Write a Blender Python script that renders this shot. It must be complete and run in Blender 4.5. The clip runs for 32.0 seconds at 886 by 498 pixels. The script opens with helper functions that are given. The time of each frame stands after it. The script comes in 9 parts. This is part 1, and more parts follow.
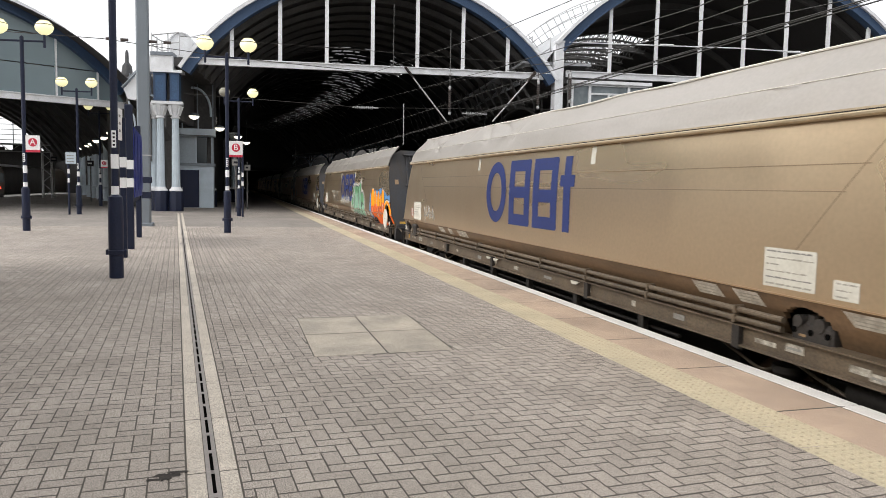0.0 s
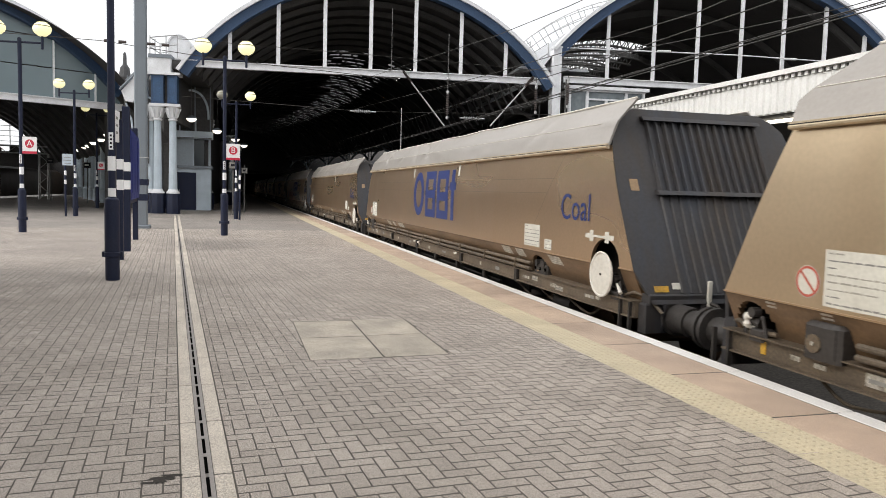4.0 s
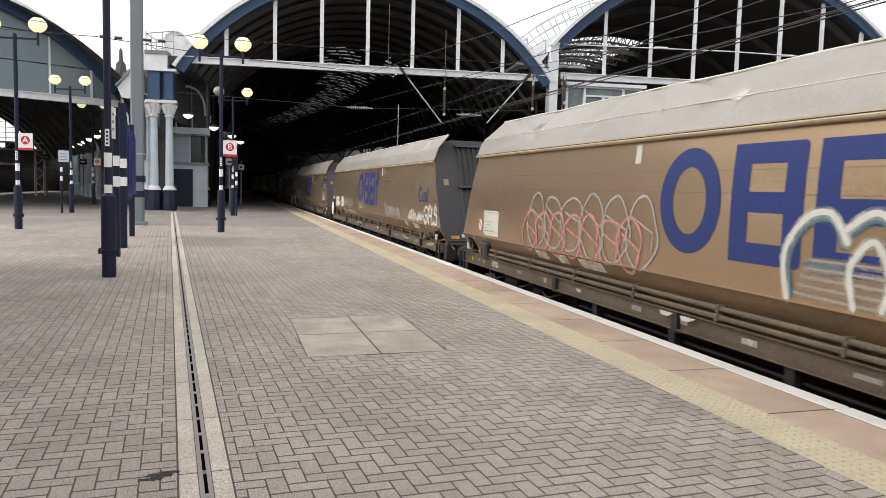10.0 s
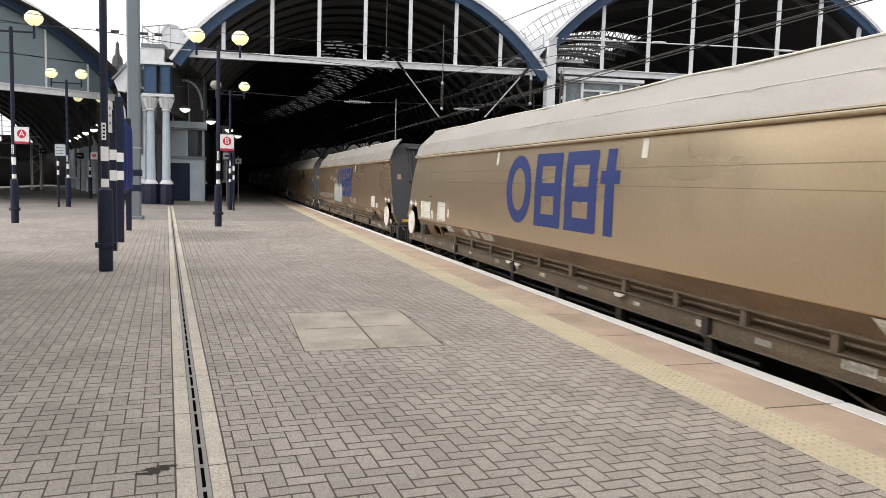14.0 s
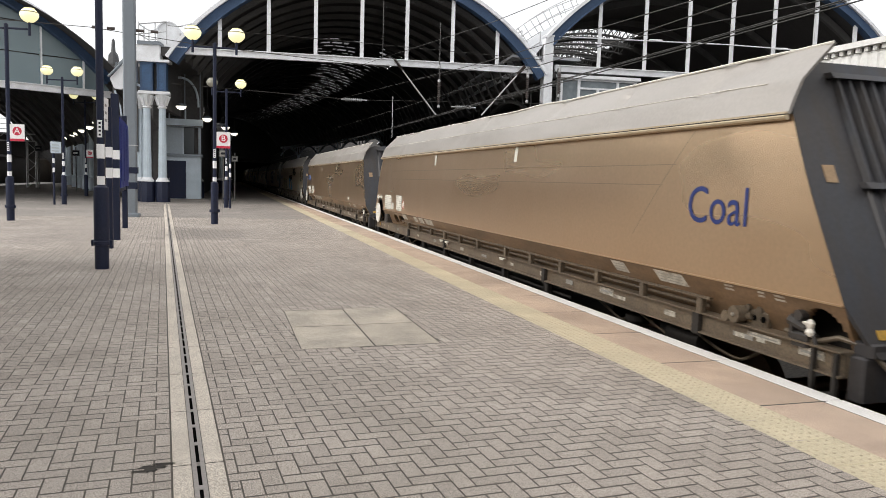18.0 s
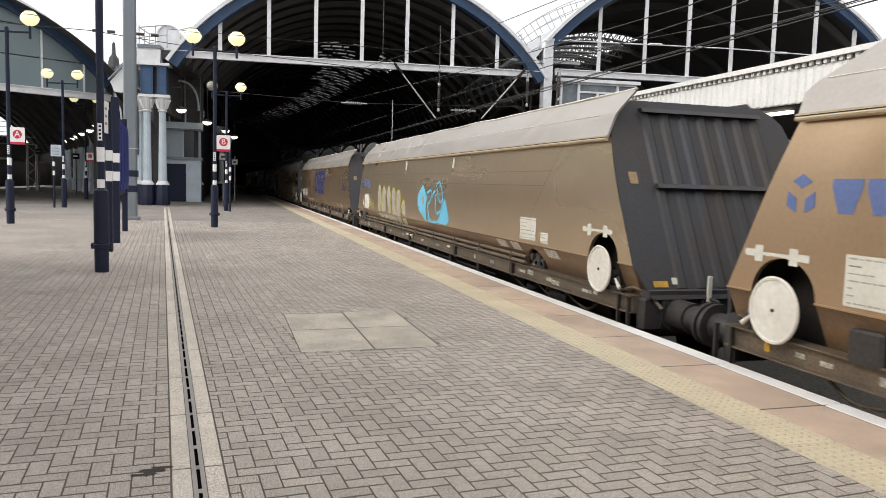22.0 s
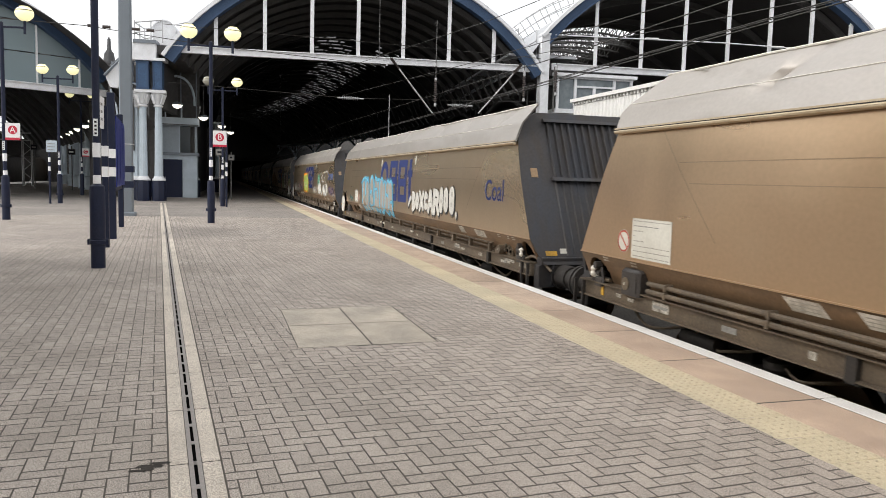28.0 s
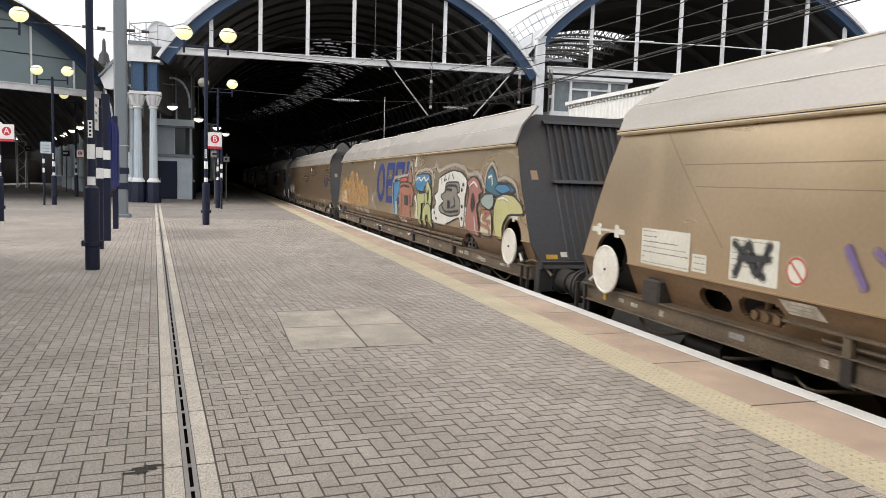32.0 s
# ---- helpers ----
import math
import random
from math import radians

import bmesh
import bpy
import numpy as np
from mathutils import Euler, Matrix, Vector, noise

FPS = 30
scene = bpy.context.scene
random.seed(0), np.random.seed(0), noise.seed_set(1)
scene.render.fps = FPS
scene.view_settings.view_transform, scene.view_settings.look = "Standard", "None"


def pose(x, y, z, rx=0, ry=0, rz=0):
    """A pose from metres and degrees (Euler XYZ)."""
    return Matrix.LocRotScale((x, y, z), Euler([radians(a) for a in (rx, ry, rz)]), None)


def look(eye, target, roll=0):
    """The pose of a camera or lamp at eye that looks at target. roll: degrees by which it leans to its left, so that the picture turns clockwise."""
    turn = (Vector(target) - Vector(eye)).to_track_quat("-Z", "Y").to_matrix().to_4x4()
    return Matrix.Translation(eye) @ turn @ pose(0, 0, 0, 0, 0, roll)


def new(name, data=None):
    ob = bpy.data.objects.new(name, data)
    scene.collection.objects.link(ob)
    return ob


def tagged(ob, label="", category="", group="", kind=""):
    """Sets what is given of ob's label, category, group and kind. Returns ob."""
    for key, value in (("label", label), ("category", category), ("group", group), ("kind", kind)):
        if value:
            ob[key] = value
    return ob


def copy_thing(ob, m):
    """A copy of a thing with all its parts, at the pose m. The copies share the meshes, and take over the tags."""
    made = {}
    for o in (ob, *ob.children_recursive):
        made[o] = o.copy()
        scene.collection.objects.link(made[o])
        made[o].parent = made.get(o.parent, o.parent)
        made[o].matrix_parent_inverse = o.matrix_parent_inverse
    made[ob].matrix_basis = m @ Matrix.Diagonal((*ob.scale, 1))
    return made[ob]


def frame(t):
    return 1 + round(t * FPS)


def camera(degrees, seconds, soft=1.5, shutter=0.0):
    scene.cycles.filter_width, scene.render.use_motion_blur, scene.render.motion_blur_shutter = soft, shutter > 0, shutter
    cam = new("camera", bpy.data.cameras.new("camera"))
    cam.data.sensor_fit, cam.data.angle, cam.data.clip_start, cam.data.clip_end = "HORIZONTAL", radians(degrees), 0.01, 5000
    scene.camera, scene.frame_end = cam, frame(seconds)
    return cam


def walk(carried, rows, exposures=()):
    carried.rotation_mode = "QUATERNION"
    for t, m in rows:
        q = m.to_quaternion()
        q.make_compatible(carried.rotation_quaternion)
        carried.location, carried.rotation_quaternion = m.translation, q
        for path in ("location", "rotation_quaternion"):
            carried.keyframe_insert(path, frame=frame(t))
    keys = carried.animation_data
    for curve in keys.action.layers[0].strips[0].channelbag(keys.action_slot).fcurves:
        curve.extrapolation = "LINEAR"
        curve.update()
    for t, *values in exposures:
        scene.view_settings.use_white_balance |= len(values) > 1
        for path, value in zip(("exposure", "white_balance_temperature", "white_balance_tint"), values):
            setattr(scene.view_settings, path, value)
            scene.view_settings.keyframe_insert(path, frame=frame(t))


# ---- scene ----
# World: metres, z = 0 on the platform, y along the track away from the camera, x towards the track.
# seconds, turn to the right of the track, tilt downwards, roll
PATH = [
    (0, 15.719, 4.716, 1.110), (0.5, 15.642, 4.693, 1.177), (1, 15.714, 4.649, 1.228), (1.5, 15.669, 4.582, 1.251),
    (2, 15.860, 4.423, 1.258), (2.5, 15.848, 4.385, 1.300), (3, 15.993, 4.234, 1.345), (3.5, 15.951, 4.316, 1.496),
    (5.5, 16.001, 4.441, 1.443), (6, 15.922, 4.353, 1.510), (6.5, 15.875, 4.510, 1.521), (7, 15.943, 4.442, 1.487),
    (7.5, 15.928, 4.676, 1.386), (8, 15.962, 4.698, 1.243), (8.5, 15.969, 4.706, 1.309), (9, 16.055, 4.757, 1.408),
    (9.5, 16.211, 4.736, 1.479), (10, 16.193, 4.642, 1.492), (10.5, 16.103, 4.672, 1.348), (11, 16.221, 4.579, 1.518),
    (11.5, 16.276, 4.600, 1.603), (12, 16.223, 4.688, 1.512), (12.5, 16.240, 4.797, 1.549), (13, 16.307, 4.832, 1.560),
    (13.5, 16.354, 5.019, 1.658), (14, 16.405, 5.053, 1.589), (14.5, 16.518, 5.148, 1.582), (16.5, 16.618, 5.264, 1.667),
    (17, 16.707, 5.183, 1.534), (17.5, 16.721, 5.259, 1.563), (18, 16.666, 5.213, 1.639), (18.5, 16.541, 5.097, 1.713),
    (19, 16.588, 5.144, 1.601), (19.5, 16.715, 5.072, 1.591), (20, 16.626, 5.116, 1.518), (20.5, 16.595, 5.113, 1.582),
    (21, 16.579, 4.955, 1.603), (21.5, 16.618, 4.996, 1.733), (22, 16.670, 4.954, 1.678), (22.5, 16.642, 5.040, 1.598),
    (23, 16.727, 5.211, 1.639), (23.5, 16.621, 5.241, 1.552), (24, 16.708, 5.139, 1.571), (24.5, 16.777, 4.977, 1.565),
    (25, 16.900, 4.938, 1.558), (25.5, 16.895, 5.014, 1.429), (27.5, 16.838, 5.320, 1.526), (28, 16.913, 5.324, 1.569),
    (28.5, 17.032, 5.312, 1.468), (29, 17.086, 5.294, 1.439), (29.5, 17.083, 5.302, 1.501), (30, 16.874, 5.132, 1.516),
    (30.5, 16.972, 5.058, 1.532), (31, 17.119, 5.118, 1.540), (31.5, 17.244, 5.038, 1.667), (32, 17.274, 5.144, 1.681),
]

def view(turn, tilt, roll):
    return pose(0, 0, 1.5, 90 - tilt, 0, -turn) @ pose(0, 0, 0, 0, 0, roll)


cam = camera(61.8, 32.0, soft=0.45, shutter=0.1)
walk(cam, [(t, view(a, b, c)) for t, a, b, c in PATH])

# ---------------------------------------------------------------- sky and light
world = bpy.data.worlds.new("sky")
scene.world = world
world.use_nodes = True
wn, wl = world.node_tree.nodes, world.node_tree.links
wn.clear()
sky = wn.new("ShaderNodeTexSky")
sky.sky_type, sky.sun_disc = "NISHITA", False
sky.sun_elevation, sky.sun_rotation = radians(38), radians(262)
sky.air_density, sky.dust_density, sky.ozone_density = 1.0, 4.0, 1.0
pale = wn.new("ShaderNodeHueSaturation")
pale.inputs["Saturation"].default_value = 0.12
cloud = wn.new("ShaderNodeMix")
cloud.data_type = "RGBA"
cloud.inputs[0].default_value = 0.55
cloud.inputs[7].default_value = (9.9, 10.0, 10.2, 1)
bg = wn.new("ShaderNodeBackground")
bg.inputs["Strength"].default_value = 0.145
wout = wn.new("ShaderNodeOutputWorld")
wl.new(sky.outputs[0], pale.inputs["Color"])
wl.new(pale.outputs[0], cloud.inputs[6])
wl.new(cloud.outputs[2], bg.inputs["Color"])
wl.new(bg.outputs[0], wout.inputs["Surface"])
sun = new("sun", bpy.data.lights.new("sun", "SUN"))
sun.data.energy, sun.data.angle, sun.data.color = 1.5, radians(40), (1.0, 0.96, 0.9)
sun.matrix_world = look((-63, -8, 50), (0, 0, 0))
scene.view_settings.exposure = 0.25


# ---------------------------------------------------------------- materials
def material(name, col, rough=0.6, metal=0.0, vary=0.25, grain=40.0, blotch=1.2, bump=0.15, dirt=None, dirt_amount=0.4,
             emit=None, strength=0.0, spec=0.5, sharp=0.2, island=0.0, rnd=0.0, streak=None, coat=0.0, still=False, lo=0.36, hi=0.66, warp=0.0, octaves=6.0):
    """Principled surface with fine grain and broad blotches, both in world size."""
    m = bpy.data.materials.new(name)
    m.use_nodes = True
    n, l = m.node_tree.nodes, m.node_tree.links
    b = n["Principled BSDF"]
    b.inputs["Roughness"].default_value, b.inputs["Metallic"].default_value = rough, metal
    b.inputs["Specular IOR Level"].default_value = spec
    if coat:
        b.inputs["Coat Weight"].default_value, b.inputs["Coat Roughness"].default_value = coat, 0.25
    src = n.new("ShaderNodeNewGeometry").outputs["Position"] if still else n.new("ShaderNodeTexCoord").outputs["Object"]
    if streak:
        mp = n.new("ShaderNodeMapping")
        mp.inputs["Scale"].default_value = streak
        l.new(src, mp.inputs[0])
        wide = mp.outputs[0]
    else:
        wide = src
    big, fine = n.new("ShaderNodeTexNoise"), n.new("ShaderNodeTexNoise")
    big.inputs["Scale"].default_value, big.inputs["Detail"].default_value, big.inputs["Roughness"].default_value = blotch, octaves, 0.65
    fine.inputs["Scale"].default_value, fine.inputs["Detail"].default_value = grain, 6
    l.new(wide, big.inputs[0])
    l.new(src, fine.inputs[0])
    ramp = n.new("ShaderNodeValToRGB")
    ramp.color_ramp.elements[0].position, ramp.color_ramp.elements[1].position = lo, hi
    d = dirt or [c * (1 - vary) for c in col]
    ramp.color_ramp.elements[0].color = [*(c * (1 - dirt_amount) + e * dirt_amount for c, e in zip(col, d)), 1]
    ramp.color_ramp.elements[1].color = (*col, 1)
    l.new(big.outputs[0], ramp.inputs[0])
    mul = n.new("ShaderNodeMix")
    mul.data_type, mul.blend_type = "RGBA", "MULTIPLY"
    mul.inputs[0].default_value = 1.0
    rg = n.new("ShaderNodeMapRange")
    rg.inputs[1].default_value, rg.inputs[2].default_value = 0.5 - sharp, 0.5 + sharp
    rg.inputs[3].default_value, rg.inputs[4].default_value = 1 - vary, 1 + vary * 0.6
    l.new(fine.outputs[0], rg.inputs[0])
    l.new(ramp.outputs[0], mul.inputs[6])
    l.new(rg.outputs[0], mul.inputs[7])
    out = mul.outputs[2]
    for amount, node, socket in ((island, "ShaderNodeNewGeometry", "Random Per Island"), (rnd, "ShaderNodeObjectInfo", "Random")):
        if amount:
            g = n.new(node)
            r2 = n.new("ShaderNodeMapRange")
            r2.inputs[3].default_value, r2.inputs[4].default_value = 1 - amount, 1 + amount
            l.new(g.outputs[socket], r2.inputs[0])
            m2 = n.new("ShaderNodeMix")
            m2.data_type, m2.blend_type = "RGBA", "MULTIPLY"
            m2.inputs[0].default_value = 1.0
            l.new(out, m2.inputs[6])
            l.new(r2.outputs[0], m2.inputs[7])
            out = m2.outputs[2]
    l.new(out, b.inputs["Base Color"])
    rr = n.new("ShaderNodeMapRange")
    rr.inputs[3].default_value, rr.inputs[4].default_value = min(1, rough + 0.12), max(0.02, rough - 0.08)
    l.new(big.outputs[0], rr.inputs[0])
    l.new(rr.outputs[0], b.inputs["Roughness"])
    if bump:
        bp = n.new("ShaderNodeBump")
        bp.inputs["Strength"].default_value, bp.inputs["Distance"].default_value = bump, 0.01
        l.new(fine.outputs[0], bp.inputs["Height"])
        l.new(bp.outputs[0], b.inputs["Normal"])
    if warp:
        wv, bw = n.new("ShaderNodeTexNoise"), n.new("ShaderNodeBump")
        wv.inputs["Scale"].default_value, wv.inputs["Detail"].default_value = 0.9, 1.5
        bw.inputs["Strength"].default_value, bw.inputs["Distance"].default_value = 1.0, warp
        l.new(src, wv.inputs[0])
        l.new(wv.outputs[0], bw.inputs["Height"])
        l.new(bw.outputs[0], b.inputs["Normal"])
    if emit:
        b.inputs["Emission Color"].default_value, b.inputs["Emission Strength"].default_value = (*emit, 1), strength
    return m


PAVER = material("grey_block_paving", (0.42, 0.369, 0.325), 0.85, vary=0.6, grain=150, blotch=0.7, bump=0.6, sharp=0.07, dirt=(0.27, 0.235, 0.2), dirt_amount=0.6, island=0.1, rnd=0.1, still=True)
BLISTER = material("dirty_tactile_blister", (0.5, 0.43, 0.31), 0.9, vary=0.35, grain=60, blotch=4)
BED = material("dark_joint_sand", (0.085, 0.074, 0.062), 0.95, grain=90)
SLAB = material("buff_concrete_slab", (0.5, 0.44, 0.36), 0.85, vary=0.42, grain=90, blotch=1.6, bump=0.4, sharp=0.1, dirt=(0.24, 0.22, 0.19), dirt_amount=0.7, rnd=0.1, still=True)
DRAINM = material("pale_drain_concrete", (0.6, 0.535, 0.455), 0.85, vary=0.38, grain=150, blotch=2.0, bump=0.5, sharp=0.08, rnd=0.07, still=True)
WETM = material("damp_dirt_stain", (0.05, 0.044, 0.038), 0.8, spec=0.2, vary=0.4, grain=90, blotch=6, bump=0.3)
STEELM = material("weathered_steel_channel", (0.3, 0.27, 0.25), 0.5, metal=0.4, vary=0.2, grain=60)
COPING = material("pinkish_coping_stone", (0.52, 0.395, 0.3), 0.85, vary=0.34, grain=120, blotch=1.1, bump=0.3, sharp=0.12, dirt=(0.25, 0.19, 0.15), dirt_amount=0.55, rnd=0.08, still=True)
TACT = material("buff_tactile_paving", (0.55, 0.478, 0.335), 0.85, vary=0.25, grain=110, blotch=1.6, bump=0.3, dirt=(0.34, 0.3, 0.22), rnd=0.06, still=True)
WHITELINE = material("worn_white_edge_paint", (0.74, 0.72, 0.69), 0.7, vary=0.12, grain=70, blotch=2.5, dirt=(0.5, 0.47, 0.44), still=True)
DIRT = material("dark_ground", (0.075, 0.07, 0.062), 0.95, grain=9, blotch=0.3, bump=0.5)
BALLAST = material("oily_ballast", (0.085, 0.075, 0.065), 0.95, vary=0.5, grain=22, blotch=0.8, bump=1.0)
BRICKWALL = material("sooty_platform_wall", (0.09, 0.08, 0.075), 0.9, grain=30)
RAILM = material("rusty_rail", (0.13, 0.08, 0.05), 0.6, metal=0.5, grain=50)
NAVY = material("navy_painted_steel", (0.011, 0.016, 0.04), 0.5, spec=0.22, vary=0.25, grain=50, blotch=2.5, bump=0.05, dirt=(0.03, 0.03, 0.04), dirt_amount=0.3)
BLUE = material("blue_painted_panel", (0.022, 0.035, 0.2), 0.4, spec=0.3, vary=0.15, grain=30)
RIMBLUE = material("slate_blue_iron", (0.045, 0.082, 0.155), 0.55, spec=0.3, vary=0.2, grain=20, blotch=0.8, dirt=(0.04, 0.06, 0.1))
PEDBLUE = material("weathered_blue_box", (0.035, 0.09, 0.19), 0.5, vary=0.3, grain=20, blotch=2.5, dirt=(0.03, 0.05, 0.09))
WHITEP = material("off_white_paint", (0.8, 0.81, 0.83), 0.55, vary=0.1, grain=30, blotch=1.4, bump=0.05, dirt=(0.5, 0.5, 0.5), dirt_amount=0.5)
PALEBLUE = material("pale_grey_blue_iron", (0.5, 0.57, 0.63), 0.5, vary=0.1, grain=30, blotch=1.5, bump=0.05, dirt=(0.36, 0.42, 0.46), dirt_amount=0.6)
MASTM = material("galvanised_mast_grey", (0.19, 0.215, 0.24), 0.5, metal=0.2, vary=0.15, grain=40, blotch=2.2)
BANDW = material("white_reflective_band", (0.82, 0.82, 0.82), 0.5, vary=0.06)
SIGNW = material("white_sign_face", (0.78, 0.77, 0.76), 0.45, vary=0.05)
SIGNR = material("red_sign_print", (0.5, 0.02, 0.05), 0.45, vary=0.05)
INK = material("dark_print", (0.02, 0.02, 0.025), 0.8, spec=0.1)
# flat black that stands in for the dark depth of slots and ports
VOID = material("black_slot", (0.004, 0.004, 0.004), 1.0, spec=0.0, bump=0)
PRINT = material("faded_panel_print", (0.36, 0.34, 0.29), 0.6)
JOINT = material("worn_slab_joint", (0.075, 0.065, 0.053), 0.95, grain=90)
INKGREY = material("grey_print", (0.25, 0.24, 0.22), 0.6)
GLOBE = material("lit_yellow_globe", (0.75, 0.72, 0.5), 0.35, vary=0.03, bump=0, emit=(1.0, 0.93, 0.48), strength=0.62)
GLOBEOFF = material("unlit_globe", (0.3, 0.29, 0.24), 0.3, vary=0.05, bump=0)
BRASS = material("dull_grey_globe_band", (0.25, 0.23, 0.15), 0.4, metal=0.3)
LAMPIN = material("lit_shed_lamp", (0.8, 0.78, 0.7), 0.4, bump=0, emit=(1.0, 0.93, 0.78), strength=1.6)
REDLAMP = material("lit_red_tail_lamp", (0.5, 0.02, 0.01), 0.4, bump=0, emit=(1.0, 0.05, 0.02), strength=4.0)
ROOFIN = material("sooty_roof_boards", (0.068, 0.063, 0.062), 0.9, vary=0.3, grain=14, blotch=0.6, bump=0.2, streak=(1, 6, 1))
ROOFOUT = material("grey_roof_sheet", (0.42, 0.43, 0.45), 0.6, grain=18)
STONE = material("sooty_spire_stone", (0.09, 0.09, 0.092), 0.9, vary=0.3, grain=3, blotch=0.2, bump=0.3)
# pale face of the added wall, kept light for its reflection in wagons
SLABWALL = material("weathered_sandstone", (0.44, 0.4, 0.34), 0.85, vary=0.2, grain=12, blotch=0.8, bump=0.3)
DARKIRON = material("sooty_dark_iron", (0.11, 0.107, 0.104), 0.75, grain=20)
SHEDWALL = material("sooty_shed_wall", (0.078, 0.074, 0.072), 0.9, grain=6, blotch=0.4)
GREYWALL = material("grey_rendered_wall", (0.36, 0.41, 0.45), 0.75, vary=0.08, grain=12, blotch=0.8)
WINDOW = material("dark_office_glass", (0.03, 0.04, 0.045), 0.08, vary=0.1, bump=0)
CABGLASS = material("dusty_cabin_glass", (0.2, 0.235, 0.25), 0.15, vary=0.2, grain=3, blotch=1.2, bump=0, dirt=(0.1, 0.12, 0.13), dirt_amount=0.7)
CORRUG = material("white_corrugated_fascia", (0.74, 0.73, 0.7), 0.55, vary=0.08, grain=20, blotch=0.9, dirt=(0.5, 0.49, 0.46))
WIREM = material("dull_copper_wire", (0.07, 0.065, 0.06), 0.5, metal=0.5, bump=0)
PORCELAIN = material("brown_insulator", (0.06, 0.045, 0.04), 0.3, bump=0)
GALV = material("galvanised_rod", (0.5, 0.5, 0.5), 0.45, metal=0.5, bump=0)
# wagons
BODY = material("dusty_bronze_wagon_side", (0.635, 0.452, 0.285), 0.27, metal=0.88, vary=0.05, grain=24, blotch=0.5, bump=0.0, dirt=(0.56, 0.39, 0.25), dirt_amount=0.7, streak=(1, 0.35, 1.6), rnd=0.06, warp=0.035, lo=0.3, hi=0.72, octaves=2.2)
BODYGOLD = material("dusty_golden_wagon_side", (0.72, 0.56, 0.37), 0.27, metal=0.88, vary=0.05, grain=24, blotch=0.5, bump=0.0, dirt=(0.57, 0.43, 0.285), dirt_amount=0.7, streak=(1, 0.35, 1.6), rnd=0.06, warp=0.035, lo=0.3, hi=0.72, octaves=2.2)
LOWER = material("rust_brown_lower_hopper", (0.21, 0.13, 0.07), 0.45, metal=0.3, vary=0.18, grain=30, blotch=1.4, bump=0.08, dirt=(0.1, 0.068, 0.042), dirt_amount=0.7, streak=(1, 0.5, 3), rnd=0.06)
SEAMM = material("brown_weld_shadow", (0.34, 0.24, 0.155), 0.4, metal=0.7, vary=0.15)
WELDM = material("dusty_weld_line", (0.5, 0.36, 0.235), 0.32, metal=0.8, vary=0.12)
CANOPY = material("dusty_grey_canopy", (0.47, 0.435, 0.4), 0.42, metal=0.65, vary=0.06, grain=30, blotch=0.5, bump=0.03, dirt=(0.37, 0.34, 0.305), dirt_amount=0.8, streak=(1, 0.5, 1.2), rnd=0.09, lo=0.3, hi=0.7)
ENDM = material("slate_wagon_end", (0.034, 0.038, 0.048), 0.5, metal=0.1, vary=0.15, grain=25, blotch=0.9, bump=0.05, dirt=(0.044, 0.034, 0.026), dirt_amount=0.85, rnd=0.1, streak=(2.5, 1, 0.6))
FRAMEM = material("grimy_brown_underframe", (0.165, 0.125, 0.084), 0.5, metal=0.3, vary=0.3, grain=40, blotch=2.0, bump=0.15, dirt=(0.075, 0.062, 0.048), dirt_amount=0.6, rnd=0.12)
GRIME = material("oily_black_gear", (0.035, 0.03, 0.026), 0.6, metal=0.3, vary=0.3, grain=40)
DRUM = material("grey_buffer_steel", (0.06, 0.054, 0.05), 0.45, metal=0.4, vary=0.25, grain=30, blotch=2.0)
RAILDUST = material("dusty_cream_rail", (0.56, 0.47, 0.34), 0.45, metal=0.4, vary=0.12, grain=30, blotch=1.5, dirt=(0.4, 0.31, 0.2), dirt_amount=0.7)
HWHEEL = material("white_handwheel_paint", (0.7, 0.68, 0.62), 0.5, vary=0.1, grain=20, blotch=2.0, dirt=(0.5, 0.45, 0.38), dirt_amount=0.6)
PANEL = material("white_data_panel", (0.62, 0.6, 0.53), 0.6, vary=0.08, grain=30, dirt=(0.45, 0.42, 0.35), dirt_amount=0.6)
LOGO = material("royal_blue_lettering", (0.02, 0.036, 0.16), 0.45, metal=0.1, vary=0.12, grain=30, blotch=1.0, bump=0.02)
LOGOPALE = material("faded_blue_lettering", (0.1, 0.14, 0.3), 0.5, vary=0.15, grain=30)
YELLOW = material("yellow_plate", (0.62, 0.34, 0.02), 0.5, vary=0.25, blotch=9.0, dirt=(0.25, 0.16, 0.04), dirt_amount=0.7)
BUFFM = material("buff_card_plate", (0.3, 0.2, 0.11), 0.6, vary=0.15)
PALECARD = material("grubby_pale_plate", (0.6, 0.56, 0.48), 0.6, vary=0.2, grain=40, blotch=6.0, dirt=(0.26, 0.21, 0.16), dirt_amount=0.8)
OLDCARD = material("grimy_stencil_paint", (0.58, 0.54, 0.46), 0.7, vary=0.35, grain=50, blotch=9.0, dirt=(0.12, 0.1, 0.075), dirt_amount=0.9)
NEARBLACK = material("dark_hopper_inside", (0.02, 0.02, 0.02), 0.9)


def paint(name, col, rough=0.6):
    col = [c * 0.86 + 0.05 * sum(col) / 3 for c in col]
    return material(name, col, rough, vary=0.12, grain=26, blotch=2.2, bump=0.02, dirt=[c * 0.7 + 0.04 for c in col], dirt_amount=0.5)


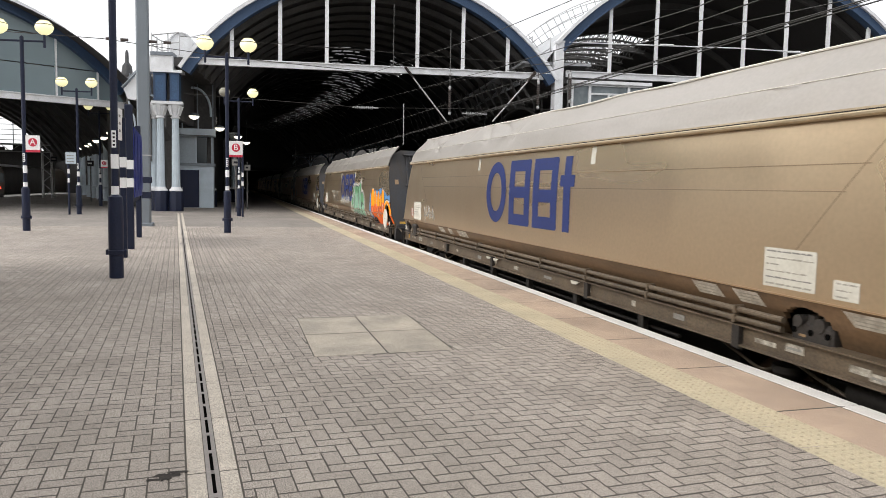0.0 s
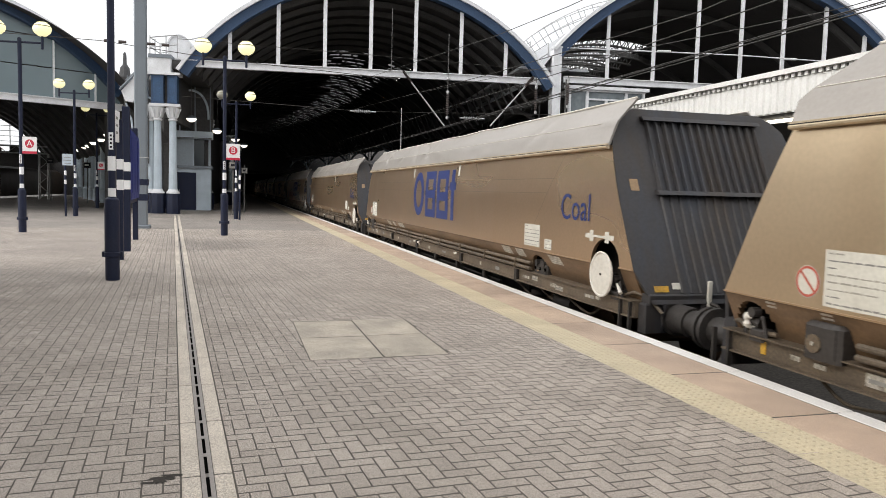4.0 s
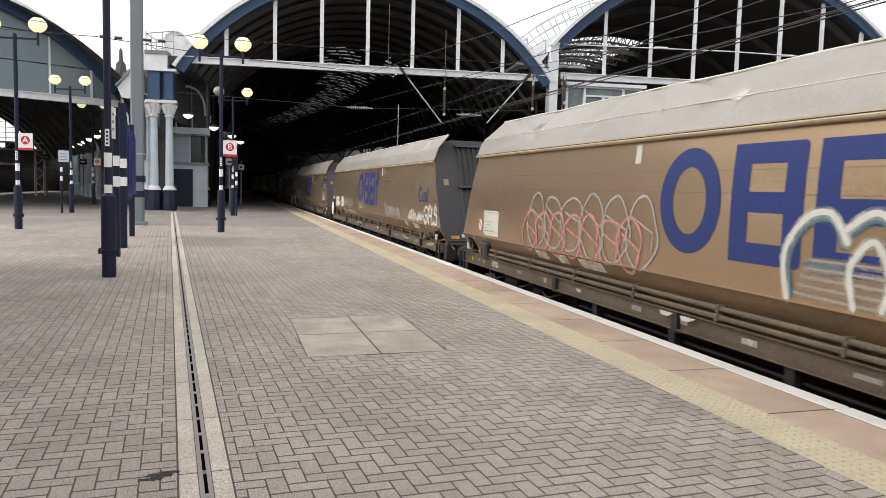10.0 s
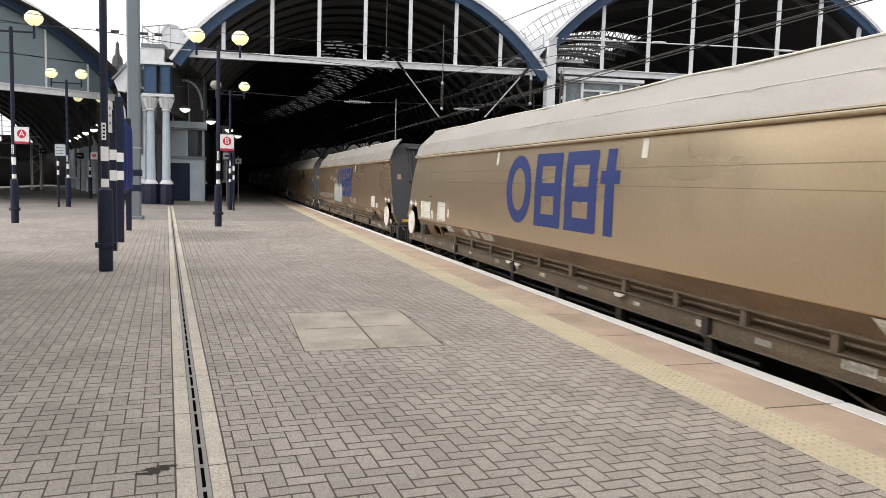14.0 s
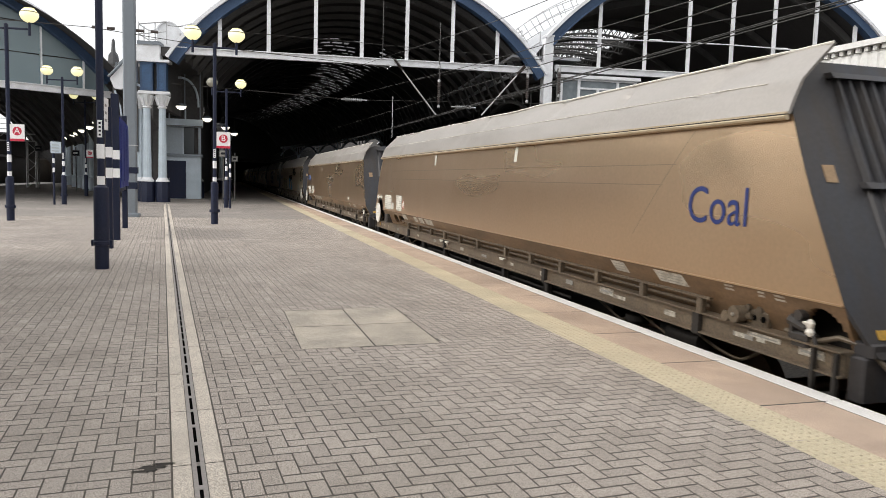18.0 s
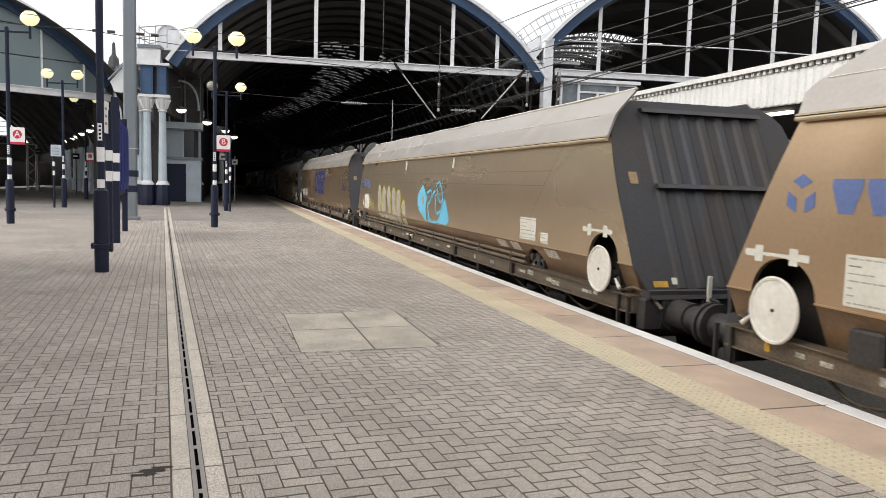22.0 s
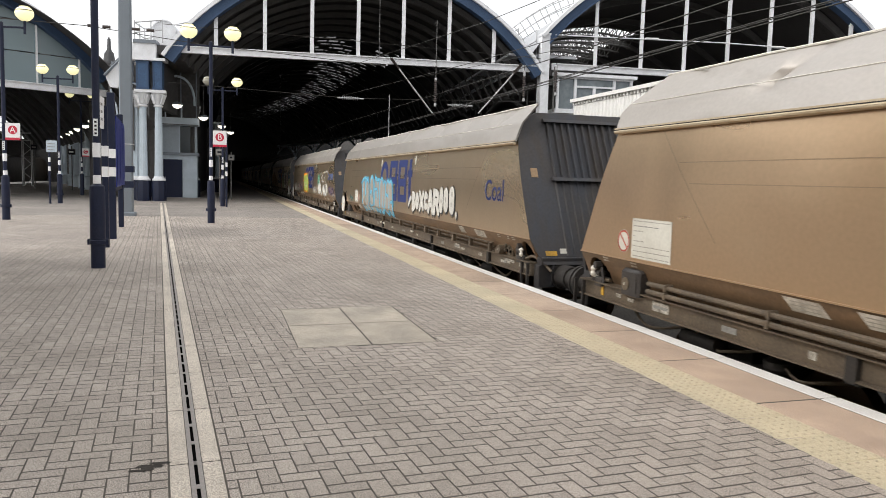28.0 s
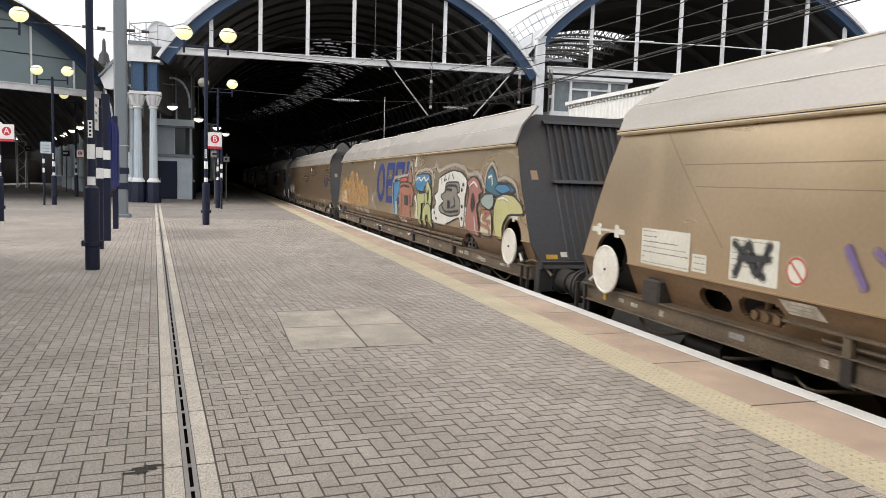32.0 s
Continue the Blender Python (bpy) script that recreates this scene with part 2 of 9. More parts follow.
SPRAY = {k: paint("spray_paint_" + k, c) for k, c in dict(
    white=(0.66, 0.64, 0.58), haze=(0.36, 0.31, 0.25), silver=(0.4, 0.37, 0.33), black=(0.025, 0.025, 0.028), green=(0.18, 0.5, 0.33),
    pale_green=(0.3, 0.55, 0.38), orange=(0.85, 0.31, 0.02), red=(0.5, 0.08, 0.04), haze_blue=(0.09, 0.3, 0.6), blue=(0.07, 0.22, 0.5), sky_blue=(0.12, 0.5, 0.72),
    teal=(0.05, 0.33, 0.36), yellow=(0.62, 0.55, 0.08), cream=(0.58, 0.54, 0.4), pink=(0.55, 0.24, 0.2), purple=(0.17, 0.11, 0.27), sea=(0.04, 0.19, 0.36), rust_pink=(0.36, 0.14, 0.11), brick=(0.33, 0.13, 0.075), amber=(0.52, 0.29, 0.09), moss=(0.4, 0.41, 0.17), ash=(0.22, 0.2, 0.165), ice=(0.3, 0.36, 0.33), lemon=(0.5, 0.47, 0.2), deep_teal=(0.035, 0.14, 0.2), slate=(0.085, 0.16, 0.21), lime=(0.42, 0.55, 0.1), leaf=(0.1, 0.33, 0.13)).items()}


MIST = {}


def mist(col):
    """The thin edge of a sprayed line: the same paint, half of it missing."""
    if col not in MIST:
        m = SPRAY[col].copy()
        m.name = "thin_" + SPRAY[col].name
        n, l = m.node_tree.nodes, m.node_tree.links
        tr, mx, nz, mr = n.new("ShaderNodeBsdfTransparent"), n.new("ShaderNodeMixShader"), n.new("ShaderNodeTexNoise"), n.new("ShaderNodeMapRange")
        nz.inputs["Scale"].default_value, nz.inputs["Detail"].default_value = 9.0, 5
        mr.inputs[1].default_value, mr.inputs[2].default_value, mr.inputs[3].default_value, mr.inputs[4].default_value = 0.35, 0.65, 0.12, 0.62
        l.new(n.new("ShaderNodeTexCoord").outputs["Object"], nz.inputs[0])
        l.new(nz.outputs[0], mr.inputs[0])
        l.new(mr.outputs[0], mx.inputs[0])
        l.new(tr.outputs[0], mx.inputs[1])
        l.new(n["Principled BSDF"].outputs[0], mx.inputs[2])
        l.new(mx.outputs[0], n["Material Output"].inputs["Surface"])
        MIST[col] = m
    return MIST[col]


SPRAY["orange"] = material("spray_paint_bright_orange", (0.98, 0.34, 0.004), 0.6, spec=0.2, vary=0.08, grain=26, blotch=3.0, bump=0.02, dirt=(0.9, 0.2, 0.01), dirt_amount=0.5)
SPRAY["ember"] = material("spray_paint_ember", (0.8, 0.14, 0.012), 0.6, spec=0.2, vary=0.1, grain=26, blotch=3.0, bump=0.02, dirt=(0.62, 0.08, 0.02), dirt_amount=0.6)


# ---------------------------------------------------------------- mesh tools
class Geo:
    """Gathers vertices and faces for one mesh; faces carry a material slot."""

    def __init__(self):
        self.v, self.f, self.m = [], [], []

    def add(self, verts, faces, slot=0):
        k = len(self.v)
        self.v += [tuple(p) for p in verts]
        self.f += [tuple(i + k for i in q) for q in faces]
        self.m += [slot] * len(faces)
        return self

    def hexa(self, p, slot=0):
        """Eight corners: four below (anticlockwise from above), four above."""
        return self.add(p, [(3, 2, 1, 0), (4, 5, 6, 7), (0, 1, 5, 4), (1, 2, 6, 5), (2, 3, 7, 6), (3, 0, 4, 7)], slot)

    def box(self, x0, x1, y0, y1, z0, z1, slot=0):
        return self.hexa([(x0, y0, z0), (x1, y0, z0), (x1, y1, z0), (x0, y1, z0), (x0, y0, z1), (x1, y0, z1), (x1, y1, z1), (x0, y1, z1)], slot)

    def cbox(self, x0, x1, y0, y1, z0, z1, b=0.01, slot=0):
        """A box whose upper edges and corners are chamfered."""
        def ring(d, e, z):
            return [(x0 + d, y0 + e, z), (x1 - d, y0 + e, z), (x1 - e, y0 + d, z), (x1 - e, y1 - d, z), (x1 - d, y1 - e, z), (x0 + d, y1 - e, z), (x0 + e, y1 - d, z), (x0 + e, y0 + d, z)]
        v = ring(b, 0, z0) + ring(b, 0, z1 - b) + ring(b * 1.5, b, z1)
        f = [tuple(range(7, -1, -1)), tuple(range(16, 24))]
        for r in (0, 8):
            f += [(r + i, r + (i + 1) % 8, r + 8 + (i + 1) % 8, r + 8 + i) for i in range(8)]
        return self.add(v, f, slot)

    def tube(self, a, b, r, seg=10, r2=None, slot=0, caps=True):
        a, b = Vector(a), Vector(b)
        d = (b - a).normalized()
        u = d.orthogonal().normalized()
        w = d.cross(u)
        r2 = r if r2 is None else r2
        v = [p + (u * math.cos(t) + w * math.sin(t)) * q for p, q in ((a, r), (b, r2)) for t in [2 * math.pi * i / seg for i in range(seg)]]
        f = [(i, (i + 1) % seg, seg + (i + 1) % seg, seg + i) for i in range(seg)]
        if caps:
            f += [tuple(range(seg - 1, -1, -1)), tuple(range(seg, 2 * seg))]
        return self.add(v, f, slot)

    def lathe(self, profile, centre=(0, 0, 0), seg=16, slot=0):
        """Turns (radius, height) pairs about a vertical axis."""
        cx, cy, cz = centre
        v = [(cx + r * math.cos(2 * math.pi * i / seg), cy + r * math.sin(2 * math.pi * i / seg), cz + z) for r, z in profile for i in range(seg)]
        f = [(k * seg + i, k * seg + (i + 1) % seg, (k + 1) * seg + (i + 1) % seg, (k + 1) * seg + i) for k in range(len(profile) - 1) for i in range(seg)]
        f += [tuple(range(seg - 1, -1, -1)), tuple(range((len(profile) - 1) * seg, len(profile) * seg))]
        return self.add(v, f, slot)

    def sheet(self, pts, slot=0):
        return self.add(pts, [tuple(range(len(pts)))], slot)

    def slab(self, pts, shift, slot=0):
        """A flat polygon given depth by a shift."""
        n, s = len(pts), Vector(shift)
        v = [Vector(p) for p in pts] + [Vector(p) + s for p in pts]
        return self.add(v, [tuple(range(n - 1, -1, -1)), tuple(range(n, 2 * n))] + [(i, (i + 1) % n, n + (i + 1) % n, n + i) for i in range(n)], slot)

    def path(self, pts, r, seg=6, slot=0):
        """One round bar that follows the points, its rings turned half-way at every bend."""
        pts = [Vector(p) for p in pts]
        way = [(b - a).normalized() for a, b in zip(pts, pts[1:])]
        u = way[0].orthogonal().normalized()
        v = []
        for i, p in enumerate(pts):
            d = (way[max(0, i - 1)] + way[min(i, len(way) - 1)]).normalized()
            u = (u - d * u.dot(d)).normalized()
            w = d.cross(u)
            v += [p + (u * math.cos(t) + w * math.sin(t)) * r for t in [2 * math.pi * k / seg for k in range(seg)]]
        n = len(pts)
        f = [(j * seg + i, j * seg + (i + 1) % seg, (j + 1) * seg + (i + 1) % seg, (j + 1) * seg + i) for j in range(n - 1) for i in range(seg)]
        f += [tuple(range(seg - 1, -1, -1)), tuple(range((n - 1) * seg, n * seg))]
        return self.add(v, f, slot)

    def mesh(self, name, mats, smooth=True, off=(0, 0, 0)):
        me = bpy.data.meshes.new(name)
        v = np.array(self.v, float) - np.array(off, float)
        me.from_pydata(v.tolist(), [], self.f)
        for m in (mats if isinstance(mats, (list, tuple)) else [mats]):
            me.materials.append(m)
        me.polygons.foreach_set("material_index", self.m)
        bm = bmesh.new()
        bm.from_mesh(me)
        bmesh.ops.recalc_face_normals(bm, faces=bm.faces)
        bm.to_mesh(me)
        bm.free()
        if smooth:
            me.polygons.foreach_set("use_smooth", [True] * len(me.polygons))
            me.set_sharp_from_angle(angle=radians(35))
        return me


def part(name, geo, mats, parent, label="", off=(0, 0, 0), smooth=True):
    ob = new(name, geo.mesh(name, mats, smooth, off))
    ob.parent = parent
    return tagged(ob, label)


def thing(name, where=(0, 0, 0), label="", category="", group="", kind=""):
    ob = new(name)
    ob.empty_display_size = 0.2
    ob.location = where
    return tagged(ob, label, category, group, kind)


def solid(name, geo, mats, label="", category="", group="", kind="structure", smooth=True):
    return tagged(new(name, geo.mesh(name, mats, smooth)), label, category, group, kind)


def letters(text, size):
    """Outline of text in the built-in font as a mesh, lying in x and y, centred."""
    cu = bpy.data.curves.new("letters", "FONT")
    cu.body, cu.size, cu.align_x, cu.align_y, cu.extrude, cu.resolution_u = text, size, "CENTER", "CENTER", 0.0, 4
    ob = bpy.data.objects.new("letters", cu)
    scene.collection.objects.link(ob)
    me = bpy.data.meshes.new_from_object(ob.evaluated_get(bpy.context.evaluated_depsgraph_get()))
    bpy.data.objects.remove(ob)
    v = np.empty(len(me.vertices) * 3)
    me.vertices.foreach_get("co", v)
    return v.reshape(-1, 3), [tuple(p.vertices) for p in me.polygons]


EDGE, RAIL, TRACK = 4.33, -0.92, 5.77
COS, SIN = 0.9939, 0.1103


def front(s, z, off=0.0):
    """A place on the shed's front: s across it, off behind it."""
    return (4.52 + COS * s + SIN * off, 40.73 - SIN * s + COS * off, z)


# ---------------------------------------------------------------- ground, track and platform
g = Geo()
g.box(-3000, 3000, -3000, 3000, -1.6, -1.25)
solid("ground", g, DIRT, "dark bare ground around the tracks", "ground")
g = Geo()
g.box(EDGE + 0.02, 10.2, -120, 320, -1.25, -1.08)
g.box(-25, -19.2, -60, 190, -1.25, -1.08)
solid("trackbed", g, BALLAST, "oily dark ballast under the rails", "trackbed")
for cx, y0, y1 in ((TRACK, -120, 320), (-21.6, -60, 185)):
    g = Geo()
    for dx in (-0.7525, 0.7525):
        g.slab([(cx + dx + a, y0, b) for a, b in ((-0.07, -1.06), (0.07, -1.06), (0.07, -1.04), (0.01, -1.02), (0.01, -0.965), (0.035, -0.955), (0.035, -0.925), (0.025, RAIL), (-0.025, RAIL), (-0.035, -0.925), (-0.035, -0.955), (-0.01, -0.965), (-0.01, -1.02), (-0.07, -1.04))], (0, y1 - y0, 0))
    track = solid("track", g, RAILM, "rusty running rails on dark sleepers", "track")
    g = Geo()
    for i in range(int((y1 - y0) / 0.7)):
        g.box(cx - 1.25, cx + 1.25, y0 + i * 0.7, y0 + i * 0.7 + 0.25, -1.1, -1.055)
    part("sleepers", g, GRIME, track)
g = Geo()
g.box(-19, EDGE - 0.06, -60, 190, -1.25, -0.085)
solid("platform", g, BRICKWALL, "sooty brick-faced station platform", "platform")
g = Geo()
g.box(-19, 3.22, -60, 190, -0.085, -0.0006)
solid("paving_bed", g, BED, "dark sand joints between the paving blocks", "paving")

DR = (-0.105, 3.74)          # a point of the drain's middle line
DK = (-0.0719, 0.9974)       # its direction


def drain_x(y):
    return DR[0] + DK[0] / DK[1] * (y - DR[1])


# far paving, one sheet with fine joints in the material
far = material("far_block_paving", (0.36, 0.32, 0.288), 0.85, vary=0.3, grain=40, blotch=0.35, bump=0.2, dirt=(0.19, 0.175, 0.16), dirt_amount=0.6)
fn, fl_ = far.node_tree.nodes, far.node_tree.links
bt = fn.new("ShaderNodeTexBrick")
bt.inputs["Scale"].default_value, bt.inputs["Mortar Size"].default_value = 1.0, 0.006
bt.inputs["Brick Width"].default_value, bt.inputs["Row Height"].default_value = 0.2, 0.1
bt.inputs["Color1"].default_value, bt.inputs["Color2"].default_value, bt.inputs["Mortar"].default_value = (1, 1, 1, 1), (0.85, 0.85, 0.85, 1), (0.35, 0.33, 0.3, 1)
tco, fmx = fn.new("ShaderNodeTexCoord"), fn.new("ShaderNodeMix")
fmx.data_type, fmx.blend_type = "RGBA", "MULTIPLY"
fmx.inputs[0].default_value = 1.0
fl_.new(tco.outputs["Object"], bt.inputs[0])
old = fn["Principled BSDF"].inputs["Base Color"].links[0].from_socket
fl_.new(old, fmx.inputs[6])
fl_.new(bt.outputs[0], fmx.inputs[7])
fl_.new(fmx.outputs[2], fn["Principled BSDF"].inputs["Base Color"])
NEAR_Y, NEAR_X = 27.0, -8.0
g = Geo()
g.box(-19, 3.22, NEAR_Y, 190, -0.05, 0.0)
g.box(-19, NEAR_X - 0.05, -60, NEAR_Y, -0.05, 0.0)
g.box(NEAR_X, 3.22, -60, -3.0, -0.05, 0.0)
solid("paving", g, far, "grey concrete block paving of the platform", "paving")


# ---------------------------------------------------------------- train sheds
def shed_path(d):
    """Middle of the main shed, d metres behind its front: place and direction."""
    x, k = 7.45 + 0.111 * d - d * d / 642.0, 0.111 - d / 321.0
    return x, 40.41 + d, k


def arch_pt(path, d, r, ang, zc):
    x, y, k = path(d)
    n = math.hypot(1, k)
    a = r * math.cos(ang)
    return (x + a / n, y - a * k / n, zc + r * math.sin(ang))


def vault(name, path, zc, r, a0, a1, length, bay, label, holes, mats, steps=36):
    """A barrel roof of boarded bays with glazed slits left open."""
    g = Geo()
    angs = [a0 + (a1 - a0) * i / steps for i in range(steps + 1)]
    nd = int(length / bay)
    for j in range(nd):
        d0, d1 = j * bay, (j + 1) * bay
        for i in range(steps):
            if holes(j, i, steps):
                continue
            q = [arch_pt(path, d, rr, a, zc) for rr in (r - 0.03, r) for d, a in ((d0, angs[i]), (d0, angs[i + 1]), (d1, angs[i + 1]), (d1, angs[i]))]
            k = len(g.v)
            g.v += q
            g.f += [(k, k + 1, k + 2, k + 3), (k + 7, k + 6, k + 5, k + 4), (k, k + 4, k + 5, k + 1), (k + 3, k + 2, k + 6, k + 7)]
            g.m += [0, 1, 0, 0]
    return solid(name, g, mats, label, "roof", smooth=False)


def ribs(name, path, zc, r, a0, a1, ds, depth, parent):
    for d in ds:
        g = Geo()
        steps = 22
        angs = [a0 + (a1 - a0) * i / steps for i in range(steps + 1)]
        for i in range(steps):
            q = []
            for rr in (r - depth, r - 0.1):
                for dd, a in ((d - 0.12, angs[i]), (d - 0.12, angs[i + 1]), (d + 0.12, angs[i + 1]), (d + 0.12, angs[i])):
                    q.append(arch_pt(path, dd, rr, a, zc))
            g.hexa(q)
        part(name, g, DARKIRON, parent)


SP1 = math.asin((7.75 - 0.66) / 12.2)
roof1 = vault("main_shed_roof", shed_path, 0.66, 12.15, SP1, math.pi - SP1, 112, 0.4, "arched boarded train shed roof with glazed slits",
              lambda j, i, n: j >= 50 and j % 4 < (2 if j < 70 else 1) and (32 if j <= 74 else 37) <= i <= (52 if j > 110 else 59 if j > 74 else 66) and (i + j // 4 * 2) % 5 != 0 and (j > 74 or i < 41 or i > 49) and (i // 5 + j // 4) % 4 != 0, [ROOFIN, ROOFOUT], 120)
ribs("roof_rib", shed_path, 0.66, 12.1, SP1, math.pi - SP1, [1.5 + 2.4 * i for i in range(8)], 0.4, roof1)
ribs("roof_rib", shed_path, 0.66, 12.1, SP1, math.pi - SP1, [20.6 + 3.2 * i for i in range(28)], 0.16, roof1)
# curved foot of each rib where it meets the right-hand girder
for i in range(44):
    d = 2.4 + 1.8 * i
    g = Geo()
    pts = [arch_pt(shed_path, d, 12.0 - q, SP1 + a, 0.66) for a, q in ((0.16, 0.3), (0.1, 0.55), (0.05, 0.72), (0.0, 0.78), (-0.05, 0.7))]
    for a, b in zip(pts, pts[1:]):
        g.hexa([(p[0] + e, p[1] + y, p[2] + h) for h in (-0.1, 0.1) for p, e, y in ((a, 0, -0.09), (a, 0, 0.09), (b, 0, 0.09), (b, 0, -0.09))])
    part("rib_foot", g, DARKIRON, roof1)


def shed2_path(d):
    return front(24.2, 0, d)[0], front(24.2, 0, d)[1], 0.111


SP2 = math.asin((7.9 - 0.24) / 14.6)
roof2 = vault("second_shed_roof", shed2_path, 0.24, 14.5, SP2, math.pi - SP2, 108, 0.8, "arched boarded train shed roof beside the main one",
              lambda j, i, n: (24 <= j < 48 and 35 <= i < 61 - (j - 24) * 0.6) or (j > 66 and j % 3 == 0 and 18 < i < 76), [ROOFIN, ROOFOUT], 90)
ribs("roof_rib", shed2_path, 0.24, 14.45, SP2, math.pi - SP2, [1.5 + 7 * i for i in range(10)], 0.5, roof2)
# curved trusses and slanting glazing bars under the second roof's open bays
def shed2_pt(d, i, r=14.45):
    return arch_pt(shed2_path, d, r, SP2 + (math.pi - 2 * SP2) * i / 90, 0.24)


for k in range(9):
    d = 19.0 + 2.45 * k
    hi = 62 - (d / 0.8 - 24) * 0.6
    n = 14
    for r, w in ((14.4, 0.1), (13.75, 0.08)):
        g = Geo()
        g.path([shed2_pt(d, 33 + (hi - 33) * i / n, r - (0.25 * math.cos(math.pi * (i / n - 0.5)) if r < 14 else 0)) for i in range(n + 1)], w, 6)
        part("truss_chord", g, DARKIRON, roof2)
    g = Geo()
    for i in range(n):
        g.tube(shed2_pt(d, 33 + (hi - 33) * i / n, 14.4), shed2_pt(d, 33 + (hi - 33) * (i + 0.5) / n, 13.6), 0.04, 5)
        g.tube(shed2_pt(d, 33 + (hi - 33) * (i + 1) / n, 14.4), shed2_pt(d, 33 + (hi - 33) * (i + 0.5) / n, 13.6), 0.04, 5)
    part("truss_web", g, DARKIRON, roof2)
    g = Geo()
    for i in range(int((hi - 34) / 1.25)):
        g.tube(shed2_pt(d, 36.5 + 1.25 * i), shed2_pt(d + 2.4, 34.8 + 1.25 * i), 0.05, 4)
    part("glazing_bars", g, MASTM, roof2)

HAZEGLASS = bpy.data.materials.new("grimy_roof_glass")
HAZEGLASS.use_nodes = True
hn, hl = HAZEGLASS.node_tree.nodes, HAZEGLASS.node_tree.links
hb, ht, hm_, hz, hr = hn["Principled BSDF"], hn.new("ShaderNodeBsdfTransparent"), hn.new("ShaderNodeMixShader"), hn.new("ShaderNodeTexNoise"), hn.new("ShaderNodeMapRange")
hb.inputs["Base Color"].default_value, hb.inputs["Roughness"].default_value = (0.12, 0.125, 0.12, 1), 0.3
hz.inputs["Scale"].default_value = 1.4
hr.inputs[1].default_value, hr.inputs[2].default_value, hr.inputs[3].default_value, hr.inputs[4].default_value = 0.35, 0.65, 0.76, 0.97
hl.new(hz.outputs[0], hr.inputs[0])
hl.new(hr.outputs[0], hm_.inputs[0])
hl.new(ht.outputs[0], hm_.inputs[1])
hl.new(hb.outputs[0], hm_.inputs[2])
hl.new(hm_.outputs[0], hn["Material Output"].inputs["Surface"])
for nm, path, zc, r, sp, d0, d1, u0, u1, pn in [("roof_glazing", shed_path, 0.66, 12.19, SP1, 18.5, 111.0, 0.27, 0.6, roof1)]:
    g = Geo()
    nd, na = 24, 12
    for i in range(nd + 1):
        for j in range(na + 1):
            q = sp + (math.pi - 2 * sp) * (u0 + (u1 - u0) * j / na)
            g.v.append(arch_pt(path, d0 + (d1 - d0) * i / nd, r, q, zc))
    fs = [(i * (na + 1) + j, i * (na + 1) + j + 1, (i + 1) * (na + 1) + j + 1, (i + 1) * (na + 1) + j) for i in range(nd) for j in range(na)]
    g.f, g.m = fs, [0] * len(fs)
    part(nm, g, HAZEGLASS, pn, "grimy roof glass over the slits")

L0 = Vector((-6.5, 44.8, 0))
LU, LN = Vector((math.cos(radians(30)), math.sin(radians(30)), 0)), Vector((-math.sin(radians(30)), math.cos(radians(30)), 0))


def front3(s, z, off=0.0):
    p = L0 + LU * s + LN * off
    return (p.x, p.y, z)


def shed3_path(d):
    p = L0 + LU * -9.07
    return p.x - 0.31 * d, p.y + d, -0.31


SP3 = math.asin((5.7 + 2.2) / 13.2)
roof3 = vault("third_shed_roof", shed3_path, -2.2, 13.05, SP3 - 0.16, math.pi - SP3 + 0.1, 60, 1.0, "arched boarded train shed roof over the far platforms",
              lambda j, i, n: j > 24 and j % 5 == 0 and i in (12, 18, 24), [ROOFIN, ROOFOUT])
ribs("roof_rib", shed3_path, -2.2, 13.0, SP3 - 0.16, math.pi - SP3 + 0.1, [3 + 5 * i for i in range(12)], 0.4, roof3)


def arch_rim(name, place, sc, zc, r, a0, a1, label):
    """Front rim: a blue web with a pale outer flange."""
    t = thing(name, place(sc, zc), label, "arch", kind="structure")
    o = Vector(place(sc, zc))
    steps = 40
    angs = [a0 + (a1 - a0) * i / steps for i in range(steps + 1)]
    for nm, ra, rb, d0, d1, m in (("web", r - 0.5, r - 0.08, -0.28, 0.0, RIMBLUE), ("flange", r - 0.08, r + 0.1, -0.45, 0.25, WHITEP), ("inner_flange", r - 0.58, r - 0.5, -0.4, 0.15, RIMBLUE)):
        g = Geo()
        for i in range(steps):
            g.hexa([Vector(place(sc + rr * math.cos(a), zc + rr * math.sin(a), d)) - o for rr in (ra, rb) for d, a in ((d0, angs[i]), (d0, angs[i + 1]), (d1, angs[i + 1]), (d1, angs[i]))])
        part(nm, g, m, t)
    return t


def bar(place, s0, s1, z0, z1, d0, d1, g):
    g.hexa([place(s, z, d) for z in (z0, z1) for s, d in ((s0, d0), (s1, d0), (s1, d1), (s0, d1))])
    return g


arch_rim("main_arch", front, 2.95, 0.66, 12.28, math.asin(7.0 / 12.28), math.pi - math.asin(6.8 / 12.28), "great iron arch with a slate blue web and pale rim")
arch_rim("second_arch", front, 24.21, 0.24, 14.66, math.asin(7.9 / 14.66), math.pi - math.asin(9.4 / 14.66), "great iron arch with a slate blue web and pale rim")
arch_rim("third_arch", front3, -9.07, -2.2, 13.22, 0.735, math.pi - 0.7, "glazed iron arch with a slate blue web")


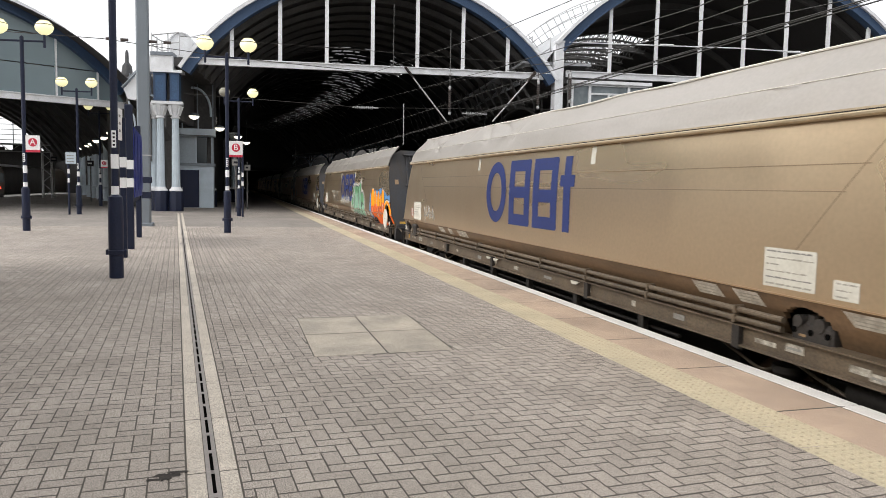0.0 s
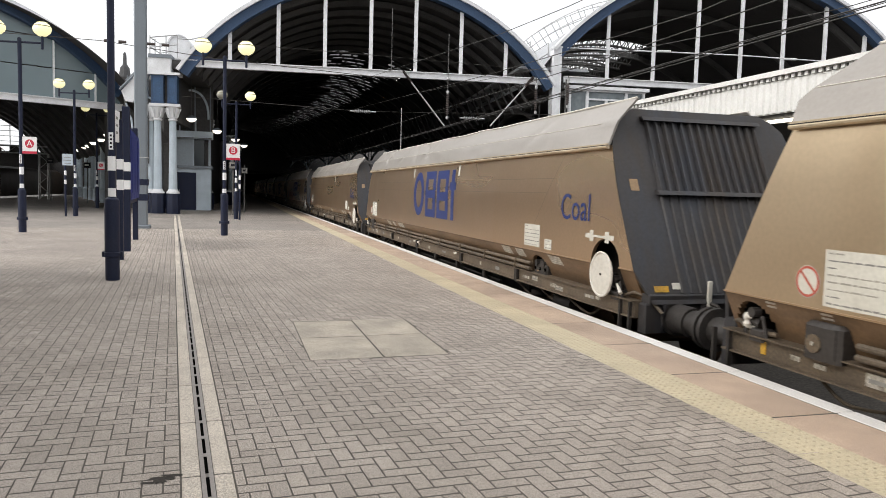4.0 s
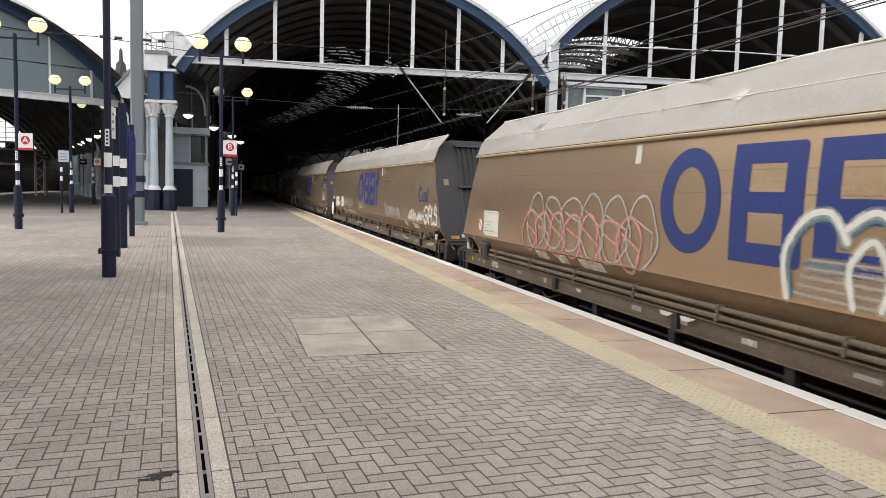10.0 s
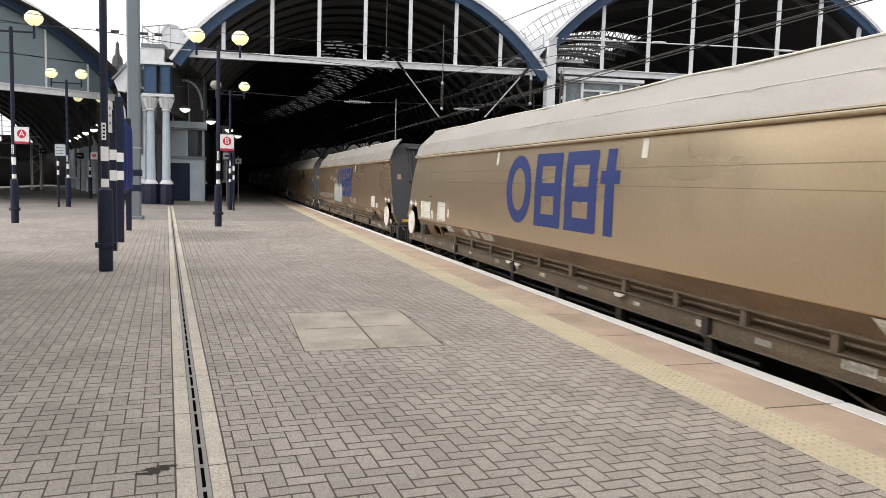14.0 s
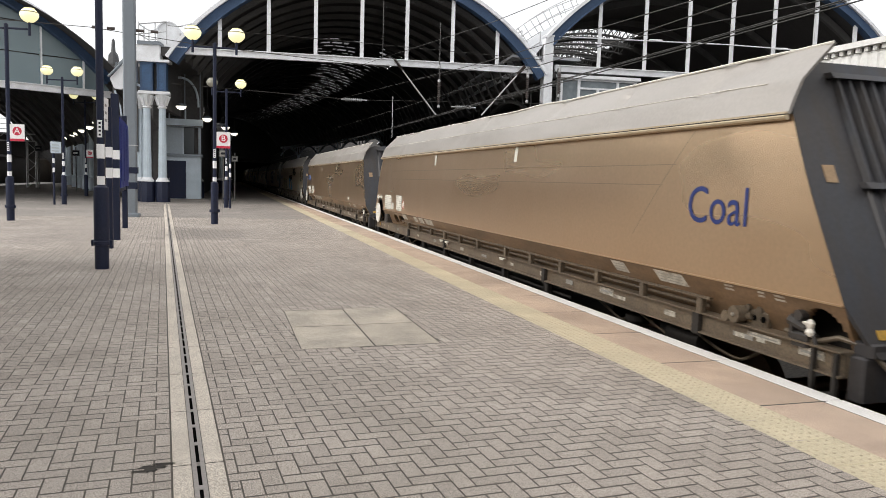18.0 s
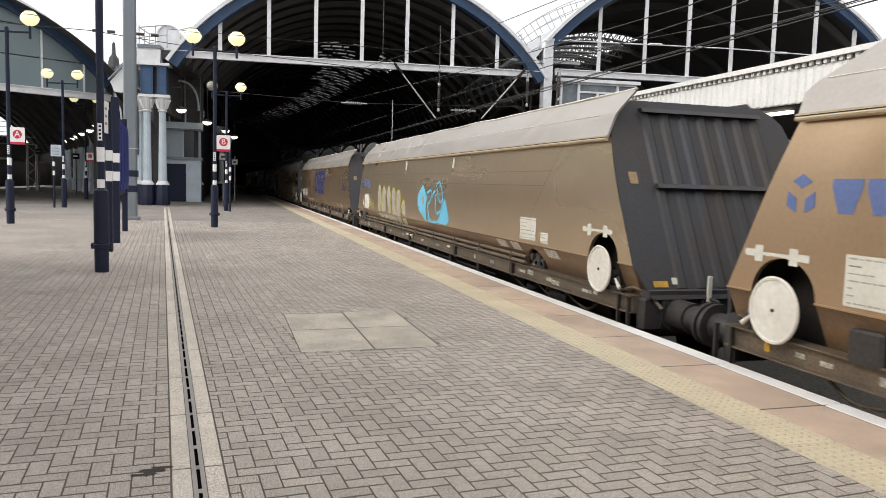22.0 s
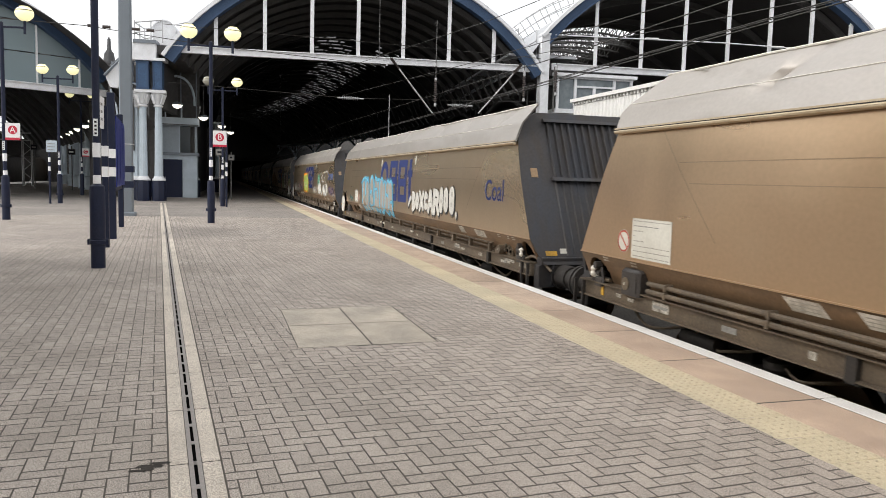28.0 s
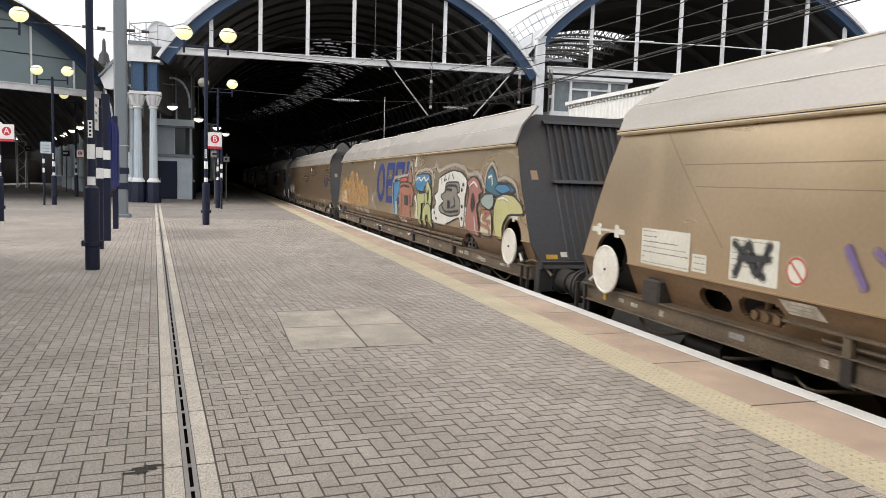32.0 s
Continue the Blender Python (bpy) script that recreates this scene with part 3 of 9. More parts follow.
def screen(name, place, sc, zc, r, zb, s0, s1, mull, label, width=0.2):
    t = thing(name, place(sc, 0), label, "gable screen", kind="structure")
    o = place(sc, 0)
    for nm, za, zz, da, db in (("beam", zb - 0.3, zb, -0.2, 0.05), ("beam_flange", zb, zb + 0.05, -0.28, 0.1)):
        part(nm, bar(place, s0, s1, za, zz, da, db, Geo()), WHITEP, t, off=o)
    for s in mull:
        top = zc + math.sqrt(max(0, (r - 0.5) ** 2 - (s - sc) ** 2))
        g = Geo()
        bar(place, s - width / 2, s + width / 2, zb + 0.05, top, -0.12, -0.06, g)
        bar(place, s - 0.035, s + 0.035, zb + 0.05, top, -0.06, 0.12, g)
        part("mullion", g, WHITEP, t, off=o)
    return t


screen("main_gable_screen", front, 2.95, 0.66, 12.28, 7.98, -7.1, 12.9, [-4.68, -2.2, 0.24, 2.69, 5.13, 7.66, 10.2], "white painted beam and mullions across the arch")
screen("second_gable_screen", front, 24.21, 0.24, 14.66, 8.18, 13.6, 36.5, [16.18, 18.97, 21.67, 24.42, 27.14, 29.88, 32.55], "white painted beam and mullions across the arch")
scr3 = screen("third_gable_screen", front3, -9.07, -2.2, 13.22, 5.85, -19, 0.6, [-5.6, -2.9, -0.8], "pale beam and mullions of the glazed gable", 0.08)
# grey-green base stands in for sky reflected in the panes, besides their dust
dusty_sky_glass = bpy.data.materials.new("dusty_green_glass")
dusty_sky_glass.use_nodes = True
dn, dl = dusty_sky_glass.node_tree.nodes, dusty_sky_glass.node_tree.links
pb = dn["Principled BSDF"]
pb.inputs["Base Color"].default_value, pb.inputs["Roughness"].default_value = (0.27, 0.35, 0.38, 1), 0.12
tr, mx = dn.new("ShaderNodeBsdfTransparent"), dn.new("ShaderNodeMixShader")
nz, mr = dn.new("ShaderNodeTexNoise"), dn.new("ShaderNodeMapRange")
nz.inputs["Scale"].default_value = 0.6
mr.inputs[3].default_value, mr.inputs[4].default_value = 0.5, 0.8
tr.inputs[0].default_value = (0.75, 0.85, 0.83, 1)
dl.new(nz.outputs[0], mr.inputs[0])
dl.new(mr.outputs[0], mx.inputs[0])
dl.new(tr.outputs[0], mx.inputs[1])
dl.new(pb.outputs[0], mx.inputs[2])
dl.new(mx.outputs[0], dn["Material Output"].inputs["Surface"])
cuts = [-19, -17.4, -15.6, -13.6, -11.5, -9, -7.3, -5.6, -2.9, -0.8, 0.6]
for a, b in zip(cuts, cuts[1:]):
    for k in range(4):
        z0 = 5.9 + 1.55 * k
        pts = []
        n = 6
        for i in range(n + 1):
            s = a + 0.03 + (b - a - 0.06) * i / n
            pts.append((s, min(z0 + 1.5, -2.2 + math.sqrt(max(0.0, 12.66 ** 2 - (s + 9.07) ** 2)))))
        if max(p[1] for p in pts) < z0 + 0.1:
            continue
        pts = [(s, max(z, z0 + 0.01)) for s, z in pts]
        poly = [front3(a + 0.03, z0)] + [front3(s, z) for s, z in pts] + [front3(b - 0.03, z0)]
        part("pane", Geo().sheet(poly), dusty_sky_glass, scr3, off=front3(-9.07, 0), smooth=False)

# right-hand pier between the two great arches
pier = thing("arch_pier", front(13.22, RAIL), "white painted pier carrying the two great arches", "pier", kind="structure")
g = Geo()
bar(front, 12.92, 13.4, -1.25, 9.75, -0.3, 0.4, g)
part("shaft", g, WHITEP, pier, off=front(13.22, RAIL))
g = Geo()
bar(front, 12.9, 13.44, 9.75, 9.85, -0.33, 0.42, g)
part("cap", g, WHITEP, pier, off=front(13.22, RAIL))
g = Geo()
bar(front, 13.62, 13.7, 5.5, 8.0, -0.5, -0.42, g)
part("bracket_post", g, DARKIRON, pier, off=front(13.22, RAIL))

# roof valley between the arches: gutter deck, railings
deck = thing("roof_walkway", front(13.2, 9.2, 3), "galvanised roof walkway with hand rails between the arches", "walkway", kind="structure")
o = front(13.2, 9.2, 3)
part("deck", bar(front, 11.2, 15.2, 8.6, 8.75, 0.3, 40, Geo()), ROOFOUT, deck, off=o)
for d in (10.0, 11.6):
    for rr in (15.05, 15.65):
        g = Geo()
        g.path([arch_pt(shed2_path, d, rr, radians(q), 0.24) for q in (104, 108, 112, 116, 120, 124, 128, 132)], 0.03)
        part("hand_rail", g, GALV, deck, off=o)
    for q in (106, 110, 114, 118, 122, 126, 130):
        g = Geo()
        g.tube(arch_pt(shed2_path, d, 14.5, radians(q), 0.24), arch_pt(shed2_path, d, 15.7, radians(q), 0.24), 0.03, 6)
        part("baluster", g, GALV, deck, off=o)
for s in (11.9, 13.0):
    for dz in (0.9, 1.5):
        g = Geo()
        g.path([front(s, 8.75 + dz, d) for d in (1, 6, 12)], 0.03)
        part("hand_rail", g, GALV, deck, off=o)
    for d in (1, 4, 7, 10, 12):
        g = Geo()
        g.tube(front(s, 8.7, d), front(s, 10.25, d), 0.03, 6)
        part("baluster", g, GALV, deck, off=o)

# dark interior: side walls, roof valleys, end wall with an opening for the tracks, arcade
def along(a0, a1, z0, z1, ds):
    """A strip that follows the shed between two offsets from its middle."""
    v, n = [], len(ds)
    for d in ds:
        x, y, k = shed_path(d)
        v += [(x + a, y - a * k, z) for a, z in ((a0, z0), (a1, z0), (a1, z1), (a0, z1))]
    f = [(4 * i + m, 4 * i + (m + 1) % 4, 4 * i + 4 + (m + 1) % 4, 4 * i + 4 + m) for i in range(n - 1) for m in range(4)]
    return Geo().add(v, f + [(0, 1, 2, 3), (4 * n - 1, 4 * n - 2, 4 * n - 3, 4 * n - 4)])


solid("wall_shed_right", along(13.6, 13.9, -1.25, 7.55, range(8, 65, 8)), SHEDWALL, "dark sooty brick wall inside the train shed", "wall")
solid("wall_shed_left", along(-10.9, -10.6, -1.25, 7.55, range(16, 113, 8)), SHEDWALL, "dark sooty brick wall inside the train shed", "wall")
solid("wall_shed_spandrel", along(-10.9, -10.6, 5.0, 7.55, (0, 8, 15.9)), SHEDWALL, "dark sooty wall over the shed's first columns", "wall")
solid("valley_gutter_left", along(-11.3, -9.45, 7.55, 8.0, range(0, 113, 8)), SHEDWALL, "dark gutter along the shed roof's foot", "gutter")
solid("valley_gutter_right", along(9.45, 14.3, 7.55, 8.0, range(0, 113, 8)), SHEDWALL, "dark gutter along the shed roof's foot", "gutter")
x, y, k = shed_path(112)
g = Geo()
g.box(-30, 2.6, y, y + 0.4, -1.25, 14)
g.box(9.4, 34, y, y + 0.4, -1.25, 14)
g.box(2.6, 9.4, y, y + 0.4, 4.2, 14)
# near-black colour stands in for the deep shade at the far end
solid("wall_shed_end", g, NEARBLACK, "end wall of the train shed, coloured near-black for deep shade", "wall")
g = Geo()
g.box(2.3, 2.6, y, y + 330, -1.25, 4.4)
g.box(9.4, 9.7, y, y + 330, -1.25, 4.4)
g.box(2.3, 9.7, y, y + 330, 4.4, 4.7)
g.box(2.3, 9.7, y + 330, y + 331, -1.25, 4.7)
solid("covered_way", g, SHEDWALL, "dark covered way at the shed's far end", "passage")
arc = thing("arcade", front(12.9, 5.5, 20), "dark iron arcade girder with open spandrels, far bays coloured paler as if lit", "arcade", kind="structure")
o = front(12.9, 5.5, 20)
for j in range(9):
    d0 = 2.5 + j * 12.0
    ring = []
    for i in range(17):
        t = i / 16
        x, y, k = shed_path(d0 + 12.0 * t)
        ring.append((x + 10.3, y - 10.3 * k, 5.0 + 1.9 * math.sin(math.pi * t) ** 0.7))
    # far bays are coloured paler to stand in for light falling on them
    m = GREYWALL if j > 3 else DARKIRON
    g = Geo()
    for a, b in zip(ring, ring[1:]):
        g.hexa([(p[0] + e, p[1], p[2] + h) for h in (0.0, 0.22) for p, e in ((a, -0.12), (a, 0.12), (b, 0.12), (b, -0.12))])
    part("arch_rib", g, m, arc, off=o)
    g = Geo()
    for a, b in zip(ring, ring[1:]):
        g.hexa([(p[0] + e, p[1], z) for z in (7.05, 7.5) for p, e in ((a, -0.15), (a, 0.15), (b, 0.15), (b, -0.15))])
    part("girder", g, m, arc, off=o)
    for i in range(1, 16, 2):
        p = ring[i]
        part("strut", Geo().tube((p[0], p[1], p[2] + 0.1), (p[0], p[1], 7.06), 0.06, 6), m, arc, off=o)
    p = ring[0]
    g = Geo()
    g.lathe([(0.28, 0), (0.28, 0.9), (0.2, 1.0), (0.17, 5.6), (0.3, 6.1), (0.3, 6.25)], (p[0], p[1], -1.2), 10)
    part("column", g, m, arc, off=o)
solid("wall_second_shed", along(21.5, 21.9, -1.25, 9.0, range(48, 129, 8)), SHEDWALL, "dark wall seen through the arcade", "wall")

# ---------------------------------------------------------------- front columns and upper storey on the platform


def iron_column(s, off, top=5.7, r=0.2, name="iron_column", pale=PALEBLUE):
    x, y, _ = front(s, 0, off)
    t = thing(name, (x, y, 0), "pale blue fluted iron column with a navy base and leafy capital", "column", "columns before the shed")
    g = Geo()
    g.lathe([(0.37, 0), (0.37, 0.92), (0.33, 1.0), (0.33, 1.06)], seg=8)
    part("base", g, NAVY, t)
    g = Geo()
    g.lathe([(0.34, 1.06), (0.34, 1.13), (0.27, 1.2), (0.24, 1.28)], seg=18)
    part("torus", g, WHITEP, t)
    g = Geo()
    prof = [(r + 0.02, 1.28), (r, 2.6), (r - 0.025, top - 0.8)]
    seg = 24
    v, f = [], []
    for rr, z in prof:
        for i in range(seg):
            q = rr * (1 - 0.05 * (i % 2))
            v.append((q * math.cos(2 * math.pi * i / seg), q * math.sin(2 * math.pi * i / seg), z))
    f = [(k * seg + i, k * seg + (i + 1) % seg, (k + 1) * seg + (i + 1) % seg, (k + 1) * seg + i) for k in range(2) for i in range(seg)]
    g.add(v, f)
    part("shaft", g, pale, t, smooth=False)
    g = Geo()
    g.lathe([(r + 0.02, top - 0.85), (r + 0.05, top - 0.8), (r - 0.01, top - 0.74), (r + 0.02, top - 0.5), (r + 0.13, top - 0.2), (r + 0.16, top - 0.14)], seg=16)
    for i in range(8):
        a = math.pi * i / 4
        ca, sa = math.cos(a), math.sin(a)
        g.hexa([(ca * q - sa * w, sa * q + ca * w, z) for z, lo, hi in ((top - 0.7, r, r + 0.05), (top - 0.22, r + 0.1, r + 0.22)) for q, w in ((lo, -0.06), (hi, -0.05), (hi, 0.05), (lo, 0.06))])
    part("capital", g, WHITEP, t)
    g = Geo()
    g.box(-r - 0.19, r + 0.19, -r - 0.19, r + 0.19, top - 0.14, top)
    part("abacus", g, WHITEP, t)
    return t


for s, off in ((-8.33, 0.0), (-7.57, 0.0), (-8.78, 0.75)):
    iron_column(s, off)
for x, y in ((-1.5, 50.0), (-0.1, 64.0), (0.6, 76.0)):
    dd = (y - 40.73 + 0.0) / COS
    t = iron_column(0, 0)
    t.location = (x, y, 0)
    tagged(t, "grey iron column with a leafy capital inside the shed")

# blue boxes, cornice and roof house over the front columns
head = thing("column_head", front(-7.9, 5.7), "blue panelled boxes under a pale cornice on the columns", "entablature", kind="structure")
o = front(-7.9, 5.7)
for a, b in ((-8.58, -7.98), (-7.78, -7.32)):
    part("blue_box", bar(front, a, b, 5.72, 7.15, -0.3, 0.3, Geo()), PEDBLUE, head, off=o)
    for zz in (5.72, 7.05):
        part("rail_strip", bar(front, a - 0.02, b + 0.02, zz, zz + 0.1, -0.33, 0.33, Geo()), RIMBLUE, head, off=o)
    for e in (a, b - 0.08):
        part("stile", bar(front, e, e + 0.08, 5.82, 7.05, -0.325, -0.3, Geo()), RIMBLUE, head, off=o)
part("cornice", bar(front, -8.85, -7.15, 7.17, 7.3, -0.42, 0.5, Geo()), WHITEP, head, off=o)
part("parapet", bar(front, -8.82, -7.62, 7.3, 8.02, -0.36, 0.5, Geo()), WHITEP, head, off=o)
part("coping", bar(front, -8.7, -7.58, 8.02, 8.2, -0.42, 0.55, Geo()), MASTM, head, off=o)
g = Geo()
n = 10
for i in range(n):
    a0, a1 = math.pi * i / n, math.pi * (i + 1) / n
    g.hexa([front(-7.45 + 0.62 * math.cos(a) * q, 8.9 + 0.62 * math.sin(a) * q, d) for q in (0.9, 1.0) for d, a in ((1.0, a0), (1.0, a1), (4.5, a1), (4.5, a0))])
bar(front, -8.03, -6.87, 8.2, 8.9, 1.05, 4.5, g)
g.sheet([front(-7.45 + 0.6 * math.cos(math.pi * i / 10), 8.9 + 0.6 * math.sin(math.pi * i / 10), 1.08) for i in range(11)])
part("roof_housing", g, WHITEP, head, "white round-topped roof housing", off=o)
for dz in (0.45, 0.95):
    g = Geo()
    g.path([front(-8.7, 8.14 + dz, 0.0), front(-8.6, 8.14 + dz + 0.05, 2.0), front(-7.7, 8.6 + dz, 3.2), front(-6.3, 9.0 + dz, 3.2)], 0.03)
    g.path([front(-8.7, 8.14 + dz, 0.0), front(-7.3, 8.3 + dz, -0.2)], 0.03)
    part("hand_rail", g, GALV, head, off=o)
for s, d in ((-8.7, 0), (-8.65, 1), (-8.6, 2), (-7.9, 0.0), (-7.3, -0.2), (-7.7, 3.2)):
    part("rail_post", Geo().tube(front(s, 8.1, d), front(s, 9.2, d), 0.03, 6), GALV, head, off=o)

# sloping blue-white girder to the third arch and the church-like spire far behind it
link = thing("arch_link", front(-9.5, 6.4, 0.3), "white painted parapet tying the two arches together", "parapet", kind="structure")
o = front(-9.5, 6.4, 0.3)
g = Geo()
q0 = Vector(front(0, 0, 0.1))
q1 = Vector(front(0, 0, 0.5)) - q0
g.slab([front(s, z, 0.1) for s, z in ((-10.15, 6.3), (-9.5, 7.02), (-8.85, 7.5), (-8.85, 6.1), (-9.25, 6.0), (-9.6, 5.75), (-9.95, 5.8))], q1)
part("panel", g, WHITEP, link, off=o, smooth=False)
g = Geo()
g.path([front(-10.2, 6.36, 0.0), front(-9.52, 7.1, 0.0), front(-8.85, 7.6, 0.0)], 0.06, 8)
part("coping", g, MASTM, link, off=o)
for a, b in (((-10.25, 6.55), (-8.85, 7.85)), ((-10.1, 6.95), (-8.85, 8.15))):
    part("hand_rail", Geo().path([front(*a, 0.8), front(*b, 0.8)], 0.03, 6), MASTM, link, off=o)
for s, z in ((-10.0, 6.45), (-9.5, 6.95), (-9.0, 7.4)):
    part("rail_post", Geo().tube(front(s, z, 0.8), front(s, z + 0.75, 0.8), 0.03, 6), MASTM, link, off=o)
for s in (-10.05, -9.5, -8.95):
    part("bracket_post", bar(front, s - 0.06, s + 0.06, 2.6, 6.3 + (s + 10.05) * 0.9, 0.5, 0.62, Geo()), DARKIRON, link, off=o)
g = Geo()
g.path([front(-9.95, 5.7, 0.3), front(-9.85, 5.2, 0.3), front(-9.7, 4.9, 0.3), front(-9.6, 4.0, 0.3)], 0.05, 8)
g.path([front(-8.95, 6.1, 0.3), front(-8.7, 6.0, 0.3), front(-8.55, 5.7, 0.3)], 0.06, 8)
part("curved_bracket", g, PALEBLUE, link, off=o)
g = Geo()
g.lathe([(1.9, 0), (1.9, 16.0), (2.0, 16.2), (0.85, 16.9), (0.65, 18.3), (0.3, 18.8), (0.22, 20.3), (0.06, 20.6)], (-15.1, 118, 0), 8)
for i in range(4):
    a = math.pi / 4 + i * math.pi / 2
    g.lathe([(0.4, 13), (0.4, 16.6), (0.02, 18.2)], (-15.1 + 2.5 * math.cos(a), 118 + 2.5 * math.sin(a), 0), 6)
solid("church_spire", g, STONE, "grey stone church spire behind the station", "spire", kind="")

# platform office under the upper storey
hut = thing("platform_office", (-3.2, 48.0, 0), "pale grey-blue platform office with navy double doors", "kiosk")
o = (-3.05, 48.0, 0)
g = Geo()
g.box(-1.6, 1.93, 0, 2.4, 0, 2.55)
part("wall", g, PALEBLUE, hut)
g = Geo()
g.box(-1.75, 2.02, -0.14, 2.45, 2.55, 2.72)
part("roof", g, MASTM, hut)
g = Geo()
g.cbox(-0.95, 1.07, -0.06, 0.02, 0.02, 2.3, 0.01)
door = part("door", g, NAVY, hut, "navy double doors")
part("door_gap", Geo().box(0.015, 0.03, -0.066, -0.055, 0.05, 2.25), INK, door)
for hx in (-0.06, 0.1):
    g = Geo()
    g.tube((hx, -0.1, 0.95), (hx, -0.1, 1.25), 0.014, 8)
    part("door_handle", g, GALV, door)
upper = thing("upper_storey", (-3.2, 48.6, 2.7), "pale grey panelled upper storey with a dark window", "upper storey", kind="structure")
o = (-3.2, 48.6, 2.7)
part("wall", Geo().box(-4.95, -2.35, 48.4, 48.9, 2.55, 4.36), GREYWALL, upper, off=o)
part("window_pane", Geo().box(-2.33, -1.68, 48.6, 48.7, 2.55, 4.36), WINDOW, upper, off=o)
part("window_post", Geo().box(-2.35, -2.27, 48.38, 48.5, 2.55, 4.36), PALEBLUE, upper, off=o)
part("beam", Geo().box(-5.05, -1.15, 48.0, 48.8, 4.36, 4.82), PALEBLUE, upper, off=o)
# raised dark strip stands in for a shadow line along the beam
part("beam_shadow_gap", Geo().box(-5.0, -1.2, 47.97, 48.0, 4.38, 4.43), DARKIRON, upper, off=o)
for i in range(5):
    part("upper_post", Geo().box(-4.95 + i * 0.9, -4.88 + i * 0.9, 48.4, 48.5, 4.82, 7.85), MASTM, upper, off=o)
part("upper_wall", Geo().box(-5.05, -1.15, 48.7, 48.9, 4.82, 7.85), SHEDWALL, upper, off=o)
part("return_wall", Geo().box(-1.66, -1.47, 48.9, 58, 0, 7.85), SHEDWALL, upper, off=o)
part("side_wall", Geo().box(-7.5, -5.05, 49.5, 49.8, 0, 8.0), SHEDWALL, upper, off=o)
g = Geo()
g.path([(-2.42 - 1.02 * math.cos(math.pi * (0.02 + 0.98 * i / 16)), 47.6, 5.53 + 1.7 * math.sin(math.pi * (0.02 + 0.98 * i / 16)) ** 0.8) for i in range(17)], 0.07, 8)
part("curved_brace", g, PALEBLUE, upper, off=o)
for x0 in (-4.18, -3.13, -2.2):
    part("upper_mullion", Geo().box(x0, x0 + 0.07, 48.3, 48.4, 4.82, 5.7), PALEBLUE, upper, off=o)

# far end of the third shed: low dark buildings under a glazed end screen
ENDZ = 5.1
ends = thing("third_shed_end", (-34, 101.6, 0), "open far end of the third shed with pale glazing bars over dark buildings", "end screen", kind="structure")
o = (-34, 101.6, 0)
part("end_wall", Geo().box(-60, -19, 101.6, 102.0, 0.0, ENDZ), SHEDWALL, ends, off=o)
part("end_girder", Geo().box(-60, -19, 101.5, 101.9, ENDZ + 0.6, ENDZ + 0.8), MASTM, ends, off=o)
for i in range(8):
    part("glazing_bar", Geo().box(-60, -19, 101.6, 101.64, ENDZ + 1.2 + 0.62 * i, ENDZ + 1.26 + 0.62 * i), GALV, ends, off=o)
for i in range(18):
    part("glazing_post", Geo().box(-56 + i * 2.0, -55.93 + i * 2.0, 101.55, 101.65, ENDZ, 11.0), GALV if i % 3 else MASTM, ends, off=o)
for i in range(16):
    part("dark_bay", Geo().box(-52 + i * 2.0, -50.9 + i * 2.0, 101.4, 101.6, ENDZ, ENDZ + 0.35 + 0.3 * (i % 3)), SHEDWALL, ends, off=o)

# elevated cabin behind the pier
cab = thing("elevated_cabin", front(16.2, 5.6, 1.2), "white framed elevated office with dark windows", "cabin")
o = front(16.2, 5.6, 1.2)
part("floor", bar(front, 13.9, 18.6, 5.5, 5.75, -0.05, 3.5, Geo()), WHITEP, cab, off=o)
part("fascia", bar(front, 13.7, 18.75, 7.56, 7.74, -0.25, 3.5, Geo()), WHITEP, cab, off=o)
part("head_board", bar(front, 13.95, 18.6, 7.46, 7.56, -0.05, 3.5, Geo()), WHITEP, cab, off=o)
part("back_wall", bar(front, 13.9, 18.6, 5.75, 7.46, 3.2, 3.4, Geo()), SHEDWALL, cab, off=o)
for a, b, z0, z1 in ((14.1, 15.04, 5.75, 7.46), (15.16, 17.39, 7.08, 7.46), (15.16, 16.2, 5.75, 6.98), (16.3, 17.39, 5.75, 6.98), (17.51, 18.44, 5.75, 7.46)):
    part("pane", bar(front, a, b, z0, z1, 0.1, 0.12, Geo()), CABGLASS, cab, off=o)
for s, z0, z1 in ((14.05, 5.75, 7.46), (15.1, 5.75, 7.46), (17.45, 5.75, 7.46), (18.5, 5.75, 7.46), (16.25, 5.75, 6.98)):
    part("window_frame", bar(front, s - 0.07, s + 0.07, z0, z1, -0.05, 0.14, Geo()), WHITEP, cab, off=o)
part("transom", bar(front, 15.1, 17.45, 6.98, 7.08, -0.04, 0.14, Geo()), WHITEP, cab, off=o)
for s in (14.2, 18.3):
    part("leg", bar(front, s - 0.15, s + 0.15, -1.25, 5.5, 1.0, 1.3, Geo()), DARKIRON, cab, off=o)

# unseen plain wall added beside and behind the standpoint to shade the left paving
g = Geo()
g.box(-6.1, -5.5, -45, 14.0, 0, 5.5)
g.box(-6.3, -5.3, -45, 14.2, 5.5, 5.7)
g.box(-6.1, 2.0, -45.6, -45, 0, 5.7)
solid("wall_station", g, SLABWALL, "plain unseen wall added to shade the left of the platform", "wall")

# canopy of the platform across the track
can = thing("platform_canopy", (10.5, 0, 3.2), "white corrugated canopy over the opposite platform", "canopy", kind="structure")
o = (10.5, 0, 3.2)
g = Geo()
for i in range(230):
    y0 = -25 + i * 0.2
    g.hexa([(10.5 - q, yy, z) for z in (3.26, 3.86) for q, yy in ((0.0, y0), (0.035, y0 + 0.03), (0.035, y0 + 0.13), (0.0, y0 + 0.16))])
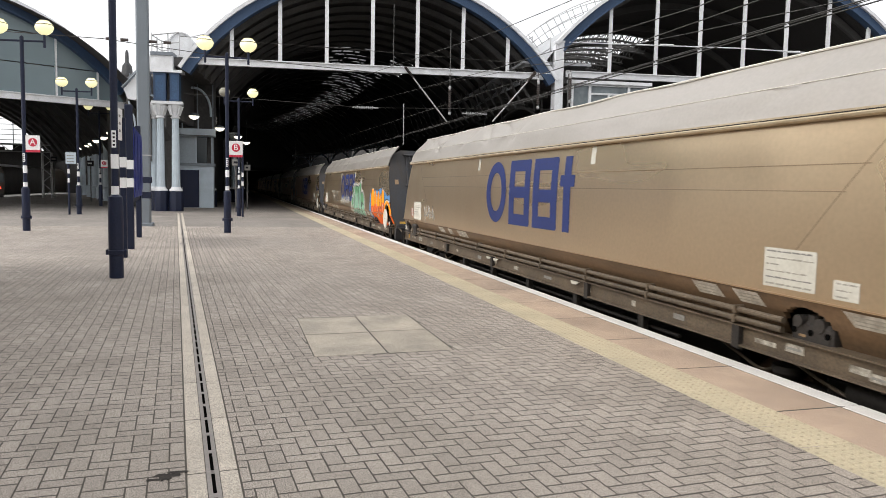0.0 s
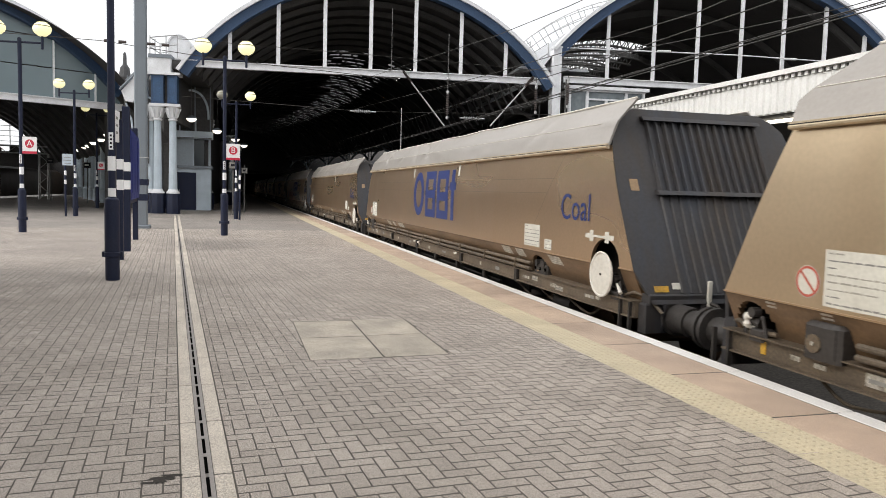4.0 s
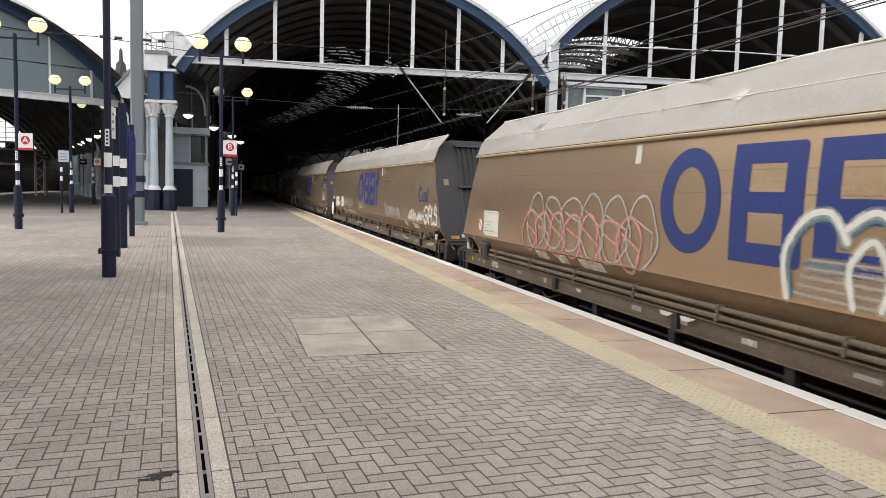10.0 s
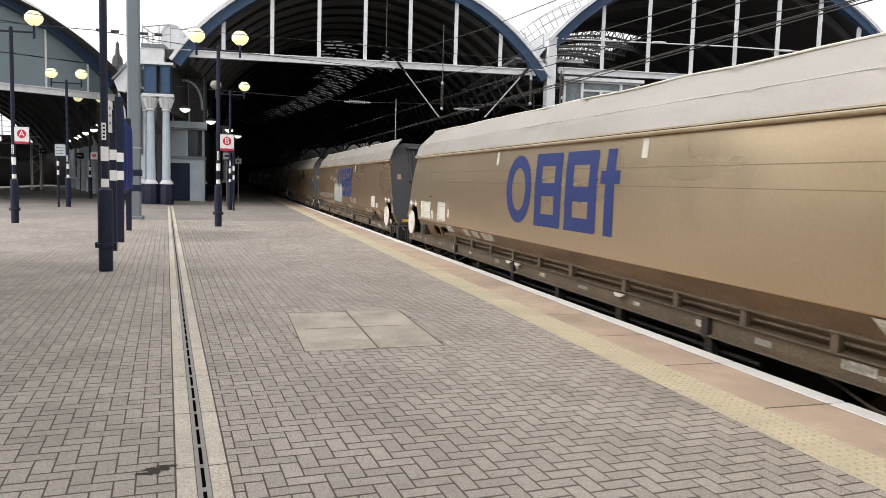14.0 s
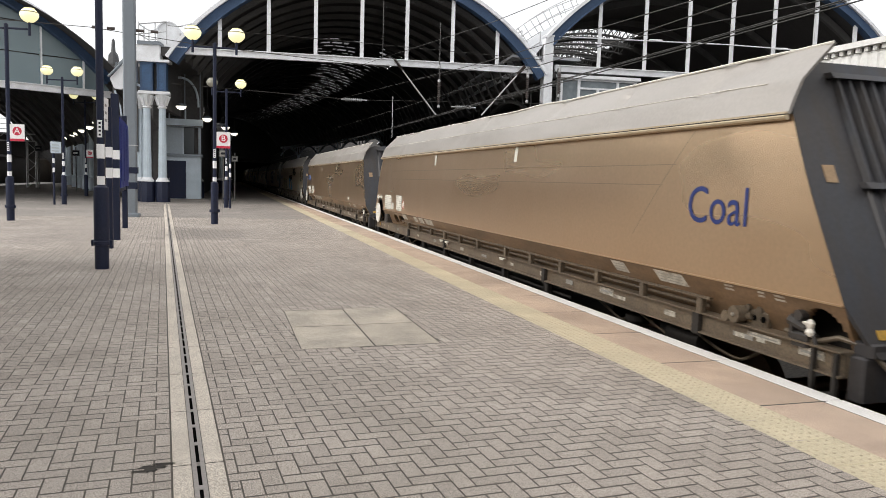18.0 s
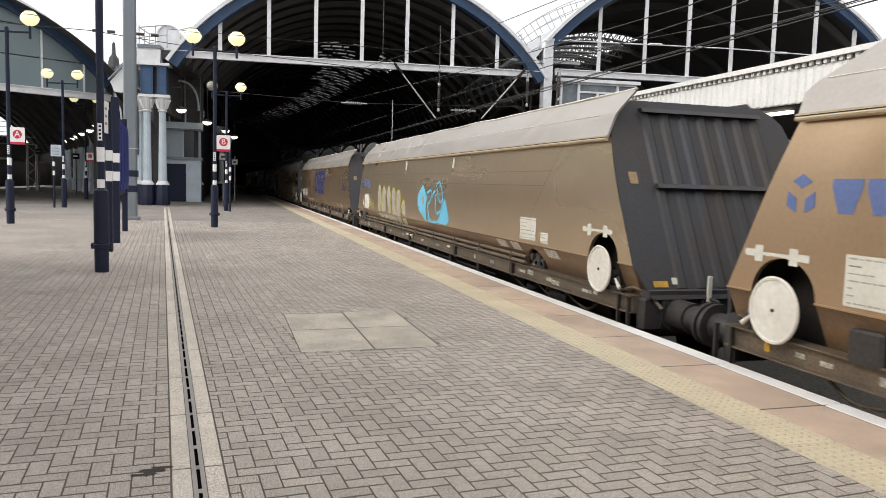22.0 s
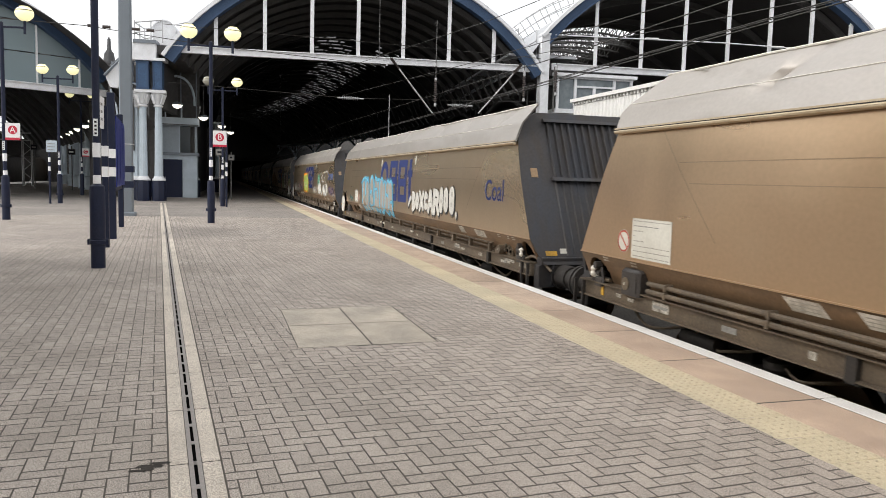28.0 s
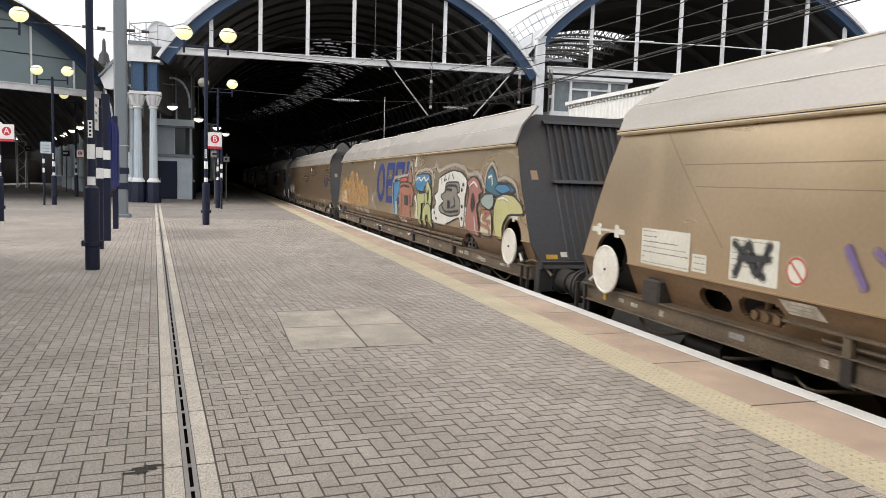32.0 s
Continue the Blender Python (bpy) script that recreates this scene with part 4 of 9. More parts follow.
part("valance", g, CORRUG, can, off=o, smooth=False)
part("valance_back", Geo().box(10.5, 10.54, -25, 21.05, 3.24, 3.99), CORRUG, can, off=o)
g = Geo()
for i in range(262):
    y0 = -25 + i * 0.176
    g.box(10.44, 10.5, y0, y0 + 0.085, 3.9, 3.985)
part("bracket_row", g, CORRUG, can, off=o)
# dark strip stands in for the shade between the bracket blocks
part("slot_back", Geo().box(10.492, 10.5, -25, 21.05, 3.9, 3.985), DARKIRON, can, off=o)
part("edge_board", Geo().box(10.38, 10.6, -25, 21.1, 3.98, 4.08), CORRUG, can, off=o)
part("roof", Geo().hexa([(x, y, z + (x - 10.6) * 0.05) for z in (3.9, 3.98) for x, y in ((10.6, -25), (17, -25), (17, 21), (10.6, 21))]), ROOFOUT, can, off=o)
part("soffit", Geo().box(10.55, 17, -25, 21, 3.3, 3.34), DARKIRON, can, off=o)
for i in range(7):
    part("strip_light", Geo().box(11.4, 11.5, -20 + i * 5.5, -18.6 + i * 5.5, 3.2, 3.27), LAMPIN, can, off=o)
    part("canopy_post", Geo().tube((12.4, -21 + i * 6.2, -0.05), (12.4, -21 + i * 6.2, 3.3), 0.09, 10), NAVY, can, off=o)
part("back_wall", Geo().box(17.0, 17.4, -25, 21, -0.05, 4.3), SHEDWALL, can, off=o)
g = Geo()
g.box(10.2, 30, -60, 40, -1.25, -0.02)
solid("opposite_platform", g, BRICKWALL, "dark platform across the track", "platform")


# ---------------------------------------------------------------- lamp posts and platform furniture
def lamp_post(x, y, lit=(True, True), sign="", plate=True, swing=0.0, rise=0.0):
    t = thing("lamp_post", (x, y, 0), "navy lamp post with white bands and twin lit yellow globes", "lamp post", "lamp posts on the platform")
    g = Geo()
    g.lathe([(0.105, 0), (0.105, 0.36), (0.125, 0.37), (0.125, 0.43), (0.112, 0.44), (0.112, 1.2), (0.105, 1.26), (0.06, 1.29)], seg=20)
    sleeve = part("sleeve", g, NAVY, t)
    for sx in (-1, 1):
        g = Geo()
        g.cbox(sx * 0.12 - 0.03, sx * 0.12 + 0.03, -0.025, 0.025, 0.36, 0.45, 0.008)
        part("lug", g, NAVY, sleeve)
    part("pole", Geo().tube((0, 0, 1.2), (0, 0, 5.38 + rise), 0.055, 14), NAVY, t)
    for z0, z1 in ((1.3, 1.43), (1.7, 1.92)):
        part("band", Geo().tube((0, 0, z0), (0, 0, z1), 0.0585, 14), BANDW, t, "white reflective band")
    if plate:
        p = part("number_plate", Geo().box(-0.032, 0.032, -0.064, -0.058, 2.02, 2.28), BANDW, t, "white plate with dark characters")
        for i in range(4):
            part("plate_print", Geo().box(-0.016, 0.016, -0.066, -0.064, 2.045 + i * 0.058, 2.075 + i * 0.058), INK, p)
    part("cross_arm", Geo().tube((-0.64, 0, 5.3 + rise), (0.64, 0, 5.3 + rise), 0.03, 10), NAVY, t)
    part("finial", Geo().lathe([(0.06, 5.36 + rise), (0.05, 5.42 + rise), (0.01, 5.45 + rise)], seg=10), NAVY, t)
    for sx, on in zip((-1, 1), lit):
        part("stalk", Geo().tube((sx * 0.63, 0, 5.12 + rise), (sx * 0.63, 0, 5.52 + rise), 0.036, 10), NAVY, t)
        g = Geo()
        pr = [(0.07, 5.49), (0.13, 5.515)] + [(0.25 * math.cos(a), 5.7 + 0.2 * math.sin(a)) for a in [radians(-42 + 10 * i) for i in range(11)]] + [(0.14, 5.885), (0.1, 5.895), (0.02, 5.9)]
        g.lathe(pr, (sx * 0.63, 0, rise), 22)
        gl = part("globe", g, GLOBE if on else GLOBEOFF, t)
        g = Geo()
        g.lathe([(0.244, 5.76), (0.24, 5.785)], (sx * 0.63, 0, rise), 22)
        part("seam", g, BRASS, gl)
        part("top_cap", Geo().lathe([(0.15, 5.886), (0.1, 5.905), (0.02, 5.915)], (sx * 0.63, 0, rise), 18), BRASS, gl)
    if sign:
        p = part("sign_plate", Geo().cbox(0.06, 0.46, -0.07, -0.05, 2.35, 2.8, 0.004), SIGNW, t, "white square sign with a red disc and letter")
        part("sign_strip", Geo().box(0.06, 0.46, -0.075, -0.07, 2.31, 2.38), SIGNR, p)
        g = Geo()
        g.tube((0.26, -0.07, 2.6), (0.26, -0.076, 2.6), 0.125, 28)
        part("disc", g, SIGNR, p)
        v, f = letters(sign, 0.24)
        g = Geo()
        g.add([(0.26 + a, -0.079, 2.6 + b) for a, b, c in v], f)
        part("letter", g, SIGNW, p, smooth=False)
    t.rotation_euler = (0, 0, radians(swing))
    if sign:
        tagged(t, "navy banded lamp post with lit globes and a red lettered sign")
    elif not all(lit):
        tagged(t, "navy banded lamp post with one lit and one dark globe")
    return t


lamp_post(-1.79, 12.45)
lamp_post(-5.95, 24.4, sign="A", swing=-9, rise=0.22)
lamp_post(-0.23, 23.7, sign="B", swing=-4)
lamp_post(-6.78, 36.6, swing=-9, rise=0.17)
lamp_post(0.17, 35.9, lit=(False, True), swing=-4)
lamp_post(-7.9, 49.2, sign="C", swing=-9, rise=0.3)
lamp_post(-9.0, 62.0, plate=False, swing=-9)


def sign_pole(x, y, h, board=None):
    t = thing("sign_pole", (x, y, 0), "slim navy sign pole with white bands", "sign pole")
    part("pole", Geo().tube((0, 0, 0), (0, 0, h), 0.045, 12), NAVY, t)
    for z0, z1 in ((1.42, 1.62), (1.82, 2.02)):
        part("band", Geo().tube((0, 0, z0), (0, 0, z1), 0.049, 12), BANDW, t)
    if board:
        w, z0, z1 = board
        b = part("board", Geo().cbox(-0.1, w - 0.1, -0.075, -0.05, z0, z1, 0.004), PALEBLUE, t, "small pale grey notice board")
        g = Geo()
        for i in range(3):
            g.box(-0.05, w - 0.18, -0.079, -0.075, z0 + 0.08 + i * 0.13, z0 + 0.11 + i * 0.13)
        part("print", g, INKGREY, b)
    return t


sign_pole(-7.1, 36.2, 2.8, (0.42, 2.25, 2.75))
sign_pole(0.33, 35.2, 2.9)

board = thing("notice_board", (-2.26, 17.8, 0), "navy framed double notice board with white banded posts", "notice board")
o = (-2.26, 17.8, 0)
for x, y, h, w in ((-2.12, 15.8, 2.75, 0.055), (-2.26, 17.8, 3.2, 0.08), (-2.52, 21.6, 3.0, 0.065)):
    p = part("post", Geo().cbox(x - w, x + w, y - 0.06, y + 0.06, 0, h, 0.01), NAVY, board, off=o)
    for z0, z1 in ((1.38, 1.58), (1.78, 1.98)):
        part("band", Geo().box(x - w - 0.003, x + w + 0.003, y - 0.063, y + 0.063, z0, z1), BANDW, p, off=o)
for k in range(3):
    y0 = 18.0 + k * 1.18
    x0 = -2.27 - (y0 - 17.8) * 0.066
    pn = part("panel", Geo().hexa([(x + e, y, z) for z in (1.15, 2.72) for x, y, e in ((x0, y0, 0.04), (x0, y0, 0.1), (x0 - 0.073, y0 + 1.1, 0.1), (x0 - 0.073, y0 + 1.1, 0.04))]), BLUE, board, "deep blue notice panel", off=o)
    part("panel_sheet", Geo().hexa([(x + e, y, z) for z in (1.3, 2.6) for x, y, e in ((x0, y0 + 0.15, 0.1), (x0, y0 + 0.15, 0.106), (x0 - 0.05, y0 + 0.95, 0.106), (x0 - 0.05, y0 + 0.95, 0.1))]), BLUE, pn, off=o)
for z in (1.08, 2.78):
    part("rail", Geo().hexa([(x, y, zz) for zz in (z - 0.04, z + 0.04) for x, y in ((-2.3, 17.8), (-2.22, 17.8), (-2.48, 21.6), (-2.56, 21.6))]), NAVY, board, off=o)
hang = thing("hanging_sign", (-2.12, 15.8, 2.3), "small white notice on the board's first post", "sign")
part("plate", Geo().hexa([(x, y, z) for z in (0.0, 0.6) for x, y in ((-0.05, -0.5), (-0.02, -0.5), (0.0, 0.0), (-0.03, 0.0))]), SIGNW, hang)
g = Geo()
for i in range(3):
    g.box(-0.012, -0.008, -0.4, -0.1, 0.15 + i * 0.14, 0.2 + i * 0.14)
part("print", g, INKGREY, hang)

mast = thing("catenary_mast", (-2.97, 27.3, 0), "tall grey steel mast with dark bands", "mast")
part("shaft", Geo().cbox(-0.22, 0.17, -0.2, 0.2, 0, 10.5, 0.04), MASTM, mast)
part("foot", Geo().cbox(-0.26, 0.26, -0.26, 0.26, 0, 0.12, 0.03), MASTM, mast)
for z0, z1 in ((0.95, 1.17), (1.47, 1.68)):
    part("dark_band", Geo().box(-0.205, 0.205, -0.205, 0.205, z0, z1), NAVY, mast)
part("strap", Geo().box(-0.21, 0.21, -0.21, 0.21, 2.4, 2.43), GALV, mast)

span = thing("span_wire", (-3, 27.2, 6.2), "thin span wire with insulators from the mast", "wire")
g = Geo()
g.path([(-5.6, 0, 0.05), (-1.2, 0, 0.02), (2.6, 0.1, -0.3), (9, 0.5, -0.5)], 0.012, 6)
part("wire", g, WIREM, span)
for x in (-1.0, -0.55, 0.35, 0.8):
    part("insulator", Geo().tube((x - 0.12, 0, 0.03), (x + 0.12, 0, 0.03), 0.05, 8), PORCELAIN, span)

# shed lamps: rows of small lit lamps
for x, y in ((-2.24, 44.8), (-0.9, 47.9), (0.2, 55.5), (0.9, 63), (-7.6, 51.5), (-8.9, 57.1), (-10.2, 62.1), (-11.4, 67.1), (-12.6, 71.6), (-13.9, 76.8), (-16.2, 86.1)):
    zl = 5.3 if y == 44.8 else 4.9 if x > -3 else 4.6
    if x > -3:
        a = x - shed_path(y - 40.41)[0]
        top = 7.56 if abs(a) > 9.4 else 0.66 + math.sqrt(12.12 ** 2 - a * a)
    else:
        a = x - shed3_path(y - 40.3)[0]
        top = -2.2 + math.sqrt(13.03 ** 2 - a * a)
    t = thing("shed_lamp", (x, y, zl), "small lit bowl lamp hanging in the shed", "lamp", "lamps in the shed")
    g = Geo()
    g.lathe([(0.06, -0.2), (0.2, -0.14), (0.29, -0.02), (0.29, 0.0)], seg=16)
    part("bowl", g, LAMPIN, t)
    part("cap", Geo().lathe([(0.3, 0), (0.2, 0.12), (0.05, 0.18)], seg=16), MASTM, t)
    part("hanger", Geo().tube((0, 0, 0.15), (0, 0, top - zl), 0.014, 6), DARKIRON, t)
for i, (x, y) in enumerate(((-6.9, 52), (-8.3, 57.5), (-9.6, 62.6), (-10.8, 67.6), (-12.0, 72.2), (-13.3, 77.4), (-15.6, 86.8), (-17.5, 95))):
    t = thing("shed_column", (x, y, 0), "grey iron column inside the left shed", "column", "columns in the left shed")
    g = Geo()
    g.lathe([(0.38, 0), (0.38, 1.0), (0.26, 1.1), (0.22, 4.2), (0.4, 4.8), (0.42, 6.4)], seg=12)
    part("shaft", g, PALEBLUE, t)
g = Geo()
for (x, y), (x2, y2) in zip(((-5.5, 47), (-8.3, 57.5), (-10.8, 67.6), (-13.3, 77.4), (-17.5, 95)), ((-8.3, 57.5), (-10.8, 67.6), (-13.3, 77.4), (-17.5, 95), (-24, 128))):
    g.hexa([(a + e, b, z) for z in (0, 1.1) for a, b, e in ((x, y, 0.5), (x, y, 0.8), (x2, y2, 0.8), (x2, y2, 0.5))])
    g.hexa([(a + e, b, z) for z in (1.1, 8.5) for a, b, e in ((x, y, 1.6), (x, y, 1.9), (x2, y2, 1.9), (x2, y2, 1.6))])
solid("wall_left_shed", g, SHEDWALL, "dark wall between the two train sheds", "wall")

# small screens and signs on thin dark posts inside the sheds


def post_sign(name, x, y, z, w, h, face, mark_mat, label, category):
    t = thing(name, (x, y, 0), label, category)
    part("post", Geo().tube((0, 0.06, 0), (0, 0.06, z + h), 0.035, 8), DARKIRON, t)
    p = part("casing", Geo().cbox(-w / 2, w / 2, -0.05, 0.05, z - h / 2, z + h / 2, 0.01), DARKIRON, t)
    f = part("face", Geo().box(-w / 2 + 0.03, w / 2 - 0.03, -0.058, -0.05, z - h / 2 + 0.03, z + h / 2 - 0.03), face, p)
    part("print", Geo().box(-w / 2 + 0.09, w / 2 - 0.12, -0.062, -0.058, z - 0.05, z + 0.06), mark_mat, f)
    return t


post_sign("platform_screen", 0.04, 41.0, 2.63, 0.42, 0.36, INKGREY, INK, "small grey platform screen on a dark post", "screen")
post_sign("platform_screen", 0.7, 46.0, 2.48, 0.36, 0.34, INKGREY, INK, "small dim platform screen near the tracks", "screen")
post_sign("platform_number_sign", -10.3, 60.0, 2.8, 0.5, 0.42, INK, SIGNW, "dark sign with a pale platform mark by the columns", "sign")
post_sign("platform_number_sign", -14.0, 66.0, 3.2, 0.5, 0.42, INK, INKGREY, "dark square sign under the far shed", "sign")

# lattice gantry and a stabled train in the left shed
gan = thing("lattice_gantry", (-15.6, 71.0, 0), "pale lattice steel gantry over the far track", "gantry")
for x in (-0.35, 0.35):
    for y in (-0.25, 0.25):
        part("chord", Geo().tube((x, y, 0), (x, y, 3.9), 0.05, 6), GALV, gan)
for i in range(6):
    s = -1 if i % 2 else 1
    part("lacing", Geo().tube((-0.35 * s, -0.25, i * 0.64), (0.35 * s, -0.25, (i + 1) * 0.64), 0.035, 6), GALV, gan)
g = Geo()
for z in (3.9, 4.5):
    g.tube((0.3, 0, z), (-9, 0, z), 0.06, 6)
for i in range(12):
    s = i % 2
    g.tube((0.2 - i * 0.75, 0, 3.9 + 0.6 * s), (0.2 - (i + 1) * 0.75, 0, 3.9 + 0.6 * (1 - s)), 0.035, 6)
part("boom", g, GALV, gan)
dmu = thing("stabled_train", (-21.6, 76, RAIL), "dark multiple-unit train with two lit red tail lamps", "train")
g = Geo()
g.slab([(a, 0, b) for a, b in ((-1.3, 1.0), (1.3, 1.0), (1.38, 1.9), (1.35, 3.0), (1.1, 3.6), (0.6, 3.85), (-0.6, 3.85), (-1.1, 3.6), (-1.35, 3.0), (-1.38, 1.9))], (0, 40, 0))
part("body", g, material("grimy_dark_train_paint", (0.05, 0.035, 0.02), 0.4, grain=20), dmu)
for x in (-0.95, 0.0, 0.95):
    part("window_pane", Geo().cbox(x - 0.36, x + 0.36, -0.02, 0.02, 2.15, 3.0, 0.01), WINDOW, dmu)
part("buffer_beam", Geo().cbox(-1.25, 1.25, -0.12, 0.05, 0.75, 1.15, 0.02), GRIME, dmu)
for x in (-0.95, 0.95):
    part("tail_lamp", Geo().tube((x, -0.05, 1.65), (x, 0.02, 1.65), 0.12, 14), REDLAMP, dmu)

# ---------------------------------------------------------------- overhead line
ole = thing("overhead_line", (TRACK, 0, 4), "overhead contact and carrier wires above the track", "wires")
o = (TRACK, 0, 4)


def wire(pts, r=0.0075):
    part("wire", Geo().path(pts, r, 6), WIREM, ole, off=o)


wire([(TRACK, y, 3.36) for y in (-30, 10, 39, 120)])
wire([(TRACK + 0.12, y, 3.36 + 0.03 * math.sin(y)) for y in (-30, 12, 39, 120)])
wire([(TRACK, y, z) for y, z in ((-30, 4.6), (0, 4.2), (8.5, 3.9), (16.2, 4.25), (39, 5.6), (60, 5.0))])
wire([(TRACK, y, z) for y, z in ((-30, 5.0), (8, 4.72), (12.4, 4.87), (16.3, 5.09), (38, 6.9))])
wire([(TRACK - 0.1, y, z) for y, z in ((-30, 3.65), (10.5, 3.67), (38, 4.1), (90, 3.9))])
wire([(9.2, y, z) for y, z in ((-30, 4.4), (9.7, 4.54), (13.5, 4.81), (38, 6.6))])
wire([(9.2, y, 4.44) for y in (-30, 20, 40, 80)])
part("roof_hanger", Geo().tube((TRACK, 75, 3.36), (TRACK, 75, 12.45), 0.02, 6), DARKIRON, ole, off=o)
part("dropper", Geo().tube((TRACK, 26, 3.0), (TRACK, 26, 4.45), 0.012, 6), GALV, ole, off=o)


def strut(name, a, b, wide=0.045):
    t = thing(name, a, "galvanised registration strut with a dark insulator", "strut", "overhead line struts")
    A, B = Vector(a), Vector(b)
    d = B - A
    part("rod", Geo().tube(d * 0.19, d, wide * 0.9, 8), GALV, t)
    core = part("insulator", Geo().tube((0, 0, 0), d * 0.2, 0.045, 8), PORCELAIN, t)
    for i in range(9):
        p = d * (0.02 + 0.018 * i)
        part("insulator_disc", Geo().tube(p, p + d * 0.012, 0.1, 10, 0.06), PORCELAIN, core)
    return t


strut("registration_strut", front(4.42, 8.0, -0.4), front(6.75, 5.1, -0.6))
strut("registration_strut", front(11.77, 8.05, -0.4), front(9.3, 5.2, -0.6))


def drop_insulator(s, top, bottom, high):
    """Hanging rod with a ribbed insulator and clamp at its foot."""
    t = thing("drop_insulator", front(s, bottom, -0.5), "hanging dark ribbed insulator with pale fittings", "insulator", "overhead line struts")
    part("rod", Geo().tube((0, 0, 1.5), (0, 0, high - bottom), 0.022, 8), DARKIRON, t)
    g = Geo()
    for i in range(11):
        g.tube((0, 0, 0.3 + 0.1 * i), (0, 0, 0.36 + 0.1 * i), 0.11, 12, 0.07)
    g.tube((0, 0, 0.2), (0, 0, 1.5), 0.045, 8)
    part("insulator", g, PORCELAIN, t)
    for z in (0.08, 1.45, top - bottom):
        part("clamp", Geo().lathe([(0.05, z - 0.09), (0.08, z - 0.05), (0.08, z + 0.05), (0.05, z + 0.09)], seg=10), GALV, t)


drop_insulator(6.9, 7.7, 5.5, 10.1)
drop_insulator(11.9, 7.6, 6.0, 8.0)
drop_insulator(13.75, 8.0, 6.4, 8.2)
t = thing("drop_rod", front(3.8, 8.0, -0.4), "thin dark hanger rod under the arch", "rod")
part("rod", Geo().tube((0, 0, 0), (0, 0, 3.3), 0.018, 8), DARKIRON, t)
t = thing("head_span", front(0, 5.75, -0.5), "head span wires with insulators across the arch", "wire")
o2 = front(0, 5.75, -0.5)
part("wire", Geo().path([front(-7, 6.1, -0.5), front(2.3, 5.72, -0.5), front(12.8, 6.0, -0.5)], 0.014), WIREM, t, off=o2)
part("wire", Geo().path([front(-7.2, 9.0, -0.5), front(2.3, 8.75, -0.5), front(12.8, 8.4, -0.5)], 0.014), WIREM, t, off=o2)
for s, z in ((2.3, 5.72), (8.3, 5.6)):
    g = Geo()
    for i in range(9):
        g.tube(front(s - 0.45 + i * 0.1, z, -0.5), front(s - 0.39 + i * 0.1, z, -0.5), 0.11, 10, 0.07)
    g.tube(front(s - 0.7, z, -0.5), front(s + 0.7, z, -0.5), 0.04, 8)
    part("insulator", g, GALV, t, off=o2)
t = thing("tie_rod", front(13.7, 9.75, -0.3), "thin pale tie rod across the second arch", "tie rod", kind="structure")
o2 = front(13.7, 9.75, -0.3)
part("rod", Geo().path([front(13.7, 9.78, -0.3), front(24, 9.95, -0.3), front(30, 9.9, -0.3)], 0.035), WHITEP, t, off=o2)
for s in (19.5, 27.5):
    part("turnbuckle", Geo().tube(front(s - 0.4, 9.9, -0.3), front(s + 0.4, 9.92, -0.3), 0.07, 8), WHITEP, t, off=o2)


# ---------------------------------------------------------------- hopper wagons
LEN, KNEE, LOW, SKIRT, TOP = 16.04, 2.13, 0.67, 0.28, 2.7
SOLE0, SOLE1 = 0.118, 0.318
HALF, TOPHALF = 1.37, 1.06
PITCH, LEAD = 19.15452653, 2.8271551


LEAN = 0.055
FOLDS = (1.2, 1.32, 1.45, 1.58, 1.71, 1.84, 1.97, KNEE)


def tilt(z):
    """How far the top of the side leans in at height z: a slight bow, in flat strips between the folds."""
    def bow(q):
        return LEAN * (max(0.0, q - FOLDS[1]) / (KNEE - FOLDS[1])) ** 2
    for a, b in zip(FOLDS, FOLDS[1:]):
        if z <= b:
            return bow(a) + (bow(b) - bow(a)) * max(0.0, (z - a) / (b - a))
    return LEAN


def slope(z):
    """How far the wagon's end leans outwards at height z."""
    return 0.02 + 0.84 * (KNEE - z) / (KNEE - 0.42)


def side_outline(notch):
    """Side sheet between low line and knee, with a round notch by the handwheel: (y, z) pairs."""
    c, r, h = notch
    pts = [(-slope(LOW), LOW)]
    pts += [(c - r * math.cos(math.pi * i / 14), LOW + h * math.sin(math.pi * i / 14)) for i in range(15)]
    return pts + [(LEN + slope(LOW), LOW), (LEN + slope(FOLDS[0]), FOLDS[0]), (-slope(FOLDS[0]), FOLDS[0])]


def wagon_part(name, geo, mats, parent, label="", smooth=True):
    return part(name, geo, mats, parent, label, off=(0, 0, RAIL), smooth=smooth)


